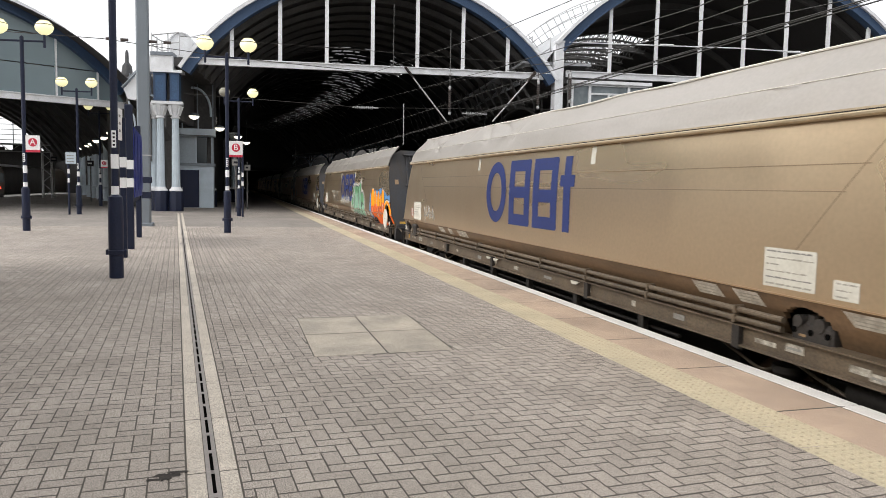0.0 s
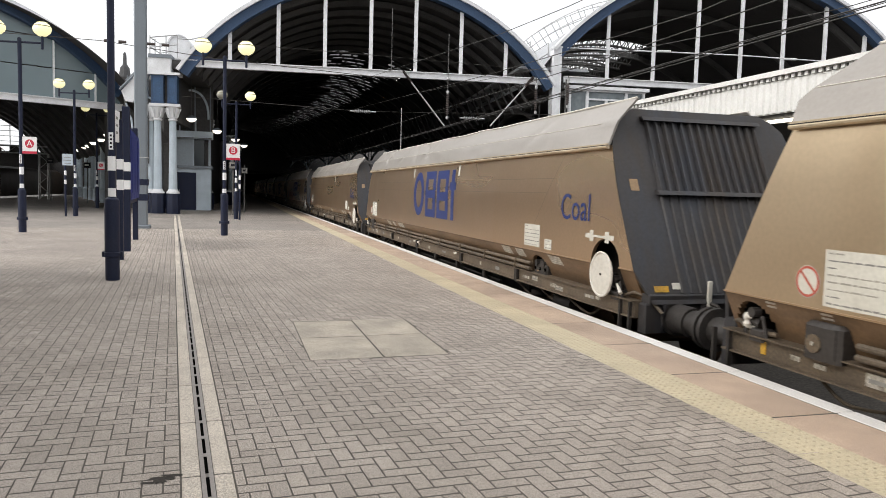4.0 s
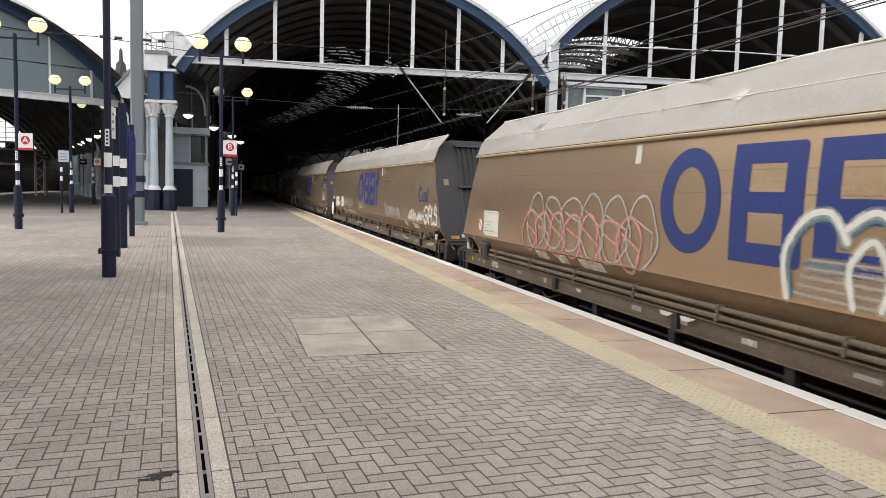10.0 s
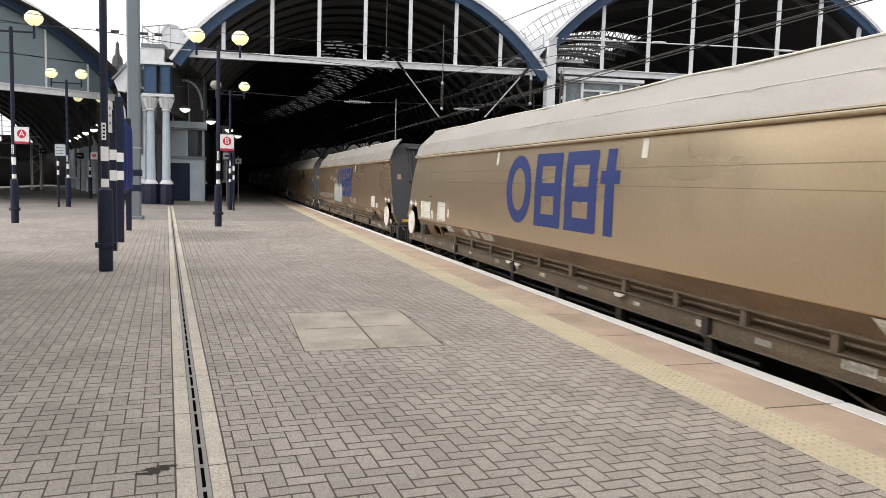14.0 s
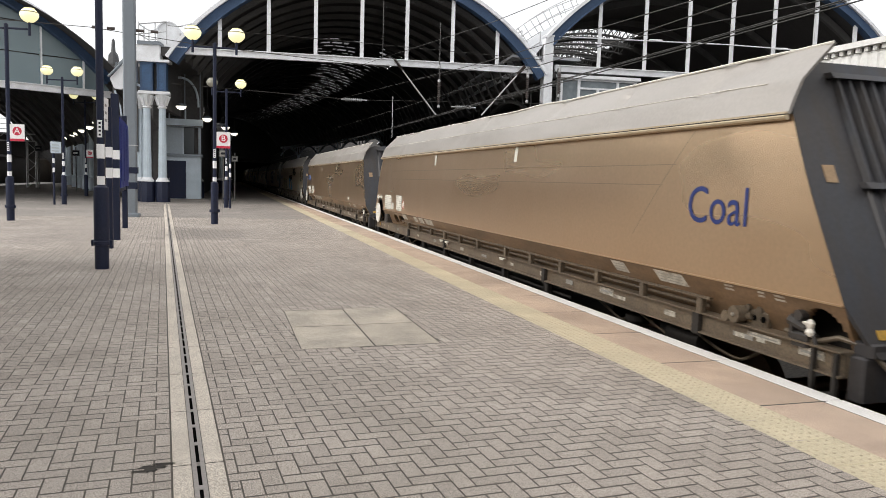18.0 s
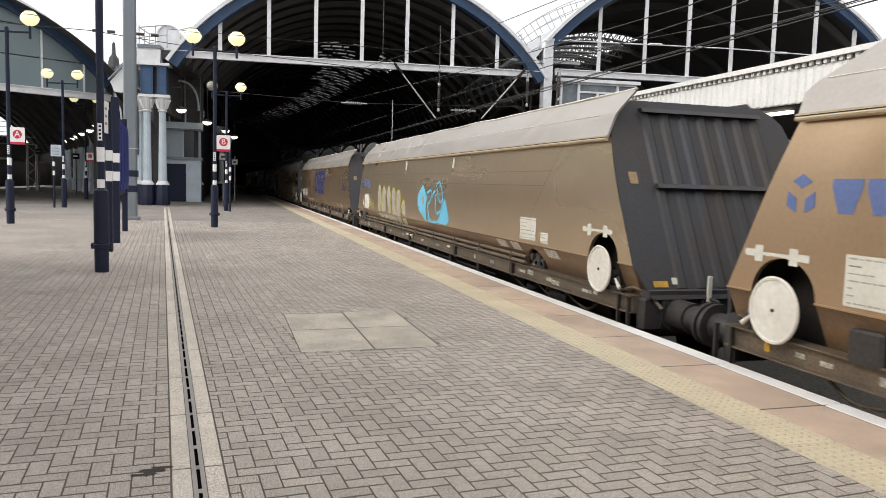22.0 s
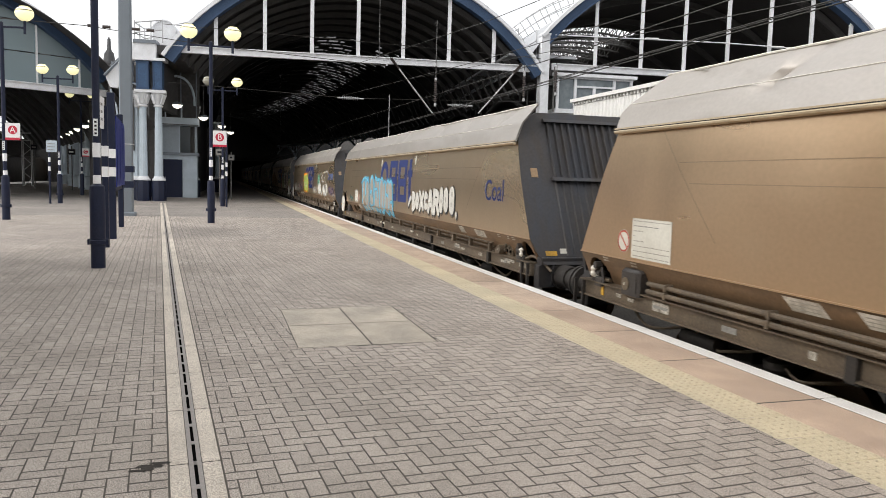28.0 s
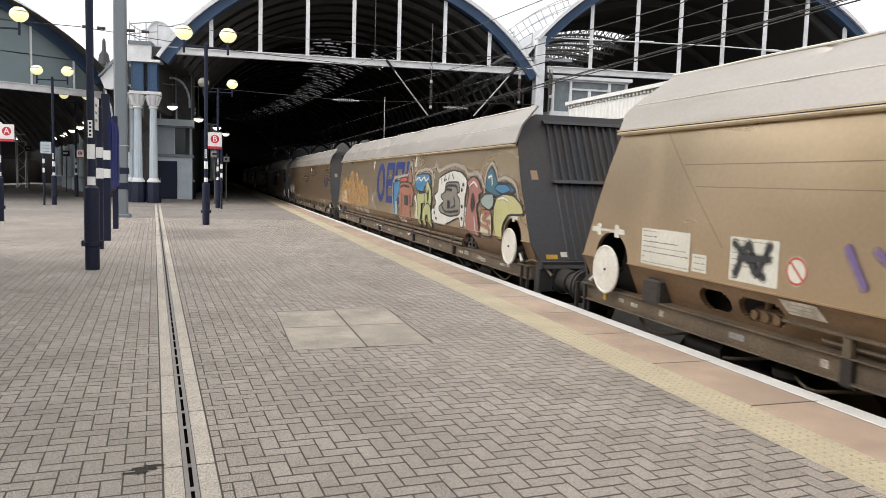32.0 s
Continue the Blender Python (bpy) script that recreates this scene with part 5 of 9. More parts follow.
def wagon(kind, ends):
    """kind P: pipes and near handwheel, Q: rail on posts and far handwheel. ends: dense or wide ribs."""
    t = thing("hopper_wagon", (TRACK, 0, RAIL), "bronze-brown bogie coal hopper wagon with dusty grey top", "wagon", "coal hopper train")
    near = kind == "P"
    notch = (-0.06, 0.36, 0.31) if near else (LEN + 0.06, 0.36, 0.31)
    side = {}
    for sx in (-1, 1):
        o = side_outline(notch)
        n, m = len(o), len(o) + 2 * (len(FOLDS) - 1)
        body = Geo()
        for inner in (0.0, 0.045):
            body.v += [(sx * (HALF - inner), y, z) for y, z in o] + [(sx * (HALF - inner - tilt(z)), y, z) for z in FOLDS[1:] for y in (LEN + slope(z), -slope(z))]
        shell = [tuple(range(n))] + [(k, k + 1, k + 3, k + 2) for k in range(n - 2, m - 2, 2)]
        body.add([], [tuple(i - 2 * m for i in f) for f in shell] + [tuple(i - m for i in f) for f in shell] + [(i - 2 * m, i + 1 - 2 * m, i + 1 - m, i - m) for i in range(n - 2)])
        side[sx] = wagon_part("body", body, BODY, t)
    low = Geo()
    for sx in (-1, 1):
        def canted(a, b, z0, z1):
            x0, x1 = (HALF - (LOW - z) * (HALF - 1.2) / (LOW - SKIRT) for z in (z0, z1))
            low.hexa([(sx * x, y, z) for x, y, z in ((x0, a, z0), (x0 - 0.06, a, z0), (x0 - 0.06, b, z0), (x0, b, z0), (x1, a, z1), (x1 - 0.06, a, z1), (x1 - 0.06, b, z1), (x1, b, z1))])
        # openings from near to far: square ones with round corners, or half-moons open below
        square = [(LEN - 2.62, LEN - 2.06), (LEN - 1.95, LEN - 1.5)] if sx < 0 and not near else []
        moon = [(1.8, 2.42, 0.59), (LEN + 0.17, LEN + 0.66, 0.605)] if near else [(-0.7, -0.27, 0.605)]
        gaps = [(a, b, 0.0) for a, b in square] + moon + [(notch[0] - notch[1], notch[0] + notch[1], -1.0)]
        last = -slope(LOW)
        for a, b, top in sorted(gaps):
            canted(last, a, SKIRT, LOW - 0.005)
            last = b
            if top < 0:
                continue
            if top > 0:
                for k in range(12):
                    u = (k + 0.5) / 6 - 1
                    canted(a + (b - a) * k / 12, a + (b - a) * (k + 1) / 12, 0.36 + (top - 0.36) * math.sqrt(1 - u * u), LOW - 0.005)
                continue
            canted(a, b, 0.575, LOW - 0.005)
            canted(a, b, SKIRT, 0.37)
            for k in range(3):
                c = 0.075 * (1, 0.45, 0.15)[k]
                for z0, z1 in ((0.37 + 0.022 * k, 0.392 + 0.022 * k), (0.553 - 0.022 * k, 0.575 - 0.022 * k)):
                    canted(a, a + c, z0, z1)
                    canted(b - c, b, z0, z1)
        canted(last, LEN + slope(LOW), SKIRT, LOW - 0.005)
    # canted lower sheets are a darker brown than the sides
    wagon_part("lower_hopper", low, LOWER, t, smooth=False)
    for sx in (-1, 1):
        lip = Geo()
        for a, b in sorted(((-slope(LOW), notch[0] - notch[1]), (notch[0] + notch[1], LEN + slope(LOW)))):
            if b - a > 0.05:
                lip.box(sx * HALF - 0.014, sx * HALF + 0.014, a, b, LOW - 0.014, LOW)
        wagon_part("lower_lip", lip, BODY, t, "rolled lip along the side's lower edge")
    core = Geo()
    core.slab([(-1.02, y, z) for y, z in ((-0.5, 0.25), (LEN + 0.5, 0.25), (LEN - 0.1, KNEE), (0.1, KNEE))], (2.04, 0, 0))
    wagon_part("inner_hopper", core, GRIME, t, smooth=False)
    for sx in (-1, 1):
        rail = Geo()
        rail.slab([(sx * HALF + sx * a, -0.02, z) for a, z in ((-0.022, KNEE - 0.05), (0.002, KNEE - 0.048), (0.022, KNEE - 0.038), (0.028, KNEE - 0.022), (0.018, KNEE - 0.01), (-0.022, KNEE - 0.008))], (0, LEN + 0.04, 0))
        rail_ = wagon_part("side_rail", rail, RAILDUST, t, "rolled rail along the side's upper edge")
        # thin dark strips are drawn as the shade above and below the rail
        wagon_part("rail_groove", Geo().box(sx * HALF - 0.02, sx * HALF + 0.006, -0.02, LEN + 0.02, KNEE - 0.0085, KNEE - 0.001), GRIME, rail_)
        wagon_part("rail_lip", Geo().box(sx * HALF - 0.02, sx * HALF + 0.012, -0.02, LEN + 0.02, KNEE - 0.001, KNEE + 0.016), RAILDUST, rail_)
        wagon_part("rail_groove", Geo().box(sx * (HALF - LEAN) - 0.003, sx * (HALF - LEAN) + 0.003, 0.02, LEN - 0.02, KNEE - 0.062, KNEE - 0.052), SEAMM, rail_)
        for z in (1.525, 1.735):
            x = sx * (HALF - tilt(z))
            wagon_part("weld_seam", Geo().box(x - 0.003, x + 0.003, 1.4 + (1.84 - z), 15.14 - (2.07 - z), z, z + 0.009), WELDM, side[sx])
    # slanting lines drawn for the shading over the sloped plates inside, not welds
    for y0, y1 in ((1.2, 1.2 + 1.05), (15.2, 15.2 - 1.05)):
        g = Geo()
        zs = [0.98, *FOLDS[:-1], KNEE - 0.065]
        lv = [(z, y1 + (y0 - y1) * (z - 0.98) / (KNEE - 0.98)) for z in zs]
        g.add([(-HALF + tilt(z) - 0.002, y + q, z) for z, y in lv for q in (-0.008, 0.008)], [(2 * k, 2 * k + 1, 2 * k + 3, 2 * k + 2) for k in range(len(lv) - 1)])
        wagon_part("seam", g, WELDM, side[-1])
    # canopy: canted upper sheets with small dents
    rg = random.Random(5 if near else 9)
    for sx in (-1, 1):
        can = Geo()
        ny, nz = 128, 12
        creases = [(rg.uniform(0.6, LEN - 1), rg.uniform(0.55, 0.95), rg.uniform(0.14, 0.3), rg.uniform(-1.6, 1.6), rg.uniform(0.03, 0.07)) for _ in range(9)] + [(rg.uniform(1, LEN - 1), 0.25, 0.3, rg.uniform(-0.6, 0.6), 0.012) for _ in range(4)]
        v = []
        for off in (0.0, 0.03):
            for j in range(nz + 1):
                f = j / nz
                for i in range(ny + 1):
                    u = i / ny
                    far_end = LEN + 0.02 - 0.54 * max(0.0, f - 0.35) / 0.65
                    y0 = -0.024 - 0.11 * f * f if sx < 0 else 0.58 * f - 0.02
                    y = y0 + (far_end - y0) * u
                    dent = 0.018 * noise.noise((y * 0.8, f * 1.5, 3 + sx)) if 0 < i < ny and j not in (0, nz // 2) else 0
                    if 0 < i < ny and 0 < j:
                        for cy, cf, cw, ck, cd in creases:
                            dy = y - cy - ck * (f - cf)
                            dent -= cd * math.exp(-(dy / (cw * 0.4)) ** 2 - ((f - cf) / 0.28) ** 2)
                    lip = 0.02 * noise.noise((y * 0.8, 7, sx)) if j == nz else 0
                    inset = 0.19 * f if f <= 0.5 else 0.095 + (HALF - TOPHALF - 0.095) * (f - 0.5) * 2
                    v.append((sx * (HALF - inset - off + dent), y, KNEE + (TOP - KNEE) * f + lip))
        w = ny + 1
        f = [(j * w + i, j * w + i + 1, (j + 1) * w + i + 1, (j + 1) * w + i) for j in range(nz) for i in range(ny)]
        k = w * (nz + 1)
        f += [tuple(q + k for q in face) for face in f]
        f += [(nz * w + i, nz * w + i + 1, k + nz * w + i + 1, k + nz * w + i) for i in range(ny)]
        f += [(j * w, (j + 1) * w, k + (j + 1) * w, k + j * w) for j in range(nz)] + [(j * w + ny, (j + 1) * w + ny, k + (j + 1) * w + ny, k + j * w + ny) for j in range(nz)]
        can.add(v, f)
        cover = wagon_part("canopy", can, CANOPY, t, "dusty pale grey canted top sheet")
        zf = KNEE + 0.5 * (TOP - KNEE)
        # thin pale bar drawn along the fold as its lit edge
        ln = Geo()
        ln.path([(sx * (HALF - 0.093), 0.35 + (LEN - 0.5) * i / 30, zf + 0.006 * noise.noise((i * 0.7, 1, sx))) for i in range(31)], 0.0045, 6)
        wagon_part("fold_line", ln, HWHEEL, cover)
        edge = Geo()
        start = -0.134 if sx < 0 else 0.56
        run = [start + (LEN - 0.52 - start) * i / 40 for i in range(41)]
        edge.path([(sx * (TOPHALF + 0.004), y, TOP + 0.004 + 0.02 * noise.noise((y * 0.8, 7, sx))) for y in run], 0.012, 6)
        wagon_part("top_edge", edge, HWHEEL, cover, "worn pale upper edge")
    top = Geo()
    top.box(-1.1, 1.1, 0.3, LEN - 0.4, 2.2, 2.3)
    wagon_part("hopper_floor", top, NEARBLACK, t)
    # ends
    for e, d in ((0.0, -1), (LEN, 1)):
        style = ends if d < 0 else "wide"
        def ep(x, z, p=0.0):
            return (x, e + d * (slope(z) + 0.004 + p), z)
        g = Geo()
        outline = [(-HALF + 0.003 + LEAN, KNEE), (-HALF + 0.003 + tilt(1.71), 1.71), (-HALF + 0.003, 1.32), (-HALF + 0.003, LOW), (-1.2, SKIRT + 0.02), (1.2, SKIRT + 0.02), (HALF - 0.003, LOW), (HALF - 0.003, 1.32), (HALF - 0.003 - tilt(1.71), 1.71), (HALF - 0.003 - LEAN, KNEE), (1.24, 2.4), (1.1, 2.53), (0.93, 2.61), (-0.93, 2.61), (-1.1, 2.53), (-1.24, 2.4)]
        top_part = [outline[k] for k in (0, 9, 10, 11, 12, 13, 14, 15)]
        for q in (outline[:10], top_part):
            n = len(q)
            g.add([ep(x, z) for x, z in q] + [ep(x, z, -0.05) for x, z in q], [tuple(range(n)), tuple(range(2 * n - 1, n - 1, -1))] + [(i, n + i, n + (i + 1) % n, (i + 1) % n) for i in range(n)])
        plate = wagon_part("end_plate", g, ENDM, t, "slate grey sloping end plate", smooth=False)
        count = 14 if style == "dense" else 7
        for z0, z1 in ((0.42, 1.54), (1.585, 2.46)):
            for i in range(count):
                x = -0.79 + 1.58 * i / (count - 1)
                w = 0.024 if style == "dense" else 0.075
                if style == "wide" and z1 > 2 and i in (3, 4) and kind == "Q" and d < 0:
                    continue
                rib = Geo()
                p0 = (0.055 if style == "dense" else 0.03) * (1 if z1 > 2 else 0.5)
                for za, zb in ((z0, z1),) if z1 < KNEE else ((z0, KNEE), (KNEE, z1)):
                    rib.hexa([ep(x - w, za), ep(x + w, za), ep(x + w * 0.5, za, p0), ep(x - w * 0.5, za, p0), ep(x - w, zb), ep(x + w, zb), ep(x + w * 0.5, zb, p0), ep(x - w * 0.5, zb, p0)])
                wagon_part("rib", rib, ENDM, plate, smooth=False)
        for z, x in ((1.54, 0.86), (2.46, 0.86)):
            g = Geo()
            g.hexa([ep(-x, z), ep(x, z), ep(x, z, 0.09), ep(-x, z, 0.09), ep(-x, z + 0.05), ep(x, z + 0.05), ep(x, z + 0.05, 0.07), ep(-x, z + 0.05, 0.07)])
            wagon_part("end_beam", g, ENDM, plate)
        for x, z, w, h, m in ((-1.13, 1.58, 0.055, 0.14, BUFFM), (1.13, 1.58, 0.055, 0.14, BUFFM), (-1.06, 0.43, 0.09, 0.065, YELLOW), (-0.86, 0.46, 0.05, 0.07, PANEL)):
            g = Geo()
            g.hexa([ep(x - w, z), ep(x + w, z), ep(x + w, z, 0.008), ep(x - w, z, 0.008), ep(x - w, z + h), ep(x + w, z + h), ep(x + w, z + h, 0.008), ep(x - w, z + h, 0.008)])
            wagon_part("plate", g, m, plate, "yellow warning plate" if m is YELLOW else "")
        g = Geo()
        g.cbox(-1.24, 1.24, *sorted((e + d * 0.72, e + d * 0.9)), 0.3, 0.405, 0.012)
        g.cbox(-1.28, 1.28, *sorted((e + d * 0.72, e + d * 0.87)), -0.04, 0.302, 0.02)
        hs = wagon_part("headstock", g, ENDM, t, "dark headstock beam under the end plate")
        for x in (-1.05, -0.55, 0.55, 1.05):
            wagon_part("headstock_rib", Geo().hexa([(x + a, e + d * q, z) for z, f in ((-0.03, 0.875), (0.29, 0.95)) for a, q in ((-0.012, 0.86), (0.012, 0.86), (0.012, f), (-0.012, f))]), ENDM, hs)
        for x in (-0.87, 0.87):
            b = Geo()
            ya = e + d * 0.86
            b.tube((x, ya, 0.13), (x, ya + d * 0.36, 0.13), 0.17, 20)
            b.tube((x, ya + d * 0.36, 0.13), (x, ya + d * 0.62, 0.13), 0.145, 20)
            b.tube((x, ya + d * 0.62, 0.13), (x, ya + d * 0.675, 0.13), 0.23, 22)
            b.tube((x, ya, 0.13), (x, ya + d * 0.05, 0.13), 0.2, 16)
            wagon_part("buffer", b, DRUM, hs)
        b = Geo()
        b.box(-0.12, 0.12, *sorted((e + d * 0.85, e + d * 1.45)), 0.02, 0.22)
        wagon_part("coupling", b, GRIME, hs)
        for x in (-0.45, 0.5):
            hose = Geo()
            hose.path([(x, e + d * 0.88, 0.3), (x, e + d * 1.05, 0.28), (x + 0.05, e + d * 1.2, 0.0), (x + 0.1, e + d * 1.45, -0.1)], 0.025)
            wagon_part("brake_hose", hose, GRIME, hs)
        g = Geo()
        g.cbox(-0.5, -0.44, *sorted((e + d * 0.9, e + d * 0.93)), 0.26, 0.56, 0.008)
        wagon_part("lamp_bracket", g, PANEL, hs)
    # underframe
    for sx in (-1, 1):
        g = Geo()
        x = sx * HALF
        g.slab([(x + sx * a, -0.74, z) for a, z in ((0.004, SOLE0), (0.004, SOLE0 + 0.014), (-0.045, SOLE0 + 0.02), (-0.045, SOLE1 - 0.018), (0.004, SOLE1 - 0.013), (0.004, SOLE1), (-0.16, SOLE1), (-0.16, SOLE0))], (0, LEN + 1.48, 0))
        sole = wagon_part("solebar", g, FRAMEM, t, "long grimy underframe beam")
        if sx < 0:
            for y in (2.88, 5.89, 9.59, 12.53) if near else (1.02, 4.6, 9.6, 12.7):
                g = Geo()
                g.box(-HALF - 0.006, -HALF + 0.05, y - 0.05, y + 0.05, SOLE0 - 0.012, SOLE1 - 0.012)
                g.box(-HALF + 0.02, -HALF + 0.09, y - 0.07, y + 0.07, SOLE0 - 0.03, SOLE0 + 0.002)
                wagon_part("stiffener", g, GRIME, sole)
            rg2 = random.Random(11)
            for i in range(14):
                y = 0.4 + i * 1.13 + rg2.uniform(-0.2, 0.2)
                w, h = rg2.choice(((0.07, 0.022), (0.1, 0.028), (0.04, 0.032), (0.13, 0.02)))
                wagon_part("stencil", Geo().box(-HALF + 0.039, -HALF + 0.047, y - w, y + w, 0.21 - h, 0.21 + h), OLDCARD if i % 3 else INKGREY, sole)
            for y in (-0.72, LEN + 0.62):
                st = Geo()
                st.box(-HALF - 0.02, -HALF + 0.02, y, y + 0.03, -0.25, 0.3)
                st.box(-HALF - 0.02, -HALF + 0.02, y + 0.22, y + 0.25, -0.25, 0.3)
                st.box(-HALF - 0.04, -HALF + 0.1, y, y + 0.25, -0.27, -0.23)
                wagon_part("step", st, GRIME, sole)
            for y in (6.23, 9.38, 9.75):
                wagon_part("indicator", Geo().hexa([(x0, yy, zz) for zz, d0, d1 in ((0.245, -0.06, 0.06), (0.285, -0.15, 0.09)) for x0, yy in ((-HALF - 0.02, y + d0), (-HALF + 0.005, y + d0), (-HALF + 0.005, y + d1), (-HALF - 0.02, y + d1))]), PANEL, sole, "pale pointed brake indicator")
            for y0, w, z0, h in ((15.03, 0.15, 0.225, 0.05), (2.18, 0.1, 0.23, 0.035), (1.3, 0.12, 0.19, 0.03)) if near else ((2.83, 0.16, 0.24, 0.04), (0.12, 0.2, 0.25, 0.02), (-0.42, 0.13, 0.24, 0.035)):
                pl = wagon_part("sole_plate", Geo().box(-HALF + 0.034, -HALF + 0.047, y0 - w, y0 + w, z0 - h, z0 + h), OLDCARD, sole, "grimy stencilled plate")
                wagon_part("plate_print", Geo().box(-HALF + 0.031, -HALF + 0.034, y0 - w * 0.85, y0 + w * 0.85, z0 - h * 0.35, z0 + h * 0.25), INKGREY, pl)
    if near:
        for z, x in ((0.45, -1.35), (0.368, -1.36)):
            g = Geo()
            g.tube((x, 2.3, z), (x, 15.25, z), 0.027, 10)
            pipe = wagon_part("air_pipe", g, FRAMEM, t, "long grimy brake pipe")
            for i in range(9):
                y = 2.9 + 1.5 * i
                wagon_part("clamp", Geo().cbox(x - 0.04, x + 0.1, y - 0.022, y + 0.022, z - 0.036, z + 0.038, 0.008), FRAMEM, pipe)
    else:
        g = Geo()
        g.box(-1.385, -1.35, 0.8, 13.35, 0.462, 0.484)
        railq = wagon_part("guard_rail", g, FRAMEM, t, "grimy guard rail on short posts")
        g = Geo()
        g.tube((-1.3, 0.9, 0.39), (-1.3, 13.0, 0.375), 0.018, 8)
        wagon_part("rod", g, FRAMEM, railq)
        for i in range(12):
            y = 0.98 + 1.03 * i if i < 6 else 12.71 - 1.04 * (11 - i)
            g = Geo()
            g.cbox(-1.378, -1.31, y - 0.04, y + 0.04, 0.31, 0.466, 0.01)
            wagon_part("post", g, FRAMEM, railq)
    # brake valve castings, box and gear beside the hopper
    for y, s in (((2.08, 1.0),) if near else ((0.3, 0.6),)):
        v = Geo()
        v.cbox(-1.3, -1.16, y - 0.25 * s, y + 0.2 * s, 0.3, 0.47, 0.03)
        v.tube((-1.31, y - 0.12 * s, 0.46), (-1.2, y - 0.12 * s, 0.46), 0.06 * s, 12)
        v.tube((-1.32, y + 0.1 * s, 0.47), (-1.2, y + 0.1 * s, 0.47), 0.05 * s, 12)
        v.tube((-1.24, y, 0.45), (-1.24, y, 0.53), 0.05 * s, 10)
        bv = wagon_part("brake_valve", v, DRUM if s == 1 else FRAMEM, t, "cast brake valve with round caps")
        for e in (-0.18, 0.0, 0.18):
            wagon_part("valve_port", Geo().tube((-1.308, y + (e - 0.03) * s, 0.39), (-1.295, y + (e - 0.03) * s, 0.39), 0.026, 12), VOID, bv)
        wagon_part("valve_tag", Geo().box(-1.306, -1.299, y + 0.02, y + 0.09, 0.345, 0.365), BUFFM, bv)
    if not near:
        y = LEN - 2.33
        v = Geo()
        v.cbox(-1.2, -1.06, y - 0.2, y + 0.2, 0.37, 0.5, 0.03)
        for q in (-0.14, 0.0, 0.14):
            v.tube((-1.235, y + q, 0.42), (-1.1, y + q, 0.42), 0.045, 10)
        v.tube((-1.15, y + 0.05, 0.48), (-1.15, y + 0.05, 0.6), 0.04, 10)
        wagon_part("valve_block", v, LOWER, t, "brownish cast valve block inside an opening")
        g = Geo()
        g.cbox(-1.385, -1.2, LEN - 0.95, LEN - 0.65, 0.3, 0.55, 0.018)
        cab = wagon_part("control_box", g, DRUM, t, "grey control box beside the handwheel")
        wagon_part("lid", Geo().cbox(-1.393, -1.385, LEN - 0.935, LEN - 0.665, 0.33, 0.535, 0.003), DRUM, cab)
    if near:
        g = Geo()
        g.cbox(-1.4, -1.2, LEN - 0.67, LEN - 0.29, 0.275, 0.57, 0.03)
        eq = wagon_part("equipment_box", g, DRUM, t, "grey equipment box on the underframe")
        wagon_part("lid", Geo().cbox(-1.408, -1.4, LEN - 0.63, LEN - 0.33, 0.31, 0.54, 0.004), DRUM, eq)
    for y in (-0.35, LEN + 0.3):
        gear = Geo()
        gear.tube((-1.3, y, 0.42), (-1.3, y + 0.2, 0.46), 0.05, 8)
        gear.tube((-1.34, y - 0.12, 0.3), (-1.34, y - 0.05, 0.5), 0.016, 8)
        gear.box(-1.34, -1.28, y + 0.14, y + 0.18, 0.3, 0.46)
        gear.tube((-1.38, y + 0.05, 0.52), (-1.3, y + 0.05, 0.52), 0.045, 10)
        wagon_part("end_gear", gear, DRUM, t, "worn grey valve handles at the wagon end")
    # cocks, levers, pipes and cards round either end
    for e, d in ((0.0, -1), (LEN, 1)):
        g = Geo()
        g.lathe([(0.0, 0.0), (0.03, 0.008), (0.036, 0.035), (0.022, 0.06), (0.03, 0.08), (0.034, 0.105), (0.018, 0.13), (0.0, 0.135)], (-1.36, e + d * 0.42, 0.375), 10)
        g.tube((-1.36, e + d * 0.42, 0.385), (-1.25, e + d * 0.36, 0.36), 0.018, 8)
        g.tube((-1.36, e + d * 0.42, 0.46), (-1.37, e + d * 0.36, 0.475), 0.014, 8)
        if (d < 0) == near:
            g = Geo()
            g.tube((-1.37, e + d * 0.38, 0.47), (-1.38, e + d * 0.5, 0.37), 0.013, 8, 0.024)
        wagon_part("lever", g, HWHEEL, t, "worn white cock lever")
        if (d > 0) == near:
            g = Geo()
            g.tube((-1.42, e - d * 0.42, 0.4), (-1.22, e - d * 0.42, 0.4), 0.075, 12)
            g.tube((-1.4, e - d * 0.56, 0.36), (-1.24, e - d * 0.56, 0.36), 0.05, 12)
            g.tube((-1.32, e - d * 0.62, 0.36), (-1.32, e - d * 0.3, 0.4), 0.028, 8)
            cock = wagon_part("cock", g, FRAMEM, t, "grimy brake cock with pipes")
            wagon_part("cap", Geo().tube((-1.432, e - d * 0.42, 0.4), (-1.42, e - d * 0.42, 0.4), 0.016, 12), OLDCARD, cock)
        g = Geo()
        g.path([(-1.3, e + d * 0.1, 0.36), (-1.31, e + d * 0.42, 0.33), (-1.27, e + d * 0.62, 0.4), (-1.2, e + d * 0.8, 0.37), (-1.1, e + d * 0.95, 0.2)], 0.022, 8)
        wagon_part("bent_pipe", g, FRAMEM, t)
        for yy, w, z0, z1, m in ((e - d * 0.15, 0.05, 0.2, 0.24, OLDCARD), (e + d * 0.23, 0.03, 0.17, 0.28, YELLOW), (e - d * 0.42, 0.06, 0.19, 0.23, OLDCARD)):
            if m is YELLOW and d < 0:
                continue
            wagon_part("card", Geo().box(-1.334, -1.322, yy - w, yy + w, z0, z1), m, t)
        g = Geo()
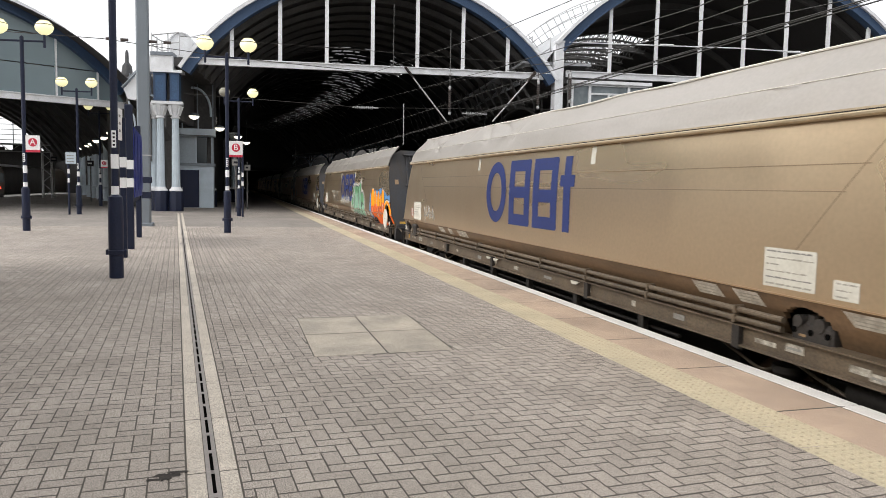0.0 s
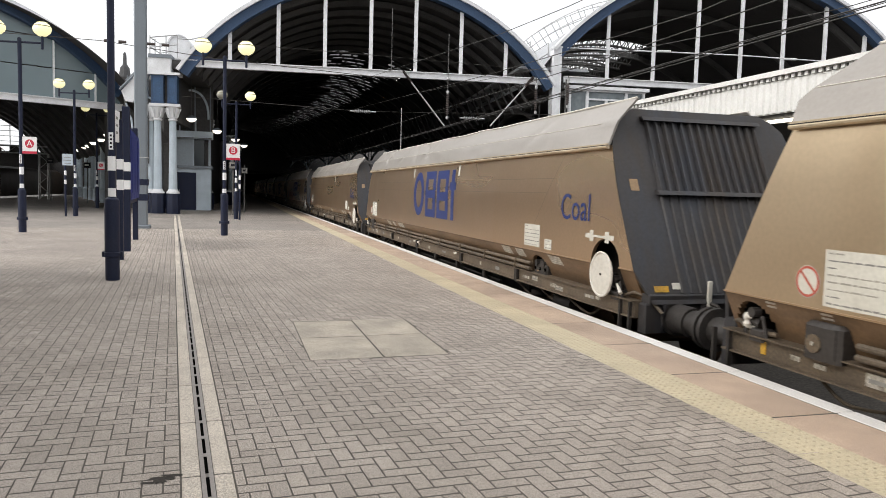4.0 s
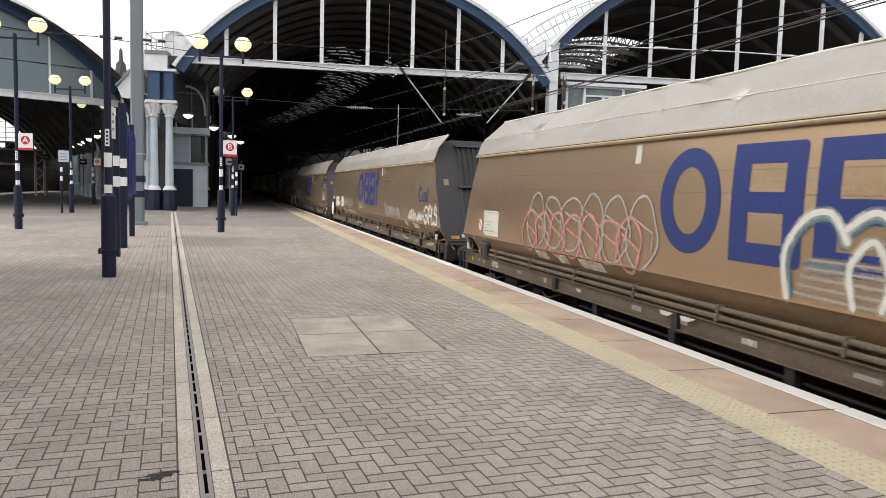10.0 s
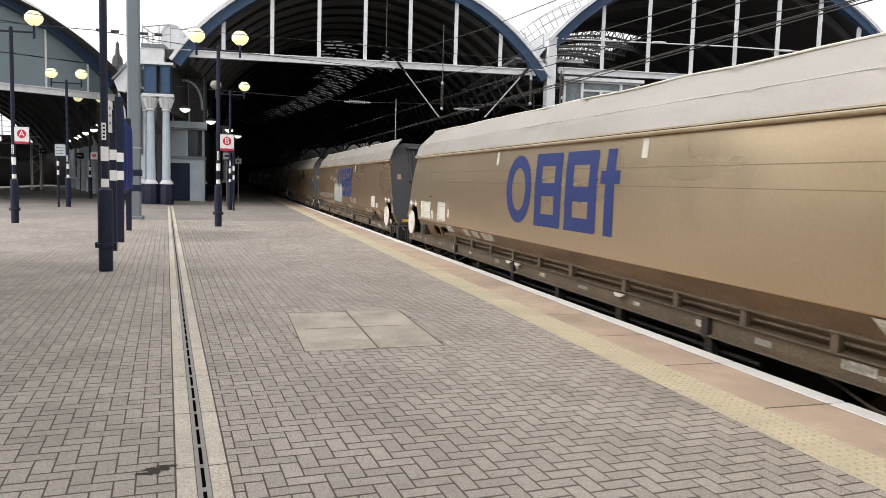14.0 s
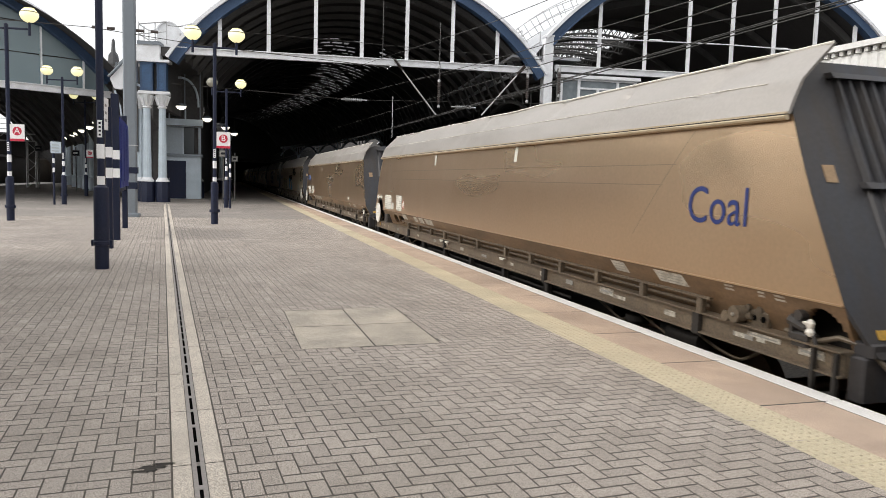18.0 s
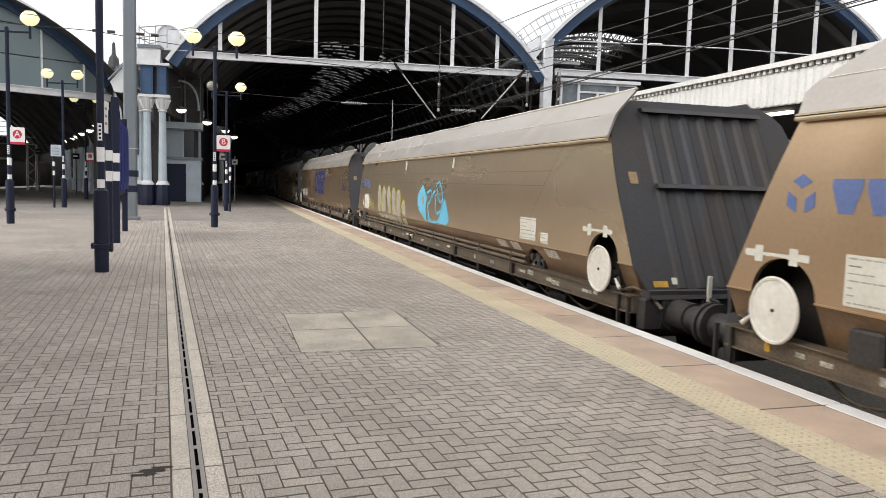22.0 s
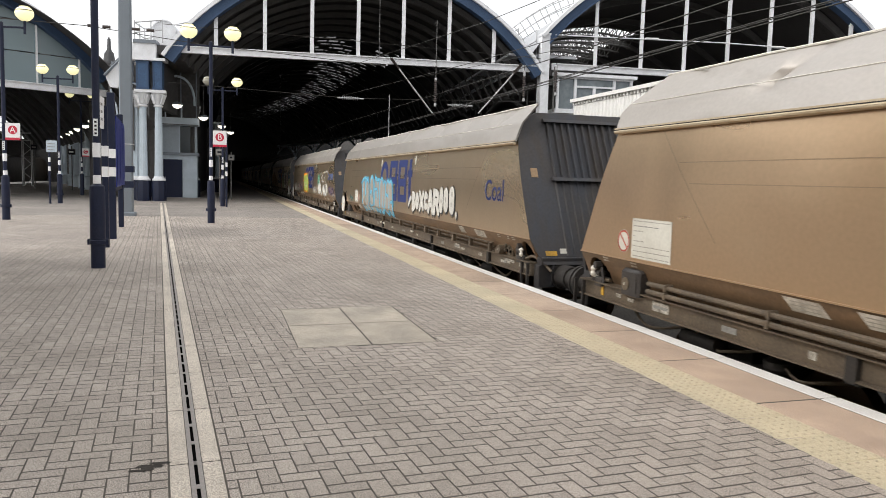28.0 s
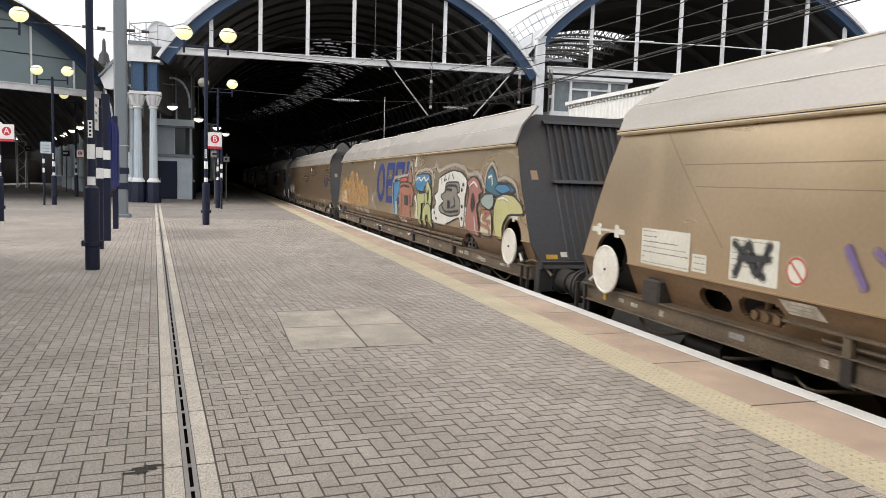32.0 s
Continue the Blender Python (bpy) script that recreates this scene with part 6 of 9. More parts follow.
        g.cbox(-1.36, -1.22, e + d * 0.3 - 0.09, e + d * 0.3 + 0.09, 0.27, 0.38, 0.015)
        wagon_part("junction_box", g, DRUM, t)
    # handwheel
    wy = -0.08 if near else LEN + 0.08
    g = Geo()
    seg = 36
    g.tube((-1.43, wy, 0.55), (-1.405, wy, 0.55), 0.262, seg)
    hw = wagon_part("handwheel", g, HWHEEL, t, "solid white painted brake handwheel")
    g = Geo()
    g.path([(-1.425, wy + 0.265 * math.cos(2 * math.pi * i / seg), 0.55 + 0.265 * math.sin(2 * math.pi * i / seg)) for i in range(seg + 1)], 0.018, 6)
    wagon_part("wheel_rim", g, HWHEEL, hw)
    wagon_part("hub", Geo().tube((-1.44, wy, 0.55), (-1.2, wy, 0.55), 0.016, 12), DRUM, hw)
    # bogies
    for y in (1.9, LEN - 1.9):
        g = Geo()
        for sx in (-1, 1):
            g.slab([(sx * 1.08, y + a, z) for a, z in ((-1.25, -0.42), (-1.25, -0.25), (-0.6, -0.12), (0.6, -0.12), (1.25, -0.25), (1.25, -0.42), (0.7, -0.42), (0.4, -0.62), (-0.4, -0.62), (-0.7, -0.42))], (-sx * 0.12, 0, 0))
            for a in (-0.95, 0.95):
                g.tube((sx * 1.0, y + a, -0.46), (sx * 1.16, y + a, -0.46), 0.14, 12)
        g.box(-1.05, 1.05, y - 0.2, y + 0.2, -0.3, 0.0)
        bg_ = wagon_part("bogie", g, GRIME, t, "oily black bogie frame")
        for a in (-0.95, 0.95):
            g = Geo()
            for sx in (-1, 1):
                g.tube((sx * 0.69, y + a, -0.46), (sx * 0.82, y + a, -0.46), 0.46, 28)
            g.tube((-1.0, y + a, -0.46), (1.0, y + a, -0.46), 0.08, 12)
            wagon_part("wheelset", g, RAILM, bg_)
    for e, d in ((0.0, 1), (LEN, -1)):
        for k in range(3):
            g = Geo()
            y0 = e + d * (0.3 + 1.1 * k)
            g.path([(-1.2 + 0.03 * k, a, b) for a, b in smooth_line([(y0, 0.08), (y0 + d * 0.25, -0.05 - 0.02 * k), (y0 + d * 0.6, -0.02), (y0 + d * 0.95, 0.07)], 4)], 0.016, 6)
            wagon_part("hose", g, FRAMEM, t)
        wagon_part("brake_cylinder", Geo().tube((-1.12, e + d * 1.2, -0.03), (-1.12, e + d * 1.75, -0.03), 0.1, 14), GRIME, t)
        wagon_part("spring_cap", Geo().lathe([(0.12, 0), (0.15, 0.04), (0.15, 0.1), (0.07, 0.14)], (-1.08, e + d * 2.5, -0.09), 14), GRIME, t)
    for y in (4.6, 6.3, 8.0, 9.7, 11.4):
        wagon_part("hanger", Geo().cbox(-1.33, -1.25, y - 0.06, y + 0.06, -0.2, 0.13, 0.01), GRIME, t)
    wagon_part("brake_rod", Geo().tube((-1.2, 4.0, -0.03), (-1.2, LEN - 4.0, -0.03), 0.022, 8), GRIME, t)
    g = Geo()
    g.box(-0.9, 0.9, 3.4, LEN - 3.4, -0.5, 0.2)
    wagon_part("discharge_chute", g, GRIME, t, smooth=False)
    return t


# ---- markings: flat shapes laid on the side, in (y, z); larger y is further away
SIDE = -HALF


def skin(z, level):
    """Distance out from the wagon's middle, just outside the side sheet at height z."""
    return SIDE + tilt(z) + max(0.0, LOW - z) * (HALF - 1.2) / (LOW - SKIRT) - 0.004 - 0.0012 * level


def cut(pts, z, up):
    """The part of a polygon above or below a height."""
    out = []
    for p, q in zip(pts, pts[1:] + pts[:1]):
        if (p[1] >= z) == up:
            out.append(p)
        if (p[1] >= z) != (q[1] >= z):
            f = (z - p[1]) / (q[1] - p[1])
            out.append((p[0] + (q[0] - p[0]) * f, z))
    return out


def flat(g, pts, level, slot=0):
    pts = list(pts)
    todo = [pts]
    for z in (LOW, *FOLDS[1:-1]):
        if min(p[1] for p in pts) < z < max(p[1] for p in pts):
            todo = [c for q in todo for c in (cut(q, z, False), cut(q, z, True)) if len(c) > 2]
    for q in todo:
        g.sheet([(skin(z, level), y, z) for y, z in q], slot)


def smooth_line(pts, k=5):
    """A rounded line through the points."""
    if len(pts) < 3:
        return pts
    q = [pts[0]] + list(pts) + [pts[-1]]
    out = []
    for a, b, c, d in zip(q, q[1:], q[2:], q[3:]):
        for i in range(k):
            t = i / k
            out.append(tuple(0.5 * (2 * b[n] + (c[n] - a[n]) * t + (2 * a[n] - 5 * b[n] + 4 * c[n] - d[n]) * t * t + (3 * b[n] - a[n] - 3 * c[n] + d[n]) * t ** 3) for n in (0, 1)))
    return out + [pts[-1]]


def ribbon(g, pts, w, level, slot=0):
    """A painted stroke of width w with round ends; it rises a little on its way, so that loops lie over one another."""
    n = len(pts)
    left, right, tang = [], [], []
    for i, (y, z) in enumerate(pts):
        a, b = pts[max(0, i - 1)], pts[min(n - 1, i + 1)]
        dy, dz = b[0] - a[0], b[1] - a[1]
        q = math.hypot(dy, dz) or 1.0
        dy, dz = dy / q, dz / q
        tang.append((dy, dz))
        left.append((y - dz * w / 2, z + dy * w / 2))
        right.append((y + dz * w / 2, z - dy * w / 2))
    lv = [level + 0.28 * i / (n - 1) for i in range(n)]
    v = [(skin(p[1], q), *p) for p, q in zip(left, lv)] + [(skin(p[1], q), *p) for p, q in zip(right, lv)]
    f = [(i, i + 1, n + i + 1, n + i) for i in range(n - 1)]
    for k, sg in ((0, -1), (n - 1, 1)):
        (y, z), (ty, tz) = pts[k], tang[k]
        arc = []
        for m in range(1, 6):
            a = math.pi * m / 6
            c, e = math.cos(a) * w / 2, math.sin(a) * w / 2 * sg
            arc.append((y - tz * c + ty * e, z + ty * c + tz * e))
        f.append((k, *range(len(v), len(v) + 5), n + k))
        v += [(skin(p[1], lv[k]), *p) for p in arc]
    g.add(v, f, slot)


def mark(name, g, mats, t, label=""):
    return wagon_part(name, g, mats, t, label, smooth=False)


def annulus(g, cy, cz, ry, rz, wy, wz, level, a0=0.0, a1=2 * math.pi, seg=36):
    v, f = [], []
    for i in range(seg + 1):
        a = a0 + (a1 - a0) * i / seg
        for k in (0, 1):
            z = cz + (rz - k * wz) * math.sin(a)
            v.append((skin(z, 0.8 + level), cy + (ry - k * wy) * math.cos(a), z))
    f = [(2 * i, 2 * i + 1, 2 * i + 3, 2 * i + 2) for i in range(seg)]
    g.add(v, f)


def round_rect(y0, y1, z0, z1, r):
    """Outline of a slab with rounded corners on its nearer side, from its far lower corner."""
    out = [(y1, z0), (y1, z1)]
    for cz, a0 in ((z1 - r, 90), (z0 + r, 180)):
        out += [(y0 + r + r * math.cos(radians(a0 + 15 * i)), cz + r * math.sin(radians(a0 + 15 * i))) for i in range(7)]
    return out


def slotted(g, y0, y1, z0, z1, w, slots):
    """A rounded slab with square slots left open, as plain strips."""
    r = 0.05
    flat(g, [(y1, z0), (y1, z1), (y1 - w, z1), (y1 - w, z0)], 0)
    edges = [z0] + [q for s in slots for q in s] + [z1]
    for lo, hi in zip(edges[::2], edges[1::2]):
        flat(g, [(y1 - w, lo), (y1 - w, hi), (y0 + r, hi), (y0 + r, lo)], 0.1)
    outer = round_rect(y0, y1, z0, z1, r)[2:]
    inner = [(max(p[0], y0 + w * 0.95), min(max(p[1], z0 + 0.16), z1 - 0.16)) for p in outer]
    for o0, o1, i0, i1 in zip(outer, outer[1:], inner, inner[1:]):
        flat(g, [o0, o1, i1, i0], 0.05)


def emblem(t, y1=9.95, z0=0.92, z1=1.97):
    """Four plain blue shapes in a row: a ring, two slotted slabs and a cross-barred stem."""
    zc = (z0 + z1) / 2
    g = Geo()
    annulus(g, y1 - 0.5, zc, 0.5, (z1 - z0) / 2, 0.22, 0.19, 0)
    mark("emblem_ring", g, LOGO, t, "royal blue ring")
    for ya, slots in ((y1 - 1.15, ((z0 + 0.18, zc - 0.08), (zc + 0.1, z1 - 0.18))), (y1 - 2.17, ((z0 + 0.18, zc - 0.13), (zc + 0.06, z1 - 0.18)))):
        g = Geo()
        slotted(g, ya - 0.89, ya, z0, z1, 0.23, slots)
        mark("emblem_slab", g, LOGO, t, "royal blue slotted slab")
    g = Geo()
    ya = y1 - 3.27
    flat(g, [(ya, z0), (ya, z1), (ya - 0.22, z1), (ya - 0.22, z0)], 0)
    flat(g, [(ya + 0.12, z1 - 0.26), (ya + 0.12, z1 - 0.42), (ya - 0.34, z1 - 0.42), (ya - 0.34, z1 - 0.26)], 0.2)
    mark("emblem_stem", g, LOGO, t, "royal blue barred stem")


def word(t, text, yc, zc, size, mat, wide=0.95):
    v, f = letters(text, size)
    g = Geo()
    g.add([(skin(zc + b, 2), yc - a * wide, zc + b) for a, b, c in v], f)
    mark("lettering", g, mat, t, "blue lettering on the wagon side")


def maker_mark(t, yc, zc, mat):
    """A small three-part badge and three leaning bars."""
    g = Geo()
    for a in (90, 210, 330):
        q = radians(a)
        flat(g, [(yc + 0.61 + 0.15 * math.cos(q + e) * r, zc + 0.15 * math.sin(q + e) * r) for e, r in ((-0.75, 1), (0, 1.15), (0.75, 1), (0, 0.35))], 0)
    mark("maker_badge", g, mat, t, "faded blue three-part badge")
    for i, (top, foot) in enumerate(((0.28, 0.13), (0.27, 0.12), (0.27, 0.24))):
        g = Geo()
        y = yc + 0.3 - i * 0.315
        m = y - top / 2
        flat(g, [(y, zc + 0.13), (y - top, zc + 0.13), (y - top, zc + 0.06), (m - foot / 2, zc - 0.08 - 0.05 * (i < 2)), (m - foot / 2 + 0.03, zc - 0.13), (m + foot / 2, zc - 0.13), (y, zc + 0.06)], 0)
        mark("maker_bar", g, mat, t, "faded blue badge bar")


def data_panel(t, y0, y1, z0, z1, seed=1, mat=None):
    g = Geo()
    flat(g, [(y0, z0), (y1, z0), (y1, z1), (y0, z1)], 0)
    p = mark("data_panel", g, mat or PANEL, t, "white panel of small print")
    r = random.Random(seed)
    n = max(2, int((z1 - z0) / 0.05))
    for i in range(n):
        z = z1 - (i + 0.62) * (z1 - z0) / n
        e = y1 - 0.03
        top = []
        while e > y0 + 0.06:
            q = max(y0 + 0.02, e - r.uniform(0.03, 0.12))
            h = r.uniform(0.009, 0.014)
            top += [(e, z + h), (q, z + h)]
            e = q - 0.014
            if e > y0 + 0.06:
                top += [(q, z + 0.002), (e, z + 0.002)]
            if r.random() < 0.13:
                break
        if top[-1][1] < z + 0.004:
            top = top[:-2]
        g = Geo()
        flat(g, top + [(top[-1][0], z), (top[0][0], z)], 1)
        mark("print_line", g, PRINT if r.random() < 0.6 else INKGREY, p)
    return p


def skirt_plate(t, yc, w=0.22):
    """A small plate on the canted lower sheet; the smallest are only two stencilled lines."""
    g = Geo()
    k = (HALF - 1.2) / (LOW - SKIRT)
    if w < 0.08:
        for zz in (0.6, 0.632):
            g.add([(-(HALF - (LOW - z) * k) - 0.006, y, z) for y, z in ((yc - w, zz - 0.009), (yc + w, zz - 0.009), (yc + w, zz + 0.009), (yc - w, zz + 0.009))], [(0, 1, 2, 3)])
        mark("stencil", g, PALECARD, t)
        return
    g.add([(-(HALF - (LOW - z) * k) - 0.006, y, z) for y, z in ((yc - w - 0.05, 0.52), (yc + w - 0.05, 0.52), (yc + w + 0.03, 0.635), (yc - w + 0.03, 0.635))], [(0, 1, 2, 3)])
    p = mark("skirt_plate", g, PALECARD, t)
    for zz in (0.545, 0.575, 0.605):
        g = Geo()
        g.add([(-(HALF - (LOW - z) * k) - 0.009, y - 0.01, z) for y, z in ((yc - w * 0.8, zz - 0.005), (yc + w * 0.8, zz - 0.005), (yc + w * 0.8, zz + 0.005), (yc - w * 0.8, zz + 0.005))], [(0, 1, 2, 3)])
        mark("plate_print", g, PRINT, p)


def disc_mark(t, yc, zc, r=0.11):
    g = Geo()
    flat(g, [(yc + r * math.cos(a), zc + r * math.sin(a)) for a in [2 * math.pi * i / 20 for i in range(20)]], 0)
    d = mark("warning_disc", g, PANEL, t, "round white warning disc with a red ring")
    g = Geo()
    annulus(g, yc, zc, r * 0.95, r * 0.95, 0.02, 0.02, 1)
    ribbon(g, [(yc + r * 0.6, zc + r * 0.6), (yc - r * 0.6, zc - r * 0.6)], 0.02, 1)
    mark("disc_ring", g, SPRAY["red"], d)


def brake_mark(t, yc):
    """White dumb-bell mark over the handwheel."""
    g = Geo()
    flat(g, [(yc - 0.3, 0.985), (yc + 0.3, 0.985), (yc + 0.3, 1.015), (yc - 0.3, 1.015)], 0)
    for e in (-0.2, 0.2):
        flat(g, [(yc + e - 0.05, 0.93), (yc + e + 0.05, 0.93), (yc + e + 0.05, 1.07), (yc + e - 0.05, 1.07)], 1)
    for e in (-0.3, 0.3):
        flat(g, [(yc + e - 0.07, 0.97), (yc + e + 0.07, 0.97), (yc + e + 0.07, 1.03), (yc + e - 0.07, 1.03)], 1)
    mark("brake_mark", g, PANEL, t, "white brake marking")


def load_marks(t, ys=(5.7, 10.2)):
    for y in ys:
        g = Geo()
        flat(g, [(y - 0.06, 1.84), (y + 0.06, 1.84), (y + 0.06, 2.07), (y - 0.06, 2.07)], 0)
        mark("load_mark", g, PANEL, t, "upright white load mark")


SCRIBBLES = (((0, 0.1), (0.3, 1), (0.35, 0.2), (0.7, 0.9), (0.75, 0), (1.3, 0.85)), ((0, 0.8), (0.5, 0.15), (0.6, 1), (0.9, 0.05), (1.4, 0.4)), ((0, 0.5), (0.2, 1), (0.5, 0), (0.9, 0.95), (1.0, -0.25)),
             ((0.1, 1), (0.3, 0), (0.8, 0.6), (0.4, 0.7), (1.3, 0.1)), ((0, 0.2), (0.9, 0.9), (0.4, 0.1), (1.4, 0.7), (0.9, 0.3)))


def tag(t, y0, y1, z0, z1, seed, col="white", w=0.028, lines=1, wide=0.8, faint=False):
    """A row of quick angular strokes."""
    r = random.Random(seed)
    h = z1 - z0
    n = max(2, round((y1 - y0) / (h * wide)))
    cw = (y1 - y0) / n
    base, paint_ = None, mist(col) if faint else SPRAY[col]
    for i in range(n):
        a, hi = y1 - i * cw, h * r.uniform(0.72, 1.05)
        le = r.uniform(-0.1, 0.2) * cw
        p = [(a - cw * (u * 1.02 + r.uniform(-0.06, 0.06)) - le * v, z0 + hi * (v + r.uniform(-0.08, 0.08))) for u, v in r.choice(SCRIBBLES)]
        g, m = Geo(), Geo()
        ribbon(m, smooth_line(p, 3), w * 1.7, 2.5 + 0.3 * i)
        ribbon(g, smooth_line(p, 3), w, 3 + 0.3 * i)
        if base is None:
            base = mark("graffiti_tag", g, paint_, t, "scribbled spray-paint tag")
        else:
            mark("sprayed_line", g, paint_, base)
        mark("overspray", m, mist(col), base)
    if lines > 1:
        g = Geo()
        ribbon(g, [(y1, z0 - 0.04), ((y0 + y1) / 2, z0 - 0.07), (y0 - 0.05, z0 - 0.02)], w * 0.8, 2)
        mark("sprayed_line", g, paint_, base)


def blob(r, cy, cz, ry, rz):
    ph, ph2 = r.uniform(0, 6), r.uniform(0, 6)
    return [(cy + ry * math.cos(a) * (1 + 0.12 * math.sin(3 * a + ph)), cz + rz * math.sin(a) * (1 + 0.1 * math.sin(2 * a + ph2))) for a in [2 * math.pi * i / 22 for i in range(22)]]


def lobe(g, cy, cz, ry, rz, lean, level, slot, top=9.0):
    """A fat rounded shape in strips, following the fold of the side."""
    zs = sorted({min(max(z, 0.31), top) for z in [cz + rz * (k / 8 - 1) for k in range(17)] + ([LOW] if cz - rz < LOW else [])})
    rows = []
    for z in zs:
        q = max(-1.0, min(1.0, (z - cz) / rz))
        w = ry * max(0.03, 1 - abs(q) ** 2.4) ** 0.5
        rows.append((cy + lean * q - w, cy + lean * q + w, z))
    v = [(skin(z, level), y, z) for y0, y1, z in rows for y in (y0, y1)]
    g.add(v, [(2 * k, 2 * k + 1, 2 * k + 3, 2 * k + 2) for k in range(len(rows) - 1)], slot)


def piece(t, y0, y1, z0, z1, seed, fill, edge="black", halo=None, n=5, w=0.03, low=None, shine="white", field=None):
    """A row of fat overlapping bubbles: cloud behind, halo, outline, fill, darker feet, folds and glints."""
    r = random.Random(seed)
    cols = []
    for c in (field, halo, edge, fill, low, shine):
        if c and c not in cols:
            cols.append(c)
    ix = {c: i for i, c in enumerate(cols)}
    mats = [SPRAY[c] for c in cols]
    note = "spray-painted graffiti of fat overlapping bubbles"
    cw, h = (y1 - y0) / n, z1 - z0
    shapes = []
    for i in range(n):
        cy, way = y1 - (i + 0.5) * cw, r.choice((-1, 1))
        rz = h / 2 * r.uniform(0.8, 1.0)
        cz = z0 + rz + r.uniform(0, 1) * (h - 2 * rz)
        le = r.uniform(-0.2, 0.2) * cw
        kind = (r.randrange(4) + i) % 4
        if kind == 0:
            ls = [(cy, cz, cw * 0.52, rz, le), (cy - way * cw * 0.3, z0 + 0.3 * h, cw * 0.36, h * 0.28, 0.0)]
        elif kind == 1:
            ls = [(cy + way * cw * 0.1, z0 + 0.68 * h, cw * 0.5, h * 0.32, le), (cy - way * cw * 0.08, z0 + 0.3 * h, cw * 0.55, h * 0.3, -le)]
        elif kind == 2:
            ls = [(cy - cw * 0.24, cz, cw * 0.3, rz, le), (cy + cw * 0.28, cz - 0.06 * h, cw * 0.28, rz * 0.88, -le * 0.5), (cy, z0 + 0.24 * h, cw * 0.5, h * 0.22, 0.0)]
        else:
            ls = [(cy, cz, cw * 0.58, rz, le), (cy + way * cw * 0.4, z0 + 0.82 * h, cw * 0.26, h * 0.18, 0.0)]
        shapes.append(ls)
    base = None
    if field or halo:
        g = Geo()
        if field:
            m = max(4, n * 2)
            for i in range(m):
                flat(g, blob(r, y1 - (i + 0.5) * (y1 - y0) / m, max(z0 + 0.55 * h, LOW + 0.3) + r.uniform(-0.06, 0.16) * h, (y1 - y0) / m * 1.1, h * r.uniform(0.32, 0.46)), 0.3 + 0.02 * i, ix[field])
        if halo:
            for i, ls in enumerate(shapes):
                for k, (cy, cz, ry, rz, le) in enumerate(ls):
                    lobe(g, cy, cz, ry + 2.1 * w, rz + 2.1 * w, le, 1.0 + 0.03 * i + 0.01 * k, ix[halo])
        base = mark("graffiti_piece", g, mats, t, note)
    for i, ls in enumerate(shapes):
        g = Geo()
        lv = 1.5 + 1.1 * i
        for k, (cy, cz, ry, rz, le) in enumerate(ls):
            lobe(g, cy, cz, ry + 0.9 * w, rz + 0.9 * w, le, lv + 0.05 * k, ix[edge])
        for k, (cy, cz, ry, rz, le) in enumerate(ls):
            lobe(g, cy, cz, ry, rz, le, lv + 0.25 + 0.05 * k, ix[fill])
            if low and cz - rz < z0 + 0.3 * h:
                lobe(g, cy, cz, ry * 0.97, rz * 0.98, le, lv + 0.42 + 0.03 * k, ix[low], z0 + h * (0.3 + 0.05 * math.sin(5 * i + k)))
        cy, cz, ry, rz, le = ls[0]
        e = r.choice((-1, 1))
        ribbon(g, smooth_line([(cy + e * ry * 0.15, cz + rz * r.uniform(-0.1, 0.3)), (cy + e * ry * 0.3, cz - rz * 0.35), (cy - e * ry * 0.15, cz - rz * 0.75)], 5), w * 1.6, lv + 0.55, ix[edge])
        ribbon(g, smooth_line([(cy + ry * 0.68 + le * 0.2, cz + rz * 0.2), (cy + ry * 0.55 + le * 0.5, cz + rz * 0.58), (cy + ry * 0.2 + le * 0.8, cz + rz * 0.82)], 5), w * 0.8, lv + 0.8, ix[shine])
        if base is None:
            base = mark("graffiti_piece", g, mats, t, note)
        else:
            mark("sprayed_shape", g, mats, base)


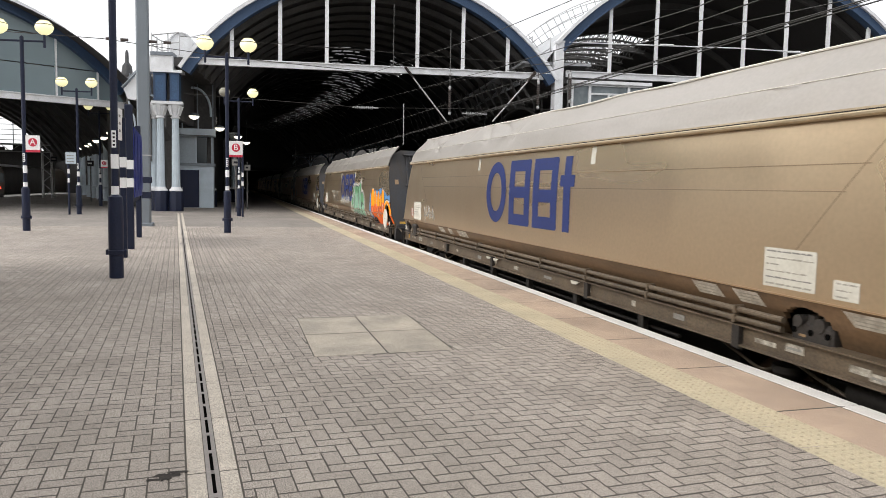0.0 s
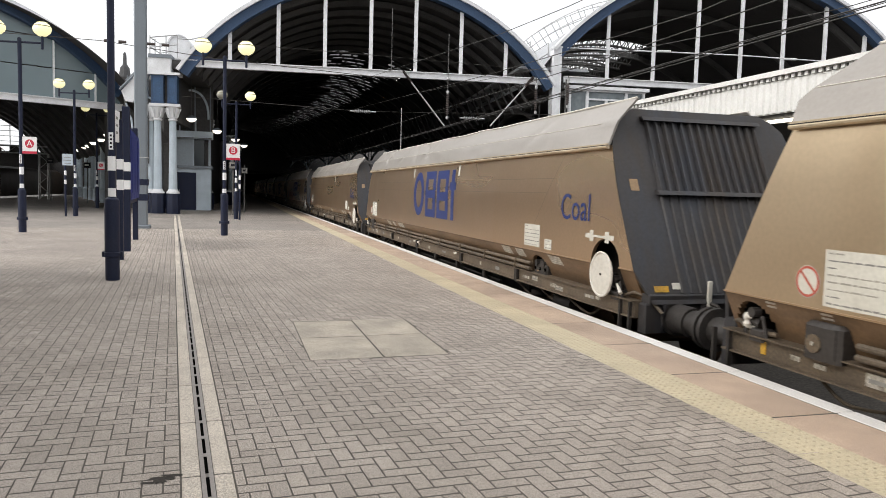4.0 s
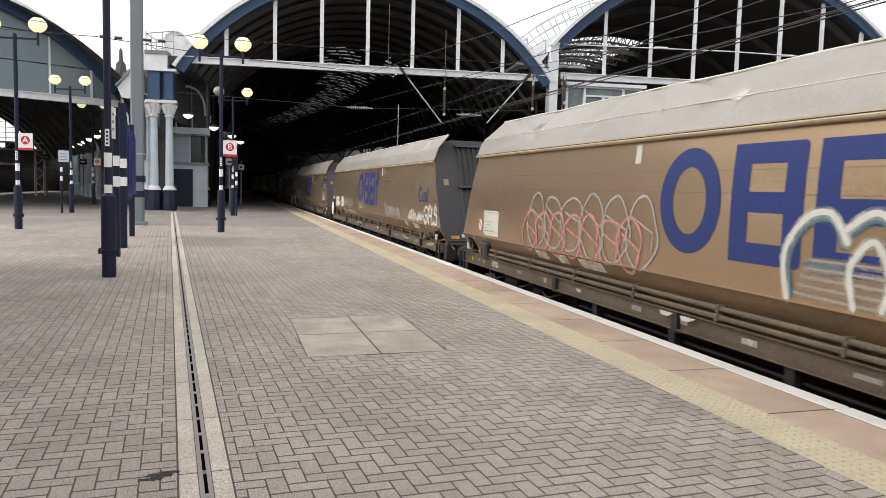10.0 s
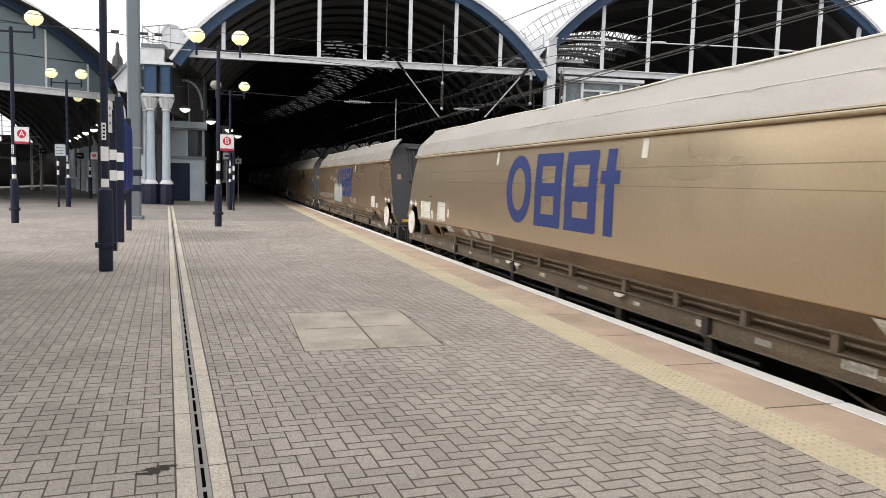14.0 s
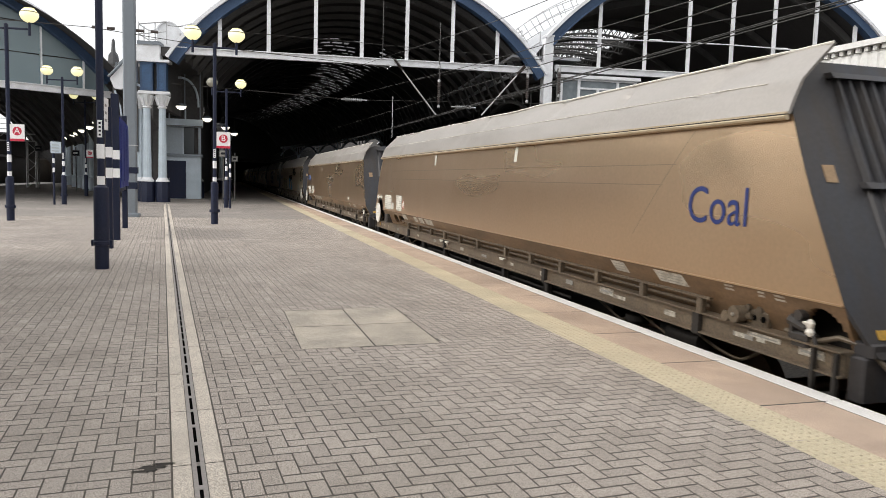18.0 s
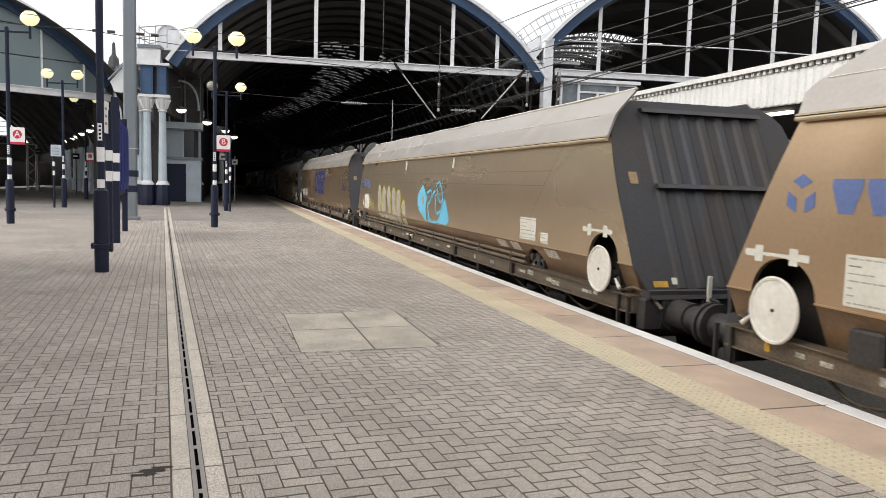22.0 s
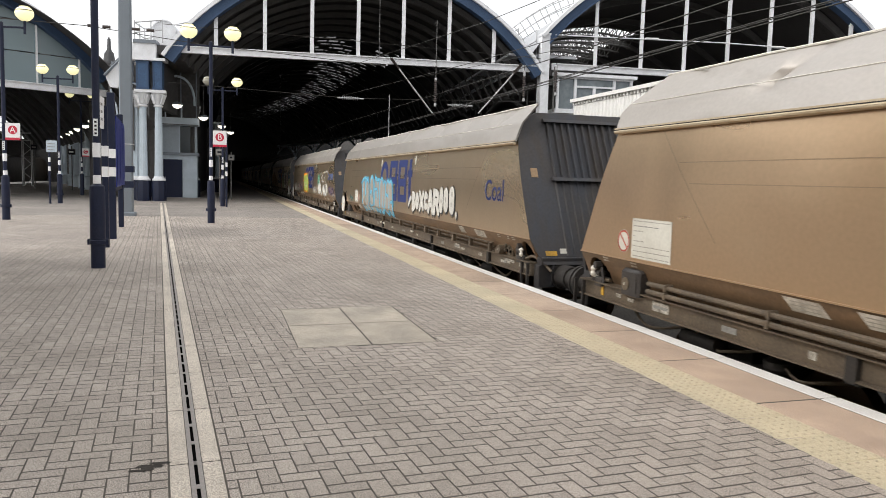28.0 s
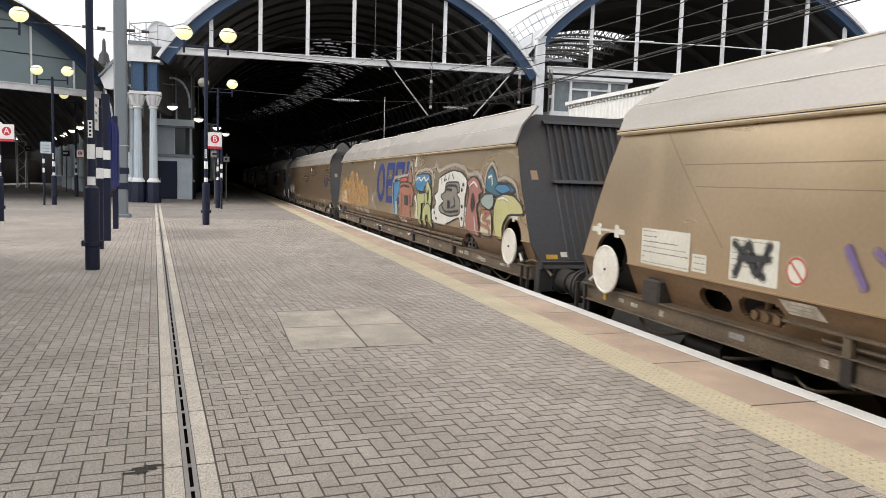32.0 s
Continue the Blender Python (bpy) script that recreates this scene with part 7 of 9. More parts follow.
def flame_piece(t):
    """Tall orange and red bubbles on a blue cloud, with a wave that sweeps over the handwheel's notch."""
    mats = [SPRAY[c] for c in ("blue", "black", "orange", "ember", "white", "haze_blue")]
    g = Geo()
    flat(g, [(3.0, 0.42), (2.98, 0.9), (2.8, 1.28), (2.5, 1.33), (2.2, 1.28), (1.9, 1.42), (1.5, 1.38), (1.0, 1.46), (0.6, 1.4), (0.25, 1.33), (-0.05, 1.21), (-0.36, 1.27), (-0.43, 1.24), (-0.52, 1.05), (0.3, 0.95), (0.5, 0.42)], 0.3, 0)
    for y, z, a, b in ((2.86, 0.95, 0.07, 0.3), (1.62, 1.28, 0.14, 0.09), (0.98, 1.36, 0.1, 0.06), (0.12, 1.18, 0.2, 0.06), (-0.3, 1.17, 0.1, 0.05)):
        flat(g, blob(random.Random(7), y, z, a, b), 0.6, 5)
    base = mark("graffiti_piece", g, mats, t, "orange and red spray-painted bubbles on blue")
    g = Geo()
    flat(g, [(2.5, 0.4), (2.45, 0.72), (0.5, 0.78), (0.34, 0.655), (0.34, 0.31), (2.2, 0.31)], 1.0, 3)
    for y, z, a, b in ((1.5, 0.55, 0.14, 0.05), (0.8, 0.6, 0.12, 0.07), (0.62, 0.42, 0.08, 0.05)):
        flat(g, blob(random.Random(3), y, z, a, b), 1.3, 2)
    mark("sprayed_shape", g, mats, base)
    tall = ((2.3, 0.35, 0.5, 1.45, 0.03), (1.78, 0.17, 0.6, 1.38, 0.05), (1.32, 0.22, 0.48, 1.36, 0.0), (0.92, 0.2, 0.56, 1.27, -0.05), (0.57, 0.21, 0.66, 1.44, 0.03))
    for i, (y, ry, za, zb, le) in enumerate(tall):
        g = Geo()
        cz, rz, lv = (za + zb) / 2, (zb - za) / 2, 1.6 + 1.1 * i
        lobe(g, y + 0.02, cz, ry + 0.035, rz + 0.02, le, lv, 1)
        lobe(g, y, cz, ry, rz, le, lv + 0.3, 2)
        lobe(g, y, cz, ry * 0.99, rz * 0.99, le, lv + 0.5, 3, za + 0.36 + 0.04 * math.sin(4 * i))
        near_edge = [(y - ry * 0.93 * max(0.0, 1 - abs(q) ** 2.4) ** 0.5 + le * q, cz + rz * q) for q in (-0.35, -0.1, 0.2, 0.45, 0.66, 0.83, 0.94, 0.985)]
        ribbon(g, near_edge, 0.028, lv + 0.7, 4)
        if i in (0, 2, 3):
            ribbon(g, smooth_line([(y + 0.04, 0.86), (y - 0.05, 0.78), (y - 0.02, 0.68)], 5), 0.06, lv + 0.8, 1)
            ribbon(g, smooth_line([(y + 0.12, 0.84), (y + 0.06, 0.7), (y - 0.1, 0.64)], 5), 0.022, lv + 0.95, 4)
        if i in (0, 4):
            flat(g, blob(random.Random(5), y + le, zb - 0.01, 0.05, 0.055), lv + 1.0, 4)
        mark("sprayed_shape", g, mats, base)
    g = Geo()
    inner, outer = [], []
    for k in range(19):
        a = math.pi * k / 18
        inner.append((-0.06 + 0.372 * math.cos(a), LOW + 0.325 * math.sin(a)))
        z = LOW + 0.45 * math.sin(a)
        outer.append((max(-0.06 + (0.56 if k < 9 else 0.64) * math.cos(a), 0.015 - slope(z)), z))
    for k in range(18):
        flat(g, [inner[k], outer[k], outer[k + 1], inner[k + 1]], 7.2, 2)
    for y, z, a, b in ((-0.5, 0.76, 0.06, 0.05), (-0.3, 1.03, 0.07, 0.03), (0.4, 0.78, 0.04, 0.05)):
        flat(g, blob(random.Random(8), y, z, a, b), 7.5, 3)
    flat(g, [(-0.44, 0.655), (-0.715, 0.655), (-0.715, 0.4), (-0.6, 0.33), (-0.5, 0.45)], 7.2, 3)
    ribbon(g, outer[1:16], 0.05, 7.6, 1)
    ribbon(g, [(y * 0.97, z - 0.03) for y, z in outer[3:15]], 0.026, 7.8, 4)
    flat(g, blob(random.Random(9), -0.37, 1.07, 0.07, 0.045), 8.2, 4)
    ribbon(g, smooth_line([(0.62, 0.96), (0.55, 0.74), (0.4, 0.6)], 5), 0.03, 7.9, 4)
    mark("sprayed_shape", g, mats, base)


def stroked(t, strokes, fill, edge=None, halo=None, e=0.03, h=0.07, note="spray-painted graffiti in fat strokes", level=1.5, step=0.9):
    """Fat painted strokes (width, points), each outlined and laid over the one before, on one common pale halo."""
    cols = []
    for c in (halo, edge, fill):
        if c and c not in cols:
            cols.append(c)
    mats = [SPRAY[c] for c in cols] + [mist(cols[0])]
    base = None
    for i, (w, pts) in enumerate(strokes):
        g = Geo()
        ribbon(g, smooth_line(pts, 7), w + 2 * e + 2 * h * (halo is not None) + 0.07, 0.3 + 0.04 * i, len(cols))
        if base is None:
            base = mark("graffiti_piece", g, mats, t, note)
        else:
            mark("overspray", g, mats, base)
        if halo:
            g = Geo()
            ribbon(g, smooth_line(pts, 7), w + 2 * (e + h), 0.9 + 0.04 * i, cols.index(halo))
            mark("sprayed_halo", g, mats, base)
    for i, (w, pts) in enumerate(strokes):
        g = Geo()
        lv = level + step * i
        if edge:
            ribbon(g, smooth_line(pts, 7), w + 2 * e, lv, cols.index(edge))
        ribbon(g, smooth_line(pts, 7), w, lv + 0.4, cols.index(fill))
        mark("sprayed_shape", g, mats, base)
    return base


def patch(t, shapes, col, level=6.0, name="sprayed_patch", faint=False):
    """Flat painted polygons of one colour."""
    base = None
    for i, pts in enumerate(shapes):
        g = Geo()
        flat(g, pts, level + 0.05 * i)
        if base is None:
            base = mark(name, g, mist(col) if faint else SPRAY[col], t, "flat sprayed shapes")
        else:
            mark("sprayed_shape", g, mist(col) if faint else SPRAY[col], base)


def lines(t, strokes, col, w, level=5.0, note="thin sprayed outlines", faint=False):
    base = None
    for i, pts in enumerate(strokes):
        g, m = Geo(), Geo()
        ribbon(g, smooth_line(pts, 7), w, level + 0.35 * i)
        ribbon(m, smooth_line(pts, 7), w * 1.3 + 0.03, level - 0.15 + 0.35 * i)
        if base is None:
            base = mark("graffiti_outline", g, mist(col) if faint else SPRAY[col], t, note)
        else:
            mark("sprayed_line", g, mist(col) if faint else SPRAY[col], base)
        mark("overspray", m, mist(col), base)


def green_piece(t):
    """A row of fat pale green fingers with darker spotted tips and a heavy black edge."""
    fingers = ((0.26, ((6.76, 0.93), (6.8, 0.77), (6.42, 0.6))), (0.2, ((6.44, 1.42), (6.4, 1.0), (6.3, 0.62))), (0.2, ((5.98, 1.44), (6.11, 1.05), (5.94, 0.6))),
               (0.19, ((5.71, 1.42), (5.75, 0.98), (5.58, 0.58))), (0.19, ((5.47, 1.4), (5.47, 1.0), (5.4, 0.54))), (0.2, ((5.2, 1.42), (5.14, 1.03), (5.0, 0.52))),
               (0.24, ((4.85, 1.5), (5.0, 1.34), (4.86, 1.0), (4.72, 0.55))), (0.5, ((4.5, 1.04), (4.3, 0.9), (4.26, 0.62))))
    stroked(t, fingers, "pale_green", "black", "white", 0.045, 0.05, "pale green fat fingers of spray paint edged in black and white")
    rg = random.Random(2)
    g = Geo()
    for i, (w, pts) in enumerate(fingers):
        lv = 2.4 + 0.9 * i
        y, z = pts[0]
        ribbon(g, smooth_line([(y, z), (y * 0.8 + pts[1][0] * 0.2, z * 0.8 + pts[1][1] * 0.2)], 4), w * 0.96, lv)
        for k in range(4):
            f = rg.uniform(0.15, 0.6)
            cy, cz = y + (pts[1][0] - y) * f + rg.uniform(-0.3, 0.3) * w, z + (pts[1][1] - z) * f - 0.06
            flat(g, [(cy + 0.024 * math.cos(a), cz + 0.03 * math.sin(a)) for a in [math.pi * q / 4 for q in range(8)]], lv + 0.1 + 0.02 * k)
    mark("spotted_tips", g, SPRAY["leaf"], t, "darker green spotted tips")
    patch(t, [blob(random.Random(1), 4.5, 0.87, 0.1, 0.085), [(4.42, 0.93), (4.1, 0.86), (4.1, 0.83), (4.42, 0.88)]], "black", 10.4)
    lines(t, [((4.1, 1.18), (3.98, 0.9), (3.93, 0.55)), ((4.92, 1.68), (4.8, 1.72), (4.7, 1.6)), ((6.98, 0.98), (7.0, 0.85), (6.95, 0.7))], "white", 0.07, 0.9, "white haze of spray round the fingers")


def fat_letters(t):
    """Fat white sprayed letters with dark shadows, swelling towards the near end, then three plain blobs."""
    ring = [(5.8 + 0.09 * math.sin(math.pi * k / 5), 1.0 + 0.13 * math.cos(math.pi * k / 5)) for k in range(11)]
    strokes = [(0.1, ((6.62, 0.88), (6.5, 1.0), (6.38, 1.06))), (0.12, ((6.22, 0.8), (6.23, 1.16))), (0.11, ((6.22, 1.16), (6.03, 1.12), (6.16, 1.0))), (0.12, ((6.16, 1.0), (6.0, 0.88), (6.2, 0.8))),
               (0.13, ring), (0.14, ((5.56, 1.18), (5.28, 0.86))), (0.14, ((5.26, 1.18), (5.56, 0.84))), (0.13, ((4.95, 1.13), (5.06, 1.17), (5.13, 1.03), (5.08, 0.9), (4.94, 0.92))),
               (0.15, ((4.82, 0.83), (4.7, 1.2))), (0.15, ((4.64, 1.22), (4.5, 0.82))), (0.09, ((4.78, 0.96), (4.54, 0.95))), (0.15, ((4.36, 0.82), (4.37, 1.24))), (0.14, ((4.36, 1.24), (4.1, 1.2), (4.1, 1.06), (4.32, 1.03))), (0.15, ((4.22, 1.03), (4.04, 0.82))),
               (0.24, ((3.84, 1.24), (3.86, 0.94))), (0.3, ((3.52, 1.2), (3.52, 1.0))), (0.32, ((3.12, 1.22), (3.12, 0.98))), (0.09, ((2.83, 0.85), (2.82, 0.81)))]
    shadow = [(w * 1.1, [(y - 0.035, z - 0.02) for y, z in pts]) for w, pts in strokes]
    base = stroked(t, shadow, "black", None, None, 0.0, 0.0, "fat white sprayed letters with dark shadows", 0.5, 0.06)
    for i, (w, pts) in enumerate(strokes):
        g = Geo()
        ribbon(g, smooth_line(pts, 7), w + 0.022, 2.4 + 0.3 * i, 1)
        ribbon(g, smooth_line(pts, 7), w, 2.75 + 0.3 * i, 0)
        mark("letter_stroke", g, [SPRAY["white"], SPRAY["silver"]], base)
    patch(t, [blob(random.Random(k), y, z, 0.035, 0.05) for k, (y, z) in enumerate(((3.84, 1.06), (3.52, 1.1), (3.14, 1.02), (3.1, 1.22)))], "silver", 9.5)


def mural(t):
    """Characters in dull brick, grey, blue and yellow with black edges, end to end, and a bank of amber flames."""
    patch(t, [[(16.4, 0.7), (16.1, 1.05), (15.4, 1.44), (15.03, 1.56), (14.45, 1.37), (13.95, 1.75), (13.56, 1.41), (13.1, 1.69), (12.64, 1.48), (12.27, 1.53), (11.95, 1.34), (11.35, 1.29), (11.1, 0.98), (11.16, 0.72), (13.8, 0.68)]], "amber", 0.5, faint=True)
    lines(t, [((16.3, 0.74), (15.9, 1.2), (15.4, 1.42), (15.03, 1.56), (14.8, 1.3)), ((15.3, 0.74), (14.8, 1.14), (13.97, 1.74), (13.6, 1.3)), ((14.9, 0.8), (14.5, 1.2), (14.2, 0.9)), ((13.84, 0.72), (13.54, 1.16), (13.12, 1.68), (12.7, 1.3)), ((13.3, 0.75), (12.9, 1.2), (12.6, 0.8)), ((12.5, 0.72), (12.39, 1.12), (12.1, 1.45), (11.8, 1.1)), ((11.9, 0.75), (11.6, 1.03), (11.35, 1.28), (11.12, 0.8))], "amber", 0.07, 1.0, "amber sprayed flames")
    lines(t, [((10.92, 1.16), (10.07, 0.72)), ((10.12, 1.2), (10.88, 0.77)), ((10.52, 1.22), (10.4, 0.68))], "haze", 0.05, 1.0)
    halo = [((7.98, 0.7), (7.98, 1.48), (7.2, 1.62), (6.52, 1.66), (6.37, 1.86), (6.2, 1.86), (5.9, 1.45)), ((5.88, 1.43), (5.65, 1.7), (5.26, 1.75), (4.8, 1.77), (4.43, 1.69), (4.37, 1.45)), ((4.42, 1.13), (4.3, 1.49), (4.22, 1.88), (3.96, 1.74), (3.08, 1.84), (2.4, 1.78), (2.07, 1.66), (1.56, 1.66), (1.22, 1.41)), ((1.22, 1.36), (1.17, 1.7), (0.96, 1.84), (0.72, 1.7), (0.62, 1.57), (0.33, 1.6), (-0.1, 1.5), (-0.28, 1.25))]
    lines(t, halo, "haze", 0.055, 0.6, "pale pinkish outline round the mural")
    shapes = (("sea", ((7.86, 1.08), (7.9, 1.46), (7.24, 1.53), (7.31, 1.23), (7.49, 1.09), (7.33, 0.6), (7.8, 0.6))), ("ice", ((7.72, 1.0), (7.5, 1.04), (7.4, 0.62), (7.72, 0.62))),
              ("brick", ((7.27, 0.86), (7.33, 1.42), (6.95, 1.49), (6.22, 1.47), (5.86, 1.26), (6.01, 1.04), (5.96, 0.95), (6.25, 0.9), (6.05, 0.58), (7.25, 0.58))), ("red", ((7.19, 1.57), (6.59, 1.61), (6.46, 1.49), (7.24, 1.47))),
              ("brick", ((6.45, 1.46), (6.4, 1.76), (6.26, 1.83), (5.98, 1.46))), ("sea", ((5.7, 1.31), (5.73, 1.63), (5.17, 1.68), (4.62, 1.67), (4.46, 1.45), (4.77, 1.41), (4.99, 1.4), (5.06, 1.27))),
              ("cream", ((5.75, 0.7), (5.65, 1.0), (5.9, 1.1), (5.7, 1.25), (5.5, 0.95), (5.5, 0.62))),
              ("white", ((3.94, 1.59), (3.32, 1.7), (2.96, 1.74), (2.5, 1.7), (2.16, 1.58), (2.14, 1.37), (2.24, 1.23), (2.24, 0.72), (2.45, 0.66), (2.53, 0.86), (3.22, 0.7), (3.85, 0.62), (4.34, 0.7), (4.4, 0.93), (4.03, 1.07), (4.25, 1.22), (3.92, 1.32))),
              ("ash", ((3.42, 1.5), (2.59, 1.52), (2.52, 1.33), (2.74, 1.29), (2.5, 1.19), (2.48, 0.91), (3.11, 0.84), (3.74, 0.89), (3.89, 0.99), (3.51, 1.12), (3.78, 1.23), (3.46, 1.31))),
              ("rust_pink", ((2.16, 1.51), (1.86, 1.63), (1.56, 1.58), (1.4, 1.42), (1.25, 1.36), (1.53, 1.29), (1.43, 1.19), (1.61, 1.12), (1.49, 0.86), (1.42, 0.56), (2.08, 0.6), (2.15, 0.86), (2.07, 1.17), (1.99, 1.38))),
              ("deep_teal", ((1.17, 1.39), (1.1, 1.68), (0.94, 1.79), (0.71, 1.63), (0.61, 1.51), (0.17, 1.53), (-0.2, 1.39), (0.63, 1.29))), ("sea", ((0.75, 1.42), (0.6, 1.5), (0.2, 1.5), (0.0, 1.4), (0.4, 1.33))),
              ("ice", ((1.38, 1.24), (1.16, 1.33), (0.79, 1.34), (0.74, 1.15), (0.95, 1.05), (1.33, 1.13))), ("lemon", ((0.74, 1.12), (0.63, 1.28), (0.31, 1.35), (-0.1, 1.33), (-0.4, 1.2), (-0.52, 1.05), (0.1, 1.03), (0.34, 0.85), (0.36, 0.6), (0.6, 0.6), (0.74, 0.84))),
              ("cream", ((1.36, 1.06), (0.84, 1.04), (0.8, 0.62), (1.36, 0.6))))
    for i, (col, pts) in enumerate(shapes):
        lv = 1.6 + 0.55 * i
        loop = [p for p in pts]
        for _ in range(2):
            loop = [(a[0] * f + b[0] * (1 - f), a[1] * f + b[1] * (1 - f)) for a, b in zip(loop, loop[1:] + loop[:1]) for f in (0.84, 0.16)]
        g = Geo()
        flat(g, loop, lv)
        ribbon(g, loop + loop[:2], 0.032, lv + 0.2, 1)
        mark("graffiti_shape", g, [SPRAY[col], SPRAY["black"]], t, "spray-painted shape with a black edge")
    stroked(t, [(0.24, ((5.39, 0.66), (5.34, 0.94), (5.44, 1.14))), (0.2, ((5.36, 1.12), (4.89, 1.16), (4.66, 1.28))), (0.2, ((4.72, 1.4), (4.5, 1.21), (4.63, 0.98), (4.84, 1.16))), (0.22, ((4.98, 0.66), (4.9, 0.86), (4.6, 0.9), (4.5, 0.66)))], "moss", "black", None, 0.035, 0.0, "pale moss green fat strokes with black edges", 10.0, 0.5)
    patch(t, [[(6.73, 1.16), (6.4, 1.17), (6.38, 0.94), (6.71, 0.93)], blob(random.Random(3), 4.66, 1.2, 0.07, 0.13), blob(random.Random(5), 1.78, 1.16, 0.1, 0.16), [(3.28, 1.15), (3.11, 1.15), (3.1, 1.0), (3.27, 0.99)],
              *(blob(random.Random(k), y, z, 0.05, 0.035) for k, (y, z) in enumerate(((2.4, 1.37), (2.36, 1.06), (2.36, 0.84), (4.14, 0.87), (4.0, 0.76), (2.33, 1.47), (4.2, 0.98))))], "black", 13.0)
    lines(t, [((3.4, 1.31), (3.29, 1.43), (2.76, 1.44), (2.63, 1.33)), ((3.0, 1.02), (2.78, 1.08), (2.85, 1.22)), ((3.66, 1.08), (3.4, 0.93), (2.6, 0.97)), ((3.3, 1.36), (3.02, 1.36)), ((3.7, 1.58), (3.66, 1.48)), ((3.45, 1.62), (3.5, 1.54), (3.36, 1.56)), ((3.2, 1.64), (3.22, 1.56)), ((3.0, 1.66), (2.9, 1.58)),
              ((7.1, 1.36), (6.8, 1.4), (6.3, 1.37)), ((6.98, 1.2), (6.98, 0.75)), ((6.2, 1.2), (6.15, 1.0))], "black", 0.022, 14.0, "thin black drawing inside the shapes")
    lines(t, [((5.64, 1.54), (5.4, 1.59), (5.24, 1.52), (5.01, 1.6), (4.86, 1.53), (4.64, 1.58)), ((1.95, 1.45), (1.75, 1.52), (1.55, 1.44)), ((1.02, 1.6), (0.88, 1.62), (0.82, 1.5)), ((1.66, 0.9), (1.6, 0.72), (1.55, 0.62)), ((0.5, 1.26), (0.3, 1.28), (0.1, 1.24))], "white", 0.028, 14.5, "white glints")
    lines(t, [((1.3, 1.02), (0.9, 1.02), (1.24, 0.9), (0.9, 0.86)), ((1.3, 0.8), (0.94, 0.76), (0.9, 0.66))], "brick", 0.05, 13.5)


def outline_piece(t, y0, y1, z0, z1, seed, col, n=4, w=0.05):
    """Hollow outlined shapes."""
    r = random.Random(seed)
    g = Geo()
    cw = (y1 - y0) / n
    for i in range(n):
        s = blob(r, y1 - (i + 0.5) * cw, (z0 + z1) / 2, cw * 0.55, (z1 - z0) / 2)
        ribbon(g, s + s[:2], w, 3 + 0.1 * i)
        ribbon(g, [(s[3][0], s[3][1] - 0.1), (s[9][0], s[9][1] - 0.2), (s[14][0], s[14][1] + 0.1)], w * 0.8, 3.05 + 0.1 * i)
    mark("graffiti_outline", g, SPRAY[col], t, "hollow spray-painted outline shapes")


FAR = LEN

# number, side, near end, emblem, word
PLAN = [
    ("P", "dense", 1, ""), ("P", "dense", 1, ""), ("P", "dense", 1, "Coal"), ("P", "dense", 0, "Coal"), ("P", "dense", 1, "Coal"),
    ("Q", "dense", 1, "Coal"), ("Q", "wide", 1, ""), ("P", "dense", 1, ""), ("Q", "dense", 0, "Coal"), ("Q", "wide", 0, ""),
    ("P", "wide", 0, ""), ("Q", "dense", 1, "Coal"), ("P", "dense", 0, "Coal"), ("Q", "dense", 1, "Coal"), ("Q", "wide", 1, ""),
    ("P", "dense", 1, ""), ("Q", "dense", 0, "Coal"), ("P", "wide", 1, ""), ("Q", "dense", 0, ""), ("P", "dense", 1, ""), ("Q", "wide", 0, "")]
bare = {}
for kind, ends in {(k, e): 0 for k, e, *_ in PLAN}:
    bare[kind, ends] = wagon(kind, ends)
WAGONS = []
used = set()
for k, e, logo, txt in PLAN:
    if (k, e) in used:
        WAGONS.append(copy_thing(bare[k, e], pose(TRACK, 0, RAIL)))
    else:
        WAGONS.append(None)
        used.add((k, e))
for i, (k, e, logo, txt) in enumerate(PLAN):
    if WAGONS[i] is None:
        WAGONS[i] = bare[k, e]
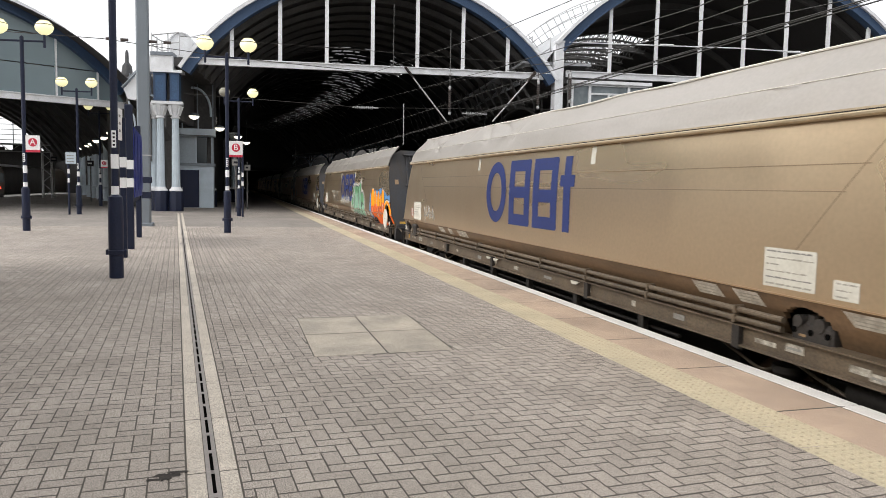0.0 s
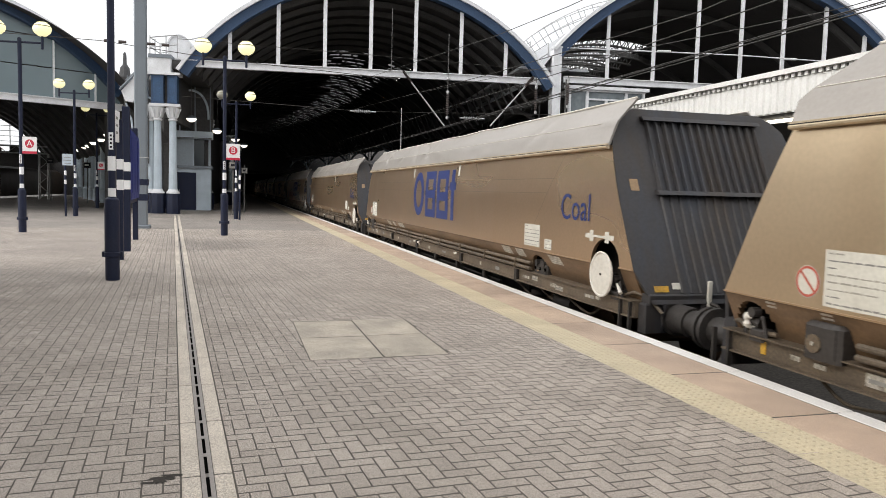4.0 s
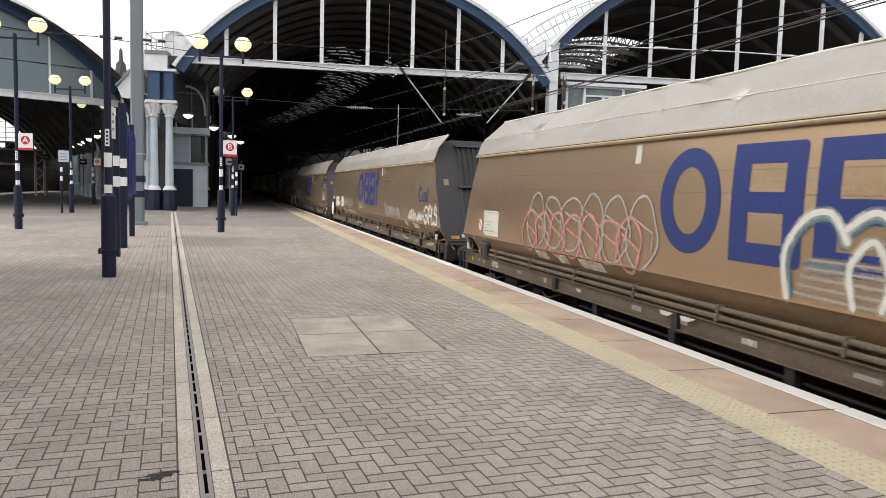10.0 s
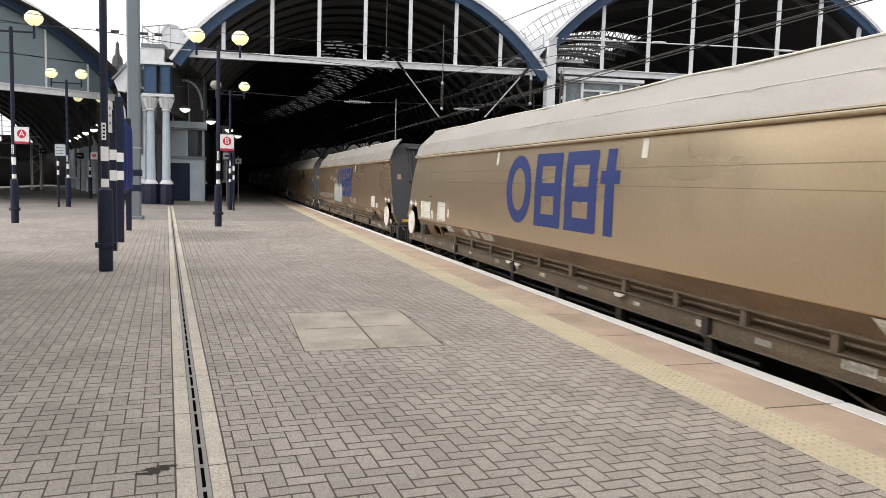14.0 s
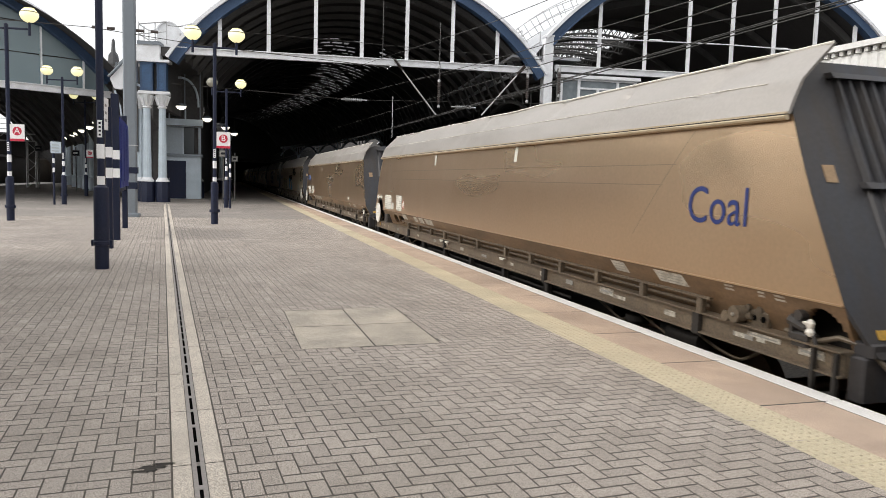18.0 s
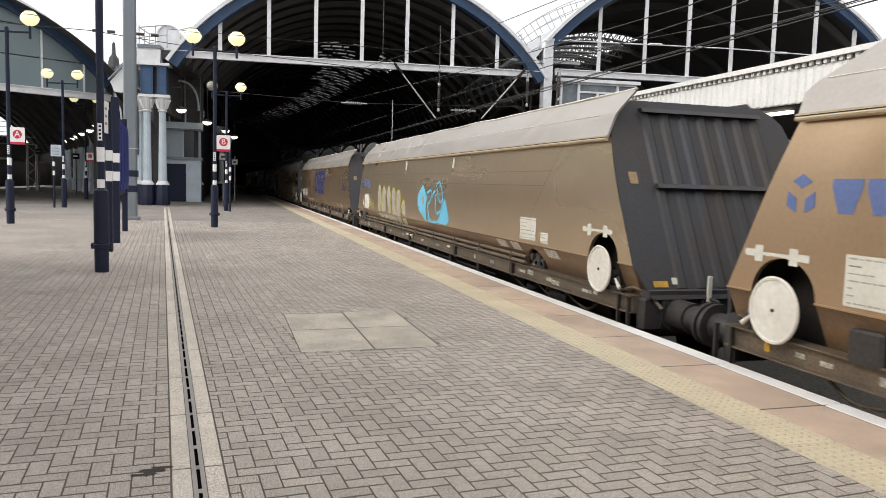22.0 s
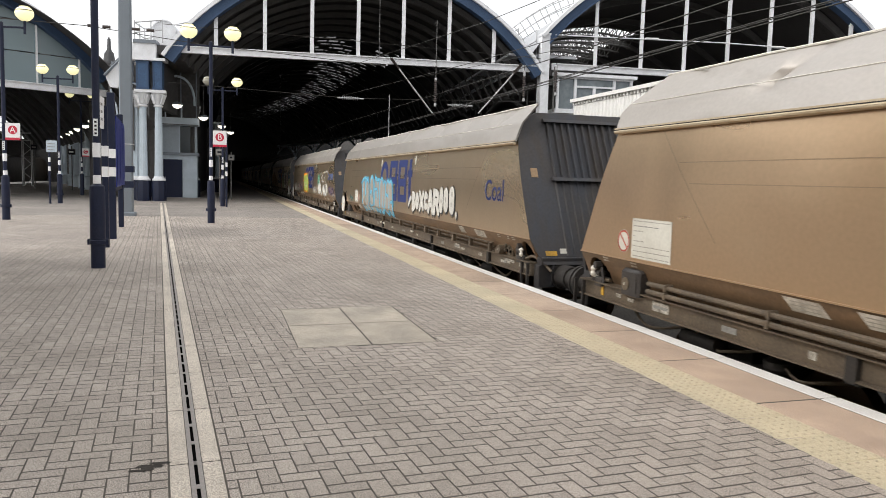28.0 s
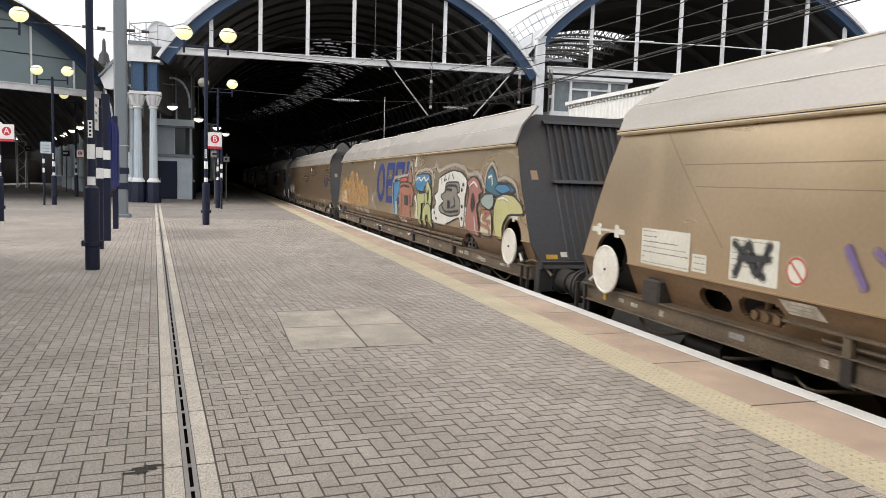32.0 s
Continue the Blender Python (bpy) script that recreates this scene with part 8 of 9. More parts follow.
for i, (k, e, logo, txt) in enumerate(PLAN):
    t = WAGONS[i]
    if logo:
        emblem(t)
    if txt:
        word(t, txt, 0.8, 1.33, 0.5, LOGO)
    load_marks(t, {1: (6.27, 10.06), 2: (6.2, 10.05), 10: (6.2, 10.17), 13: (6.13, 9.91), 14: (5.64, 10.62)}.get(i, (5.86, 10.47)))
    if k == "P":
        brake_mark(t, 0.1)
        data_panel(t, 1.95, 2.55, 0.72, 1.05, i)
        data_panel(t, 1.52, 1.77, 0.71, 0.86, i + 1)
        if i != 7:
            data_panel(t, FAR - 1.2, FAR - 0.45, 0.7, 1.14, i + 2)
            disc_mark(t, FAR - 0.28, 0.87, 0.13)
    else:
        if i == 13:
            lines(t, [((15.86, 0.98), (15.72, 0.99), (15.73, 0.96)), ((16.56, 0.97), (16.44, 0.98), (16.45, 0.95))], "black", 0.02, 0.5, "small dark brackets over the handwheel")
            patch(t, [blob(random.Random(2), 14.92, 0.85, 0.14, 0.06), blob(random.Random(4), 14.6, 0.8, 0.24, 0.05), blob(random.Random(6), 14.66, 0.73, 0.12, 0.035)], "teal", 1.0, "sprayed_smear", True)
        else:
            brake_mark(t, FAR + 0.15)
            data_panel(t, FAR - 1.42, FAR - 0.57, 0.7, 1.08, i + 3)
            data_panel(t, FAR - 1.68, FAR - 1.46, 0.72, 0.89, i + 4)
        data_panel(t, FAR - 2.6, FAR - 2.0, 0.71, 1.1, i + 5)
        disc_mark(t, FAR - 2.8, 0.88, 0.12)
    if k == "P":
        rows = ((3.38, 0.2), (2.78, 0.17), (1.45, 0.2), (13.05, 0.2), (12.35, 0.15), (11.5, 0.32), (LEN - 0.48, 0.06), (LEN + 0.14, 0.06)) + (((7.0, 0.3),) if i % 2 else ())
    else:
        rows = ((13.2, 0.2), (12.1, 0.16), (11.57, 0.18), (10.9, 0.3), (2.55, 0.15), (1.53, 0.26), (0.58, 0.06), (0.16, 0.04), (-0.06, 0.06))
    if i == 15:
        rows = rows[3:]
    for y, w in rows:
        skirt_plate(t, y, w)

# some sides have weathered to a paler gold
for i in (0, 1, 6, 10, 13, 14, 15, 17, 20):
    for ob in WAGONS[i].children:
        if ob.name.split(".")[0] == "body":
            ob.material_slots[0].link = "OBJECT"
            ob.material_slots[0].material = BODYGOLD

W = WAGONS
tag(W[0], 13.55, 14.55, 0.77, 1.12, 3, "white", 0.022, 1, 0.45, True)
flame_piece(W[1])
green_piece(W[1])
tag(W[1], 7.5, 8.7, 0.78, 1.18, 4, "white", 0.026)
tag(W[1], 8.8, 10.1, 0.78, 1.13, 5, "white", 0.026)
word(W[1], "THIS", 11.9, 1.02, 0.72, SPRAY["haze"], 1.5)
word(W[1], "IS", 14.2, 1.03, 0.5, SPRAY["haze"], 1.4)
tag(W[4], 0.25, 1.4, 0.76, 1.08, 9, "white", 0.03, 1, 0.65, True)
lines(W[4], [((2.48, 0.94), (2.32, 0.86), (2.4, 0.8), (2.2, 0.84)), ((2.24, 0.96), (2.08, 0.9), (2.16, 0.8))], "black", 0.035, 3.0, "black scribble over a white panel")
patch(W[4], [blob(random.Random(8), 4.35, 1.13, 0.13, 0.06)], "red", 1.0, "sprayed_smear", True)
outline_piece(W[4], 4.2, 5.1, 1.22, 1.68, 9, "silver", 2, 0.03)
patch(W[4], [[(5.52, 1.24), (5.11, 1.09), (4.68, 0.87), (4.35, 0.69), (5.24, 0.68), (5.34, 1.02)]], "slate", 1.0)
patch(W[4], [blob(random.Random(4), 7.65, 0.97, 0.2, 0.06), [(6.7, 1.2), (6.5, 1.2), (6.6, 0.95), (6.3, 1.0), (6.45, 0.7), (6.85, 0.85)], [(5.86, 1.1), (5.7, 1.1), (5.68, 0.76), (5.84, 0.76)]], "slate", 2.0)
lines(W[4], [((7.95 - 0.04 * k, 0.74 + 0.07 * k), (7.2, 0.72 + 0.075 * k), (6.6 + 0.1 * (k % 2), 0.73 + 0.07 * k)) for k in range(5)], "haze", 0.02, 1.5)
lines(W[4], [((6.35, 0.72 + 0.07 * k), (5.95, 0.72 + 0.07 * k), (5.45, 0.74 + 0.065 * k)) for k in range(6)], "haze", 0.02, 1.5)
lines(W[4], [((8.03, 0.68), (8.08, 1.05), (7.87, 1.34), (7.61, 1.39), (7.44, 1.18)), ((7.45, 1.28), (7.18, 1.41), (6.9, 1.21)), ((6.9, 1.3), (6.62, 1.36), (6.33, 1.24), (5.9, 1.22), (5.53, 1.3), (5.11, 1.15), (4.68, 0.9), (4.33, 0.68)),
              ((5.35, 0.71), (5.38, 1.02), (5.52, 1.24), (5.93, 1.13), (5.96, 0.71)), ((7.35, 0.7), (7.4, 1.0), (7.2, 1.2), (7.05, 0.95), (7.1, 0.72))], "white", 0.05, 4.0)
lines(W[4], [((8.0, 0.72), (8.02, 1.05), (7.84, 1.3), (7.6, 1.34), (7.47, 1.16)), ((7.42, 1.24), (7.18, 1.36), (6.93, 1.18)), ((6.88, 1.26), (6.6, 1.3), (6.3, 1.19), (5.9, 1.17), (5.55, 1.25), (5.13, 1.11))], "slate", 0.045, 3.0)
outline_piece(W[4], 10.3, 13.7, 0.62, 1.2, 11, "pink", 7, 0.04)
outline_piece(W[4], 10.0, 13.5, 0.68, 1.45, 12, "silver", 6, 0.032)
lines(W[5], [((0.28, 1.02), (0.5, 1.07), (0.68, 0.9), (0.6, 0.72), (0.4, 0.74), (0.36, 0.86), (0.52, 0.88)), ((0.24, 0.7), (0.2, 1.08), (0.02, 1.04), (0.02, 0.9), (0.2, 0.87)), ((-0.04, 1.08), (-0.06, 0.72), (-0.24, 0.74)), ((-0.42, 1.02), (-0.3, 1.12), (-0.26, 0.95), (-0.45, 0.9), (-0.43, 0.72), (-0.26, 0.7))], "white", 0.05, 4.0, "angular white sprayed letters")
tag(W[5], 0.85, 2.3, 0.7, 1.04, 14, "white", 0.032, 1, 0.9)
tag(W[5], 3.2, 5.3, 0.7, 1.08, 15, "silver", 0.024, 1, 0.62)
tag(W[5], 8.6, 10.0, 0.7, 1.12, 16, "haze", 0.03, 1)
tag(W[5], 11.1, 13.4, 0.7, 1.15, 17, "haze", 0.03, 1, 0.6)
maker_mark(W[6], 0.6, 1.47, LOGOPALE)
lines(W[6], [((1.35, 1.3), (1.3, 0.85), (1.1, 0.82), (1.08, 1.0), (1.3, 1.02)), ((1.0, 1.3), (0.9, 0.8)), ((0.95, 1.02), (0.78, 1.28), (0.7, 0.85)), ((0.6, 1.3), (0.5, 0.84), (0.38, 1.2), (0.3, 0.82), (0.15, 1.32))], "white", 0.05, 1.0, "hazy white scribble", True)
piece(W[7], 8.75, 10.75, 0.66, 1.33, 19, "silver", "teal", "haze", 4, 0.035)
tag(W[7], 11.0, 15.6, 0.74, 1.0, 20, "haze", 0.018, 1, 0.7)
tag(W[7], 11.5, 12.3, 1.5, 1.72, 21, "haze", 0.018, 1)
tag(W[7], 10.2, 11.2, 1.42, 1.64, 40, "haze", 0.018, 1)
tag(W[7], 5.4, 6.8, 0.7, 1.0, 22, "haze", 0.024, 1)
lines(W[9], [((7.85, 1.48), (7.9, 1.0), (7.7, 0.75)), ((7.1, 1.5), (7.12, 1.0), (7.05, 0.7)), ((7.85, 1.48), (7.1, 1.5)), ((7.8, 1.2), (7.12, 1.22)), ((7.6, 0.78), (7.45, 0.5)), ((7.35, 0.8), (7.2, 0.5)), ((7.1, 0.76), (7.0, 0.5))], "haze", 0.06, faint=True)
maker_mark(W[9], 15.35, 1.5, LOGOPALE)
data_panel(W[9], 2.55, 2.82, 0.72, 0.85, 15)
patch(W[10], [[(8.41, 1.5), (8.02, 1.23), (8.13, 0.93), (8.53, 0.91), (8.82, 1.0), (8.84, 1.22)], [(8.13, 0.92), (7.98, 0.68), (8.2, 0.71), (8.82, 0.95)], [(6.61, 1.24), (6.28, 0.79), (6.47, 0.68), (7.2, 0.69), (6.96, 0.84), (6.83, 1.08)]], "sky_blue", 1.0)
patch(W[10], [blob(random.Random(3), 8.38, 1.14, 0.1, 0.09)], "haze", 2.0)
lines(W[10], [((8.01, 1.31), (7.66, 1.37), (7.75, 1.13), (7.92, 1.06), (7.83, 0.79), (7.65, 0.73)), ((7.59, 1.24), (7.37, 1.33), (7.22, 0.9), (6.83, 1.0), (6.84, 1.17)), ((7.25, 1.49), (7.01, 1.54), (6.75, 1.23), (7.04, 1.16), (7.25, 1.49)), ((7.85, 0.72), (7.5, 0.68), (7.1, 0.72))], "sky_blue", 0.04, 2.5)
stroked(W[10], [(0.34, ((13.25, 1.2), (13.2, 0.95), (13.2, 0.72))), (0.3, ((12.65, 1.2), (12.6, 0.7))), (0.3, ((12.0, 1.2), (11.95, 0.66))), (0.34, ((11.4, 1.15), (11.35, 0.66))), (0.36, ((10.8, 1.1), (10.8, 0.66))), (0.3, ((10.25, 0.85), (10.2, 0.6)))], "haze", "silver", "yellow", 0.03, 0.03, "hazy silver bubbles of spray paint with a thin yellow edge")
maker_mark(W[10], 15.4, 1.48, LOGOPALE)
lines(W[10], [((14.75, 0.98), (14.7, 0.85)), ((14.6, 1.0), (14.52, 0.8)), ((14.42, 0.98), (14.36, 0.76)), ((14.26, 0.95), (14.22, 0.75)), ((14.78, 0.84), (14.4, 0.86), (14.1, 0.8), (13.98, 0.9)), ((14.05, 0.95), (14.0, 0.78))], "yellow", 0.03, faint=True)
stroked(W[13], [(0.42, ((12.4, 1.22), (12.4, 0.9), (12.25, 0.76))), (0.4, ((11.85, 1.25), (11.8, 0.78))), (0.44, ((11.15, 1.28), (11.12, 0.82))), (0.32, ((10.55, 1.3), (10.5, 0.75))), (0.3, ((10.2, 1.25), (10.15, 0.72))), (0.36, ((9.75, 1.28), (9.7, 0.74))), (0.24, ((9.38, 1.25), (9.42, 0.78))), (0.4, ((8.95, 1.2), (9.0, 0.75))), (0.34, ((8.6, 1.22), (8.5, 0.72)))], "haze", "sky_blue", "sky_blue", 0.05, 0.035, "sky-blue outlined spray-painted shapes with a faint silver fill")
lines(W[13], [((12.76, 1.35), (12.13, 1.5), (11.55, 1.36)), ((10.64, 1.58), (10.5, 1.46), (10.05, 1.46)), ((10.64, 1.14), (10.47, 1.19), (10.27, 1.14), (10.3, 0.9)), ((9.08, 1.07), (8.86, 1.02)), ((8.53, 0.87), (8.31, 0.84), (8.3, 0.6)), ((11.3, 1.05), (11.15, 1.12), (11.05, 1.0))], "sky_blue", 0.07, 11.0)
fat_letters(W[13])
lines(W[14], [((3.87, 1.3), (3.84, 1.57), (3.51, 1.67), (3.22, 1.61), (3.14, 1.51)), ((3.14, 1.52), (2.89, 1.68), (2.61, 1.68), (2.39, 1.51)), ((2.5, 1.55), (2.38, 1.7), (2.16, 1.69), (2.09, 1.61), (2.08, 0.9)), ((2.16, 1.68), (1.81, 1.74), (1.47, 1.64), (1.43, 1.44), (1.71, 1.29), (1.52, 1.05)),
               ((3.61, 1.42), (3.25, 1.45), (3.0, 1.31), (2.54, 1.27), (2.49, 0.95)), ((3.49, 0.8), (3.51, 1.28), (3.08, 1.27), (3.06, 0.85)), ((2.87, 1.44), (2.59, 1.46), (2.32, 1.38), (2.23, 1.0))], "white", 0.03, 4.0, faint=True)
stroked(W[14], [(0.3, ((4.62, 1.05), (4.5, 0.86))), (0.3, ((4.3, 1.05), (4.12, 0.84))), (0.24, ((4.07, 1.2), (4.0, 0.9))), (0.24, ((3.78, 1.1), (3.66, 0.88))), (0.16, ((3.62, 0.9), (3.36, 0.72))), (0.3, ((2.92, 0.95), (2.8, 0.82))), (0.32, ((2.62, 1.0), (2.5, 0.8))), (0.3, ((2.2, 1.05), (2.1, 0.8))), (0.26, ((1.75, 1.1), (1.6, 0.85)))], "white", None, None, 0.0, 0.0, "pale cream bubbles of spray paint")
stroked(W[14], [(0.24, ((4.67, 1.44), (4.64, 1.12))), (0.2, ((4.3, 1.47), (4.28, 1.14)))], "green", None, None, level=0.2)
stroked(W[14], [(0.36, ((10.5, 1.4), (10.45, 0.92))), (0.36, ((10.1, 1.43), (10.0, 0.88))), (0.34, ((9.7, 1.43), (9.6, 0.9))), (0.34, ((9.3, 1.45), (9.2, 0.9))), (0.4, ((8.87, 1.47), (8.77, 0.9)))], "lime", "yellow", "orange", 0.02, 0.05, "lime green capsules edged in yellow and orange")
lines(W[14], [((10.4, 1.05), (10.2, 1.2), (10.1, 0.95)), ((9.9, 1.2), (9.8, 0.92)), ((9.6, 1.15), (9.3, 1.0), (9.1, 1.1))], "white", 0.04, 8.0)
tag(W[14], 5.2, 6.4, 0.73, 1.08, 32, "white", 0.03, 1, 0.7)
maker_mark(W[14], 0.7, 1.5, LOGOPALE)
data_panel(W[14], -0.42, -0.14, 0.7, 0.79, 3)
lines(W[14], [((13.98, 1.04), (13.6, 0.78)), ((13.95, 0.78), (13.8, 1.05), (13.7, 0.8), (13.55, 1.05)), ((13.9, 0.92), (13.55, 0.94))], "black", 0.05, 3.0, "black scribble over a white panel")
g = Geo()
for pts in (((-0.95, 1.3), (-0.9, 1.05), (-0.75, 1.1), (-0.88, 1.2)), ((-0.72, 1.35), (-0.6, 1.2), (-0.74, 1.1)), ((-0.95, 0.95), (-0.7, 1.0), (-0.8, 0.62), (-0.5, 0.55))):
    for p, q in zip(smooth_line(pts, 5), smooth_line(pts, 5)[1:]):
        g.add([(x + a, -slope(z) - 0.012, z) for (x, z), a in ((p, -0.02), (p, 0.02), (q, 0.02), (q, -0.02))], [(0, 1, 2, 3)])
mark("graffiti_tag", g, SPRAY["teal"], W[14], "teal scribble on the end plate")
lines(W[14], [((12.75, 1.1), (12.6, 0.85)), ((12.5, 1.1), (12.3, 0.95), (12.35, 0.8)), ((12.1, 1.0), (11.9, 0.85), (11.7, 0.95), (11.6, 0.78))], "purple", 0.05)
lines(W[14], [((1.18, 1.04), (1.2, 0.82)), ((0.95, 0.85), (0.85, 1.08), (0.72, 0.95), (0.86, 0.9), (0.62, 0.78)), ((0.5, 1.06), (0.46, 0.82)), ((0.36, 1.02), (0.45, 0.92), (0.26, 0.78)), ((0.16, 0.95), (0.05, 1.03), (-0.05, 0.9), (0.1, 0.82)), ((-0.18, 0.98), (-0.3, 0.84), (-0.36, 1.0), (-0.46, 0.82))], "purple", 0.05, faint=True)
mural(W[15])

for i, (k, e, logo, txt) in enumerate(PLAN):
    tagged(W[i], "bronze-brown coal hopper wagon with a blue emblem on its side" if logo else "plain bronze-brown bogie coal hopper wagon with dusty grey top")
for i, words in {1: "golden-brown hopper wagon with orange and green graffiti", 4: "bronze hopper wagon with white outlined graffiti over its emblem",
                 5: "bronze hopper wagon with faint white scribbled tags", 7: "bronze hopper wagon with silver and teal graffiti",
                 10: "golden-brown hopper wagon with sky-blue and silver graffiti", 13: "golden-brown hopper wagon with blue-outlined and white graffiti",
                 14: "golden-brown hopper wagon with yellow, green and white graffiti", 15: "hopper wagon covered end to end in many-coloured graffiti"}.items():
    tagged(W[i], words)


# ---------------------------------------------------------------- platform surface, piece by piece
drain = thing("slot_drain", (DR[0], DR[1], 0), "pale concrete slot drain with a steel channel across the paving", "drain", kind="structure")
drain.rotation_euler = (0, 0, math.atan2(-DK[0], DK[1]))
stone = Geo().cbox(-0.127, -0.033, 0.006, 0.924, -0.01, 0.0026, 0.005).mesh("drain_kerb", DRAINM)
stone2 = Geo().cbox(0.033, 0.127, 0.006, 0.924, -0.01, 0.0026, 0.005).mesh("drain_kerb", DRAINM)
g = Geo()
g.box(-0.031, -0.009, 0, 0.93, -0.01, 0.001)
g.box(0.009, 0.031, 0, 0.93, -0.01, 0.001)
for i in range(4):
    g.box(-0.009, 0.009, i * 0.31 - 0.025, i * 0.31 + 0.025, -0.01, 0.0015)
chan = g.mesh("drain_channel", STEELM)
# almost flush black strip, coloured as the shade down in the slot
g = Geo()
g.box(-0.009, 0.009, 0, 0.93, -0.012, -0.0002)
slot = g.mesh("drain_slot", VOID)
for i in range(-7, 38):
    y = 0.19 + i * 0.93
    for me in (stone, stone2, chan, slot):
        ob = new(me.name, me)
        ob.parent = drain
        ob.location = (0, y, 0)
g = Geo()
g.cbox(-0.09, 0.09, -0.06, 0.06, 0.0, 0.008, 0.004)
part("drain_cover", g, STEELM, drain).location = (0.0, 15.6, 0.0)

g = Geo()
g.add([(x, y + 0.03 * (x - 0.66), 0.0011) for x, y in ((0.659, 6.45), (1.958, 6.447), (1.958, 8.402), (0.659, 8.388))], [(0, 1, 2, 3)])
solid("slab_joint", g, JOINT, "dark earth joint round the paving slabs", "paving")
slabs = thing("paving_slabs", (1.3, 7.4, 0), "four worn buff concrete slabs let into the paving", "slabs", kind="structure")
for x0, x1, y0, y1 in ((0.665, 1.322, 6.46, 7.437), (1.334, 1.945, 6.484, 7.482), (0.665, 1.322, 7.452, 8.37), (1.334, 1.945, 7.497, 8.418)):
    def ring(q, z):
        return [(x + a * q, y + b * q + 0.03 * (x - x0), z) for x, y, a, b in ((x0, y0, 1, 1), (x1, y0, -1, 1), (x1, y1, -1, -1), (x0, y1, 1, -1))]
    g = Geo()
    g.hexa(ring(0, -0.01) + ring(0, -0.0005))
    g.hexa(ring(0, -0.0005) + ring(0.003, 0.0018))
    part("slab", g, SLAB, slabs, off=(1.3, 7.4, 0))

coping = thing("coping", (3.97, 0, 0), "worn pinkish coping stones along the platform edge", "kerb", kind="structure")
cs = Geo().cbox(0, 0.535, 0.008, 1.222, -0.14, 0.0, 0.006).mesh("coping_stone", COPING)
cl = Geo().cbox(0.538, 0.72, 0.003, 1.227, -0.14, 0.003, 0.012).mesh("edge_line", WHITELINE)
n = 0
for i in range(-10, 90):
    y = 4.21 + i * 1.23
    for me in (cs, cl):
        ob = new(me.name, me)
        ob.parent = coping
        ob.location = (3.61 - 3.97, y, 0)
solid("coping_bed", Geo().box(3.6, 4.2, -8.5, 115, -0.15, -0.0022), BED, "dark mortar under the coping stones", "paving")
tactile = thing("tactile_strip", (3.415, 0, 0), "buff blister tactile paving along the edge", "tactile paving", kind="structure")
g = Geo()
g.cbox(0, 0.386, 0.003, 0.387, -0.02, 0.002, 0.004)
for a in range(6):
    for b in range(6):
        cx, cy = 0.033 + a * 0.064, 0.035 + b * 0.064
        g.add([(cx + r * math.cos(q), cy + r * math.sin(q), z) for r, z in ((0.0125, 0.002), (0.008, 0.007)) for q in [math.pi / 3 * k for k in range(6)]],
              [(k, (k + 1) % 6, 6 + (k + 1) % 6, 6 + k) for k in range(6)] + [(6, 7, 8, 9, 10, 11)], 1)
tm = g.mesh("tactile_tile", [TACT, BLISTER])
tp = Geo().cbox(0, 0.386, 0.003, 0.387, -0.02, 0.002, 0.004).mesh("tactile_tile", TACT)
for i in range(-26, 170):
    ob = new("tactile_tile", tm if i < 50 else tp)
    ob.parent = tactile
    ob.location = (3.224 - 3.415, 1.6 + i * 0.39, 0)
g = Geo()
g.box(3.22, EDGE, 65, 190, -0.1, -0.004)
g.box(3.22, EDGE, -60, -8.6, -0.1, -0.004)
solid("edge_paving", g, COPING, "plain far end of the platform edge", "paving")

g = Geo()
srng = random.Random(4)
for cx, cy, rx, ry in ((-0.335, 3.93, 0.07, 0.028), (-0.29, 3.965, 0.06, 0.02), (-0.4, 3.885, 0.05, 0.016), (-0.345, 3.9, 0.03, 0.045)):
    g.sheet([(cx + rx * (1 + srng.uniform(-0.35, 0.3)) * math.cos(a), cy + ry * (1 + srng.uniform(-0.4, 0.3)) * math.sin(a), 0.0022 + 0.0004 * len(g.f)) for a in [2 * math.pi * i / 22 for i in range(22)]])
solid("damp_stain", g, WETM, "dark damp patch on the blocks beside the drain", "stain")

# herringbone blocks; the nearest are single pieces, the rest one mesh
U = 0.1
TURN = radians(4.12)
CT, ST, PU, PV = math.cos(TURN), math.sin(TURN), 0.05, -0.1526
pave = thing("block_paving", (0, 0, 0), "grey concrete blocks laid in herringbone", "paving", kind="structure")


def block_geo(w, l):
    return Geo().cbox(0.0044, w - 0.0044, 0.0072, l - 0.0072, -0.02, 0.0, 0.0012)


hm, vm = block_geo(2 * U, U).mesh("paving_block", PAVER, False), block_geo(U, 2 * U).mesh("paving_block", PAVER, False)
prng = random.Random(12)
rest_v, rest_f = [], []
single = 0
cells_y0, cells_y1 = int(-3.0 / U), int(NEAR_Y / U)


def laid(u, v):
    """From the turned grid of the blocks to the platform."""
    return u * CT - v * ST, u * ST + v * CT


def drain_u(v):
    y = v + ST * drain_x(v)
    return drain_x(y) * CT + y * ST


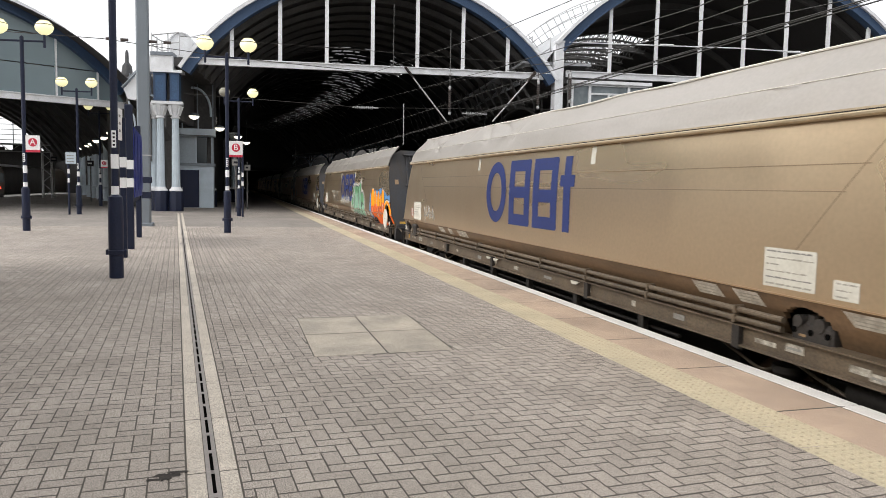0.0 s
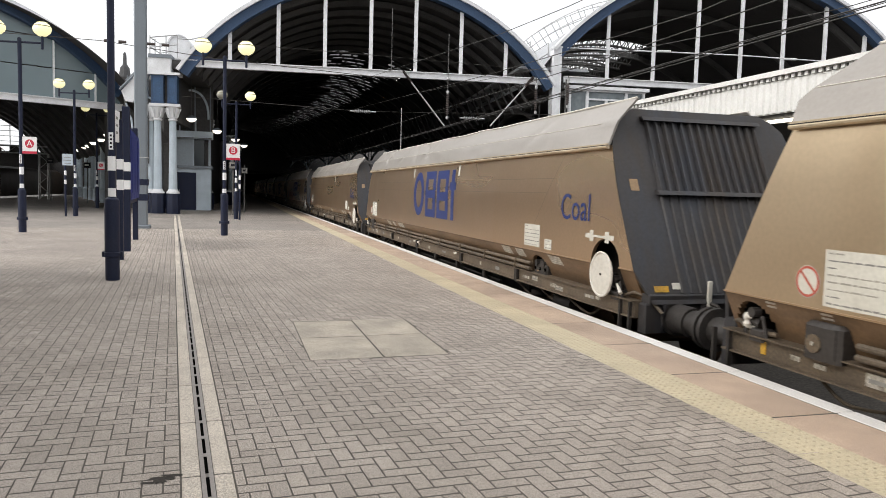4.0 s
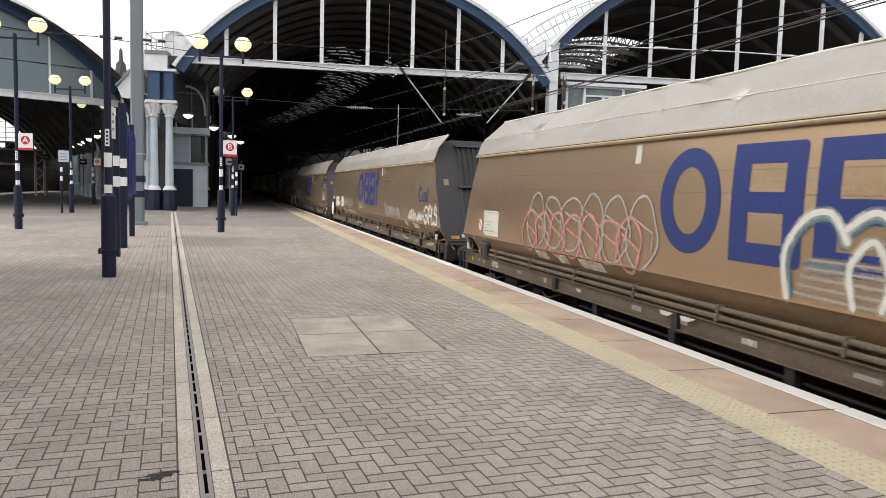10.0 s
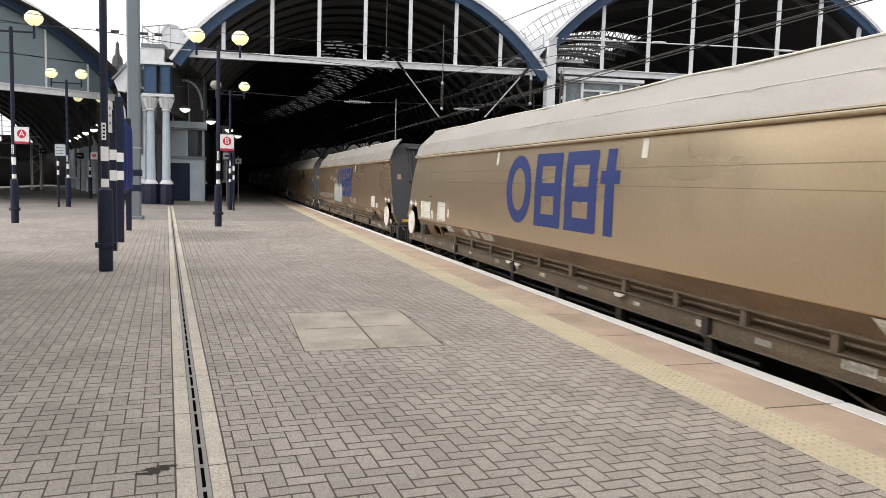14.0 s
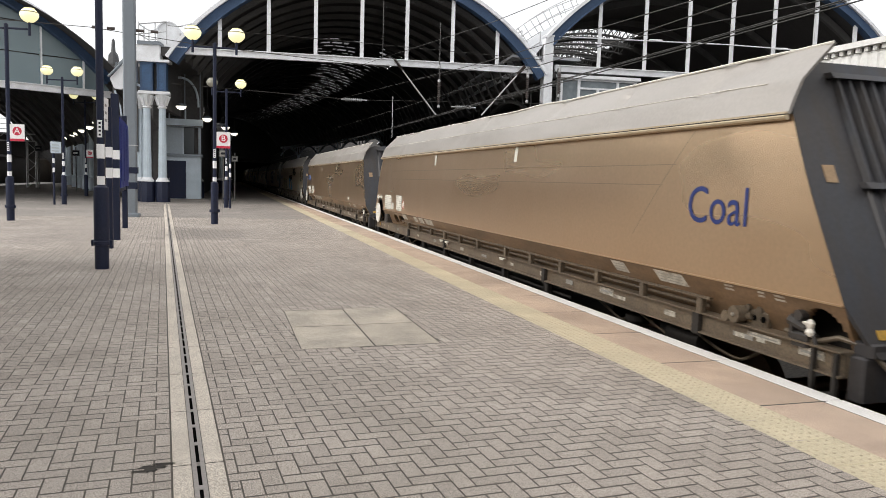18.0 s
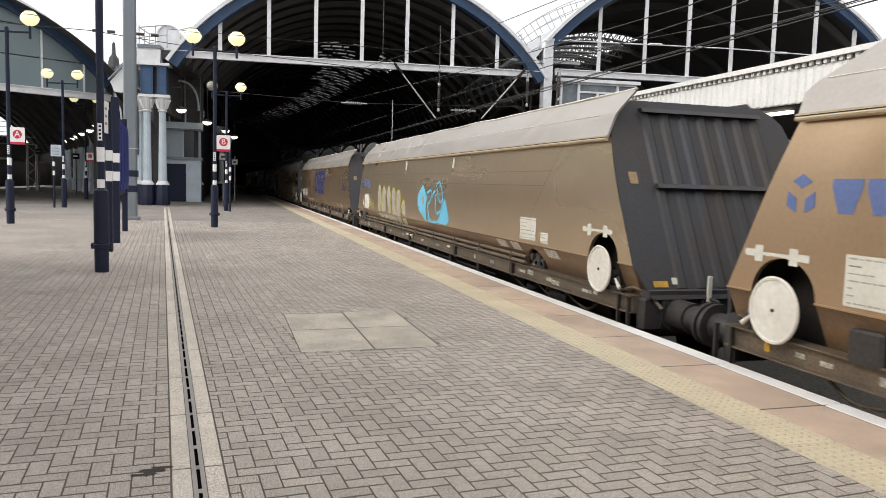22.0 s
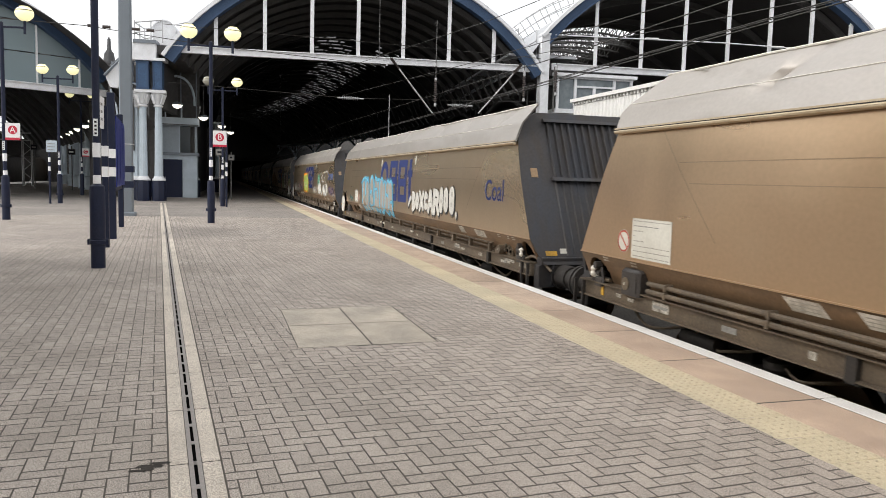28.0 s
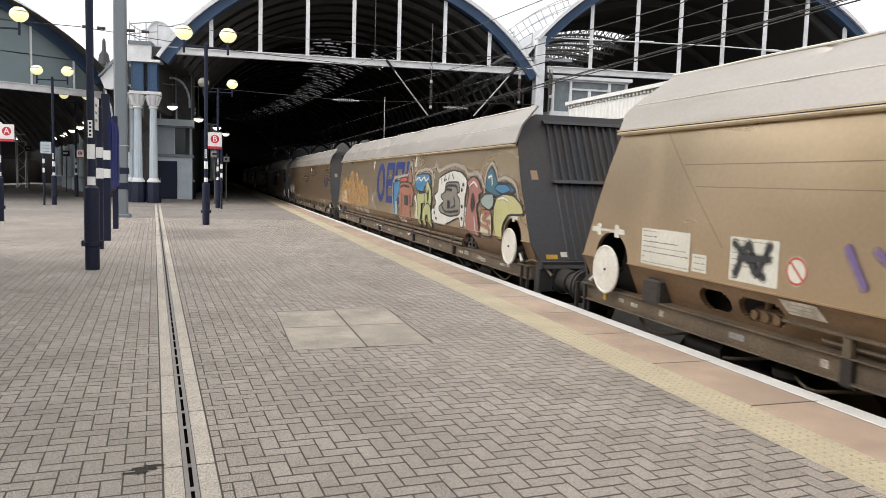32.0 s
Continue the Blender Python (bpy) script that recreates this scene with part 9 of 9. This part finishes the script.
for j in range(cells_y0 - 6, cells_y1 + 8):
    for i in range(int(NEAR_X / U) - 2, 52):
        c = (i - j) % 4
        if c == 0:
            w, l = 2 * U, U
        elif c == 3:
            w, l = U, 2 * U
        else:
            continue
        u, v = i * U + PU, j * U + PV
        cx, cy = laid(u + w / 2, v + l / 2)
        if cx < NEAR_X or cx > 3.33 or cy < -3.0 or cy > NEAR_Y:
            continue
        if 0.72 < cx < 1.9 and 6.55 < cy < 8.32:
            continue
        d = drain_u(v + l / 2)
        whole = True
        if u + w > d - 0.131 and u < d + 0.131:
            whole = False
            if d - 0.131 - u > u + w - d - 0.131:
                w = d - 0.131 - u
            else:
                w, u = u + w - d - 0.131, d + 0.131
            if w < 0.02:
                continue
        dz = prng.uniform(-0.0001, 0.0006)
        if single < 300 and 3.0 < cy < 5.2 and 0.4 < cx < 2.6 and whole:
            ob = new("paving_block", hm if w > l else vm)
            ob.parent = pave
            ob.location = (*laid(u, v), dz)
            ob.rotation_euler = (0, 0, TURN)
            single += 1
            continue
        k = len(rest_v)
        for zz, q in ((-0.012, 0.0), (dz - 0.0006, 0.0), (dz, 0.0012)):
            qx, qy = q + 0.0044, q + 0.0072
            rest_v += [(*laid(a, b), zz) for a, b in ((u + qx, v + qy), (u + w - qx, v + qy), (u + w - qx, v + l - qy), (u + qx, v + l - qy))]
        rest_f.append((k + 8, k + 9, k + 10, k + 11))
        for r in (0, 4):
            rest_f += [(k + r + m, k + r + (m + 1) % 4, k + r + 4 + (m + 1) % 4, k + r + 4 + m) for m in range(4)]
me = bpy.data.meshes.new("paving_blocks")
me.from_pydata(rest_v, [], rest_f)
me.materials.append(PAVER)
ob = new("paving_blocks", me)
ob.parent = pave
tagged(ob, kind="stuff")


# ---------------------------------------------------------------- movement of the train
def gone(t):
    """Metres that the train has run since the start."""
    return 8.32403104 * t - 0.039076408 * t ** 2 + 0.0044554893 * t ** 3 - 1.5101202e-4 * t ** 4 + 1.952226e-6 * t ** 5


def motions():
    for k, w in enumerate(WAGONS):
        walk(w, [(t, pose(TRACK, LEAD + PITCH * k - gone(t), RAIL)) for t in range(33)])


motions()
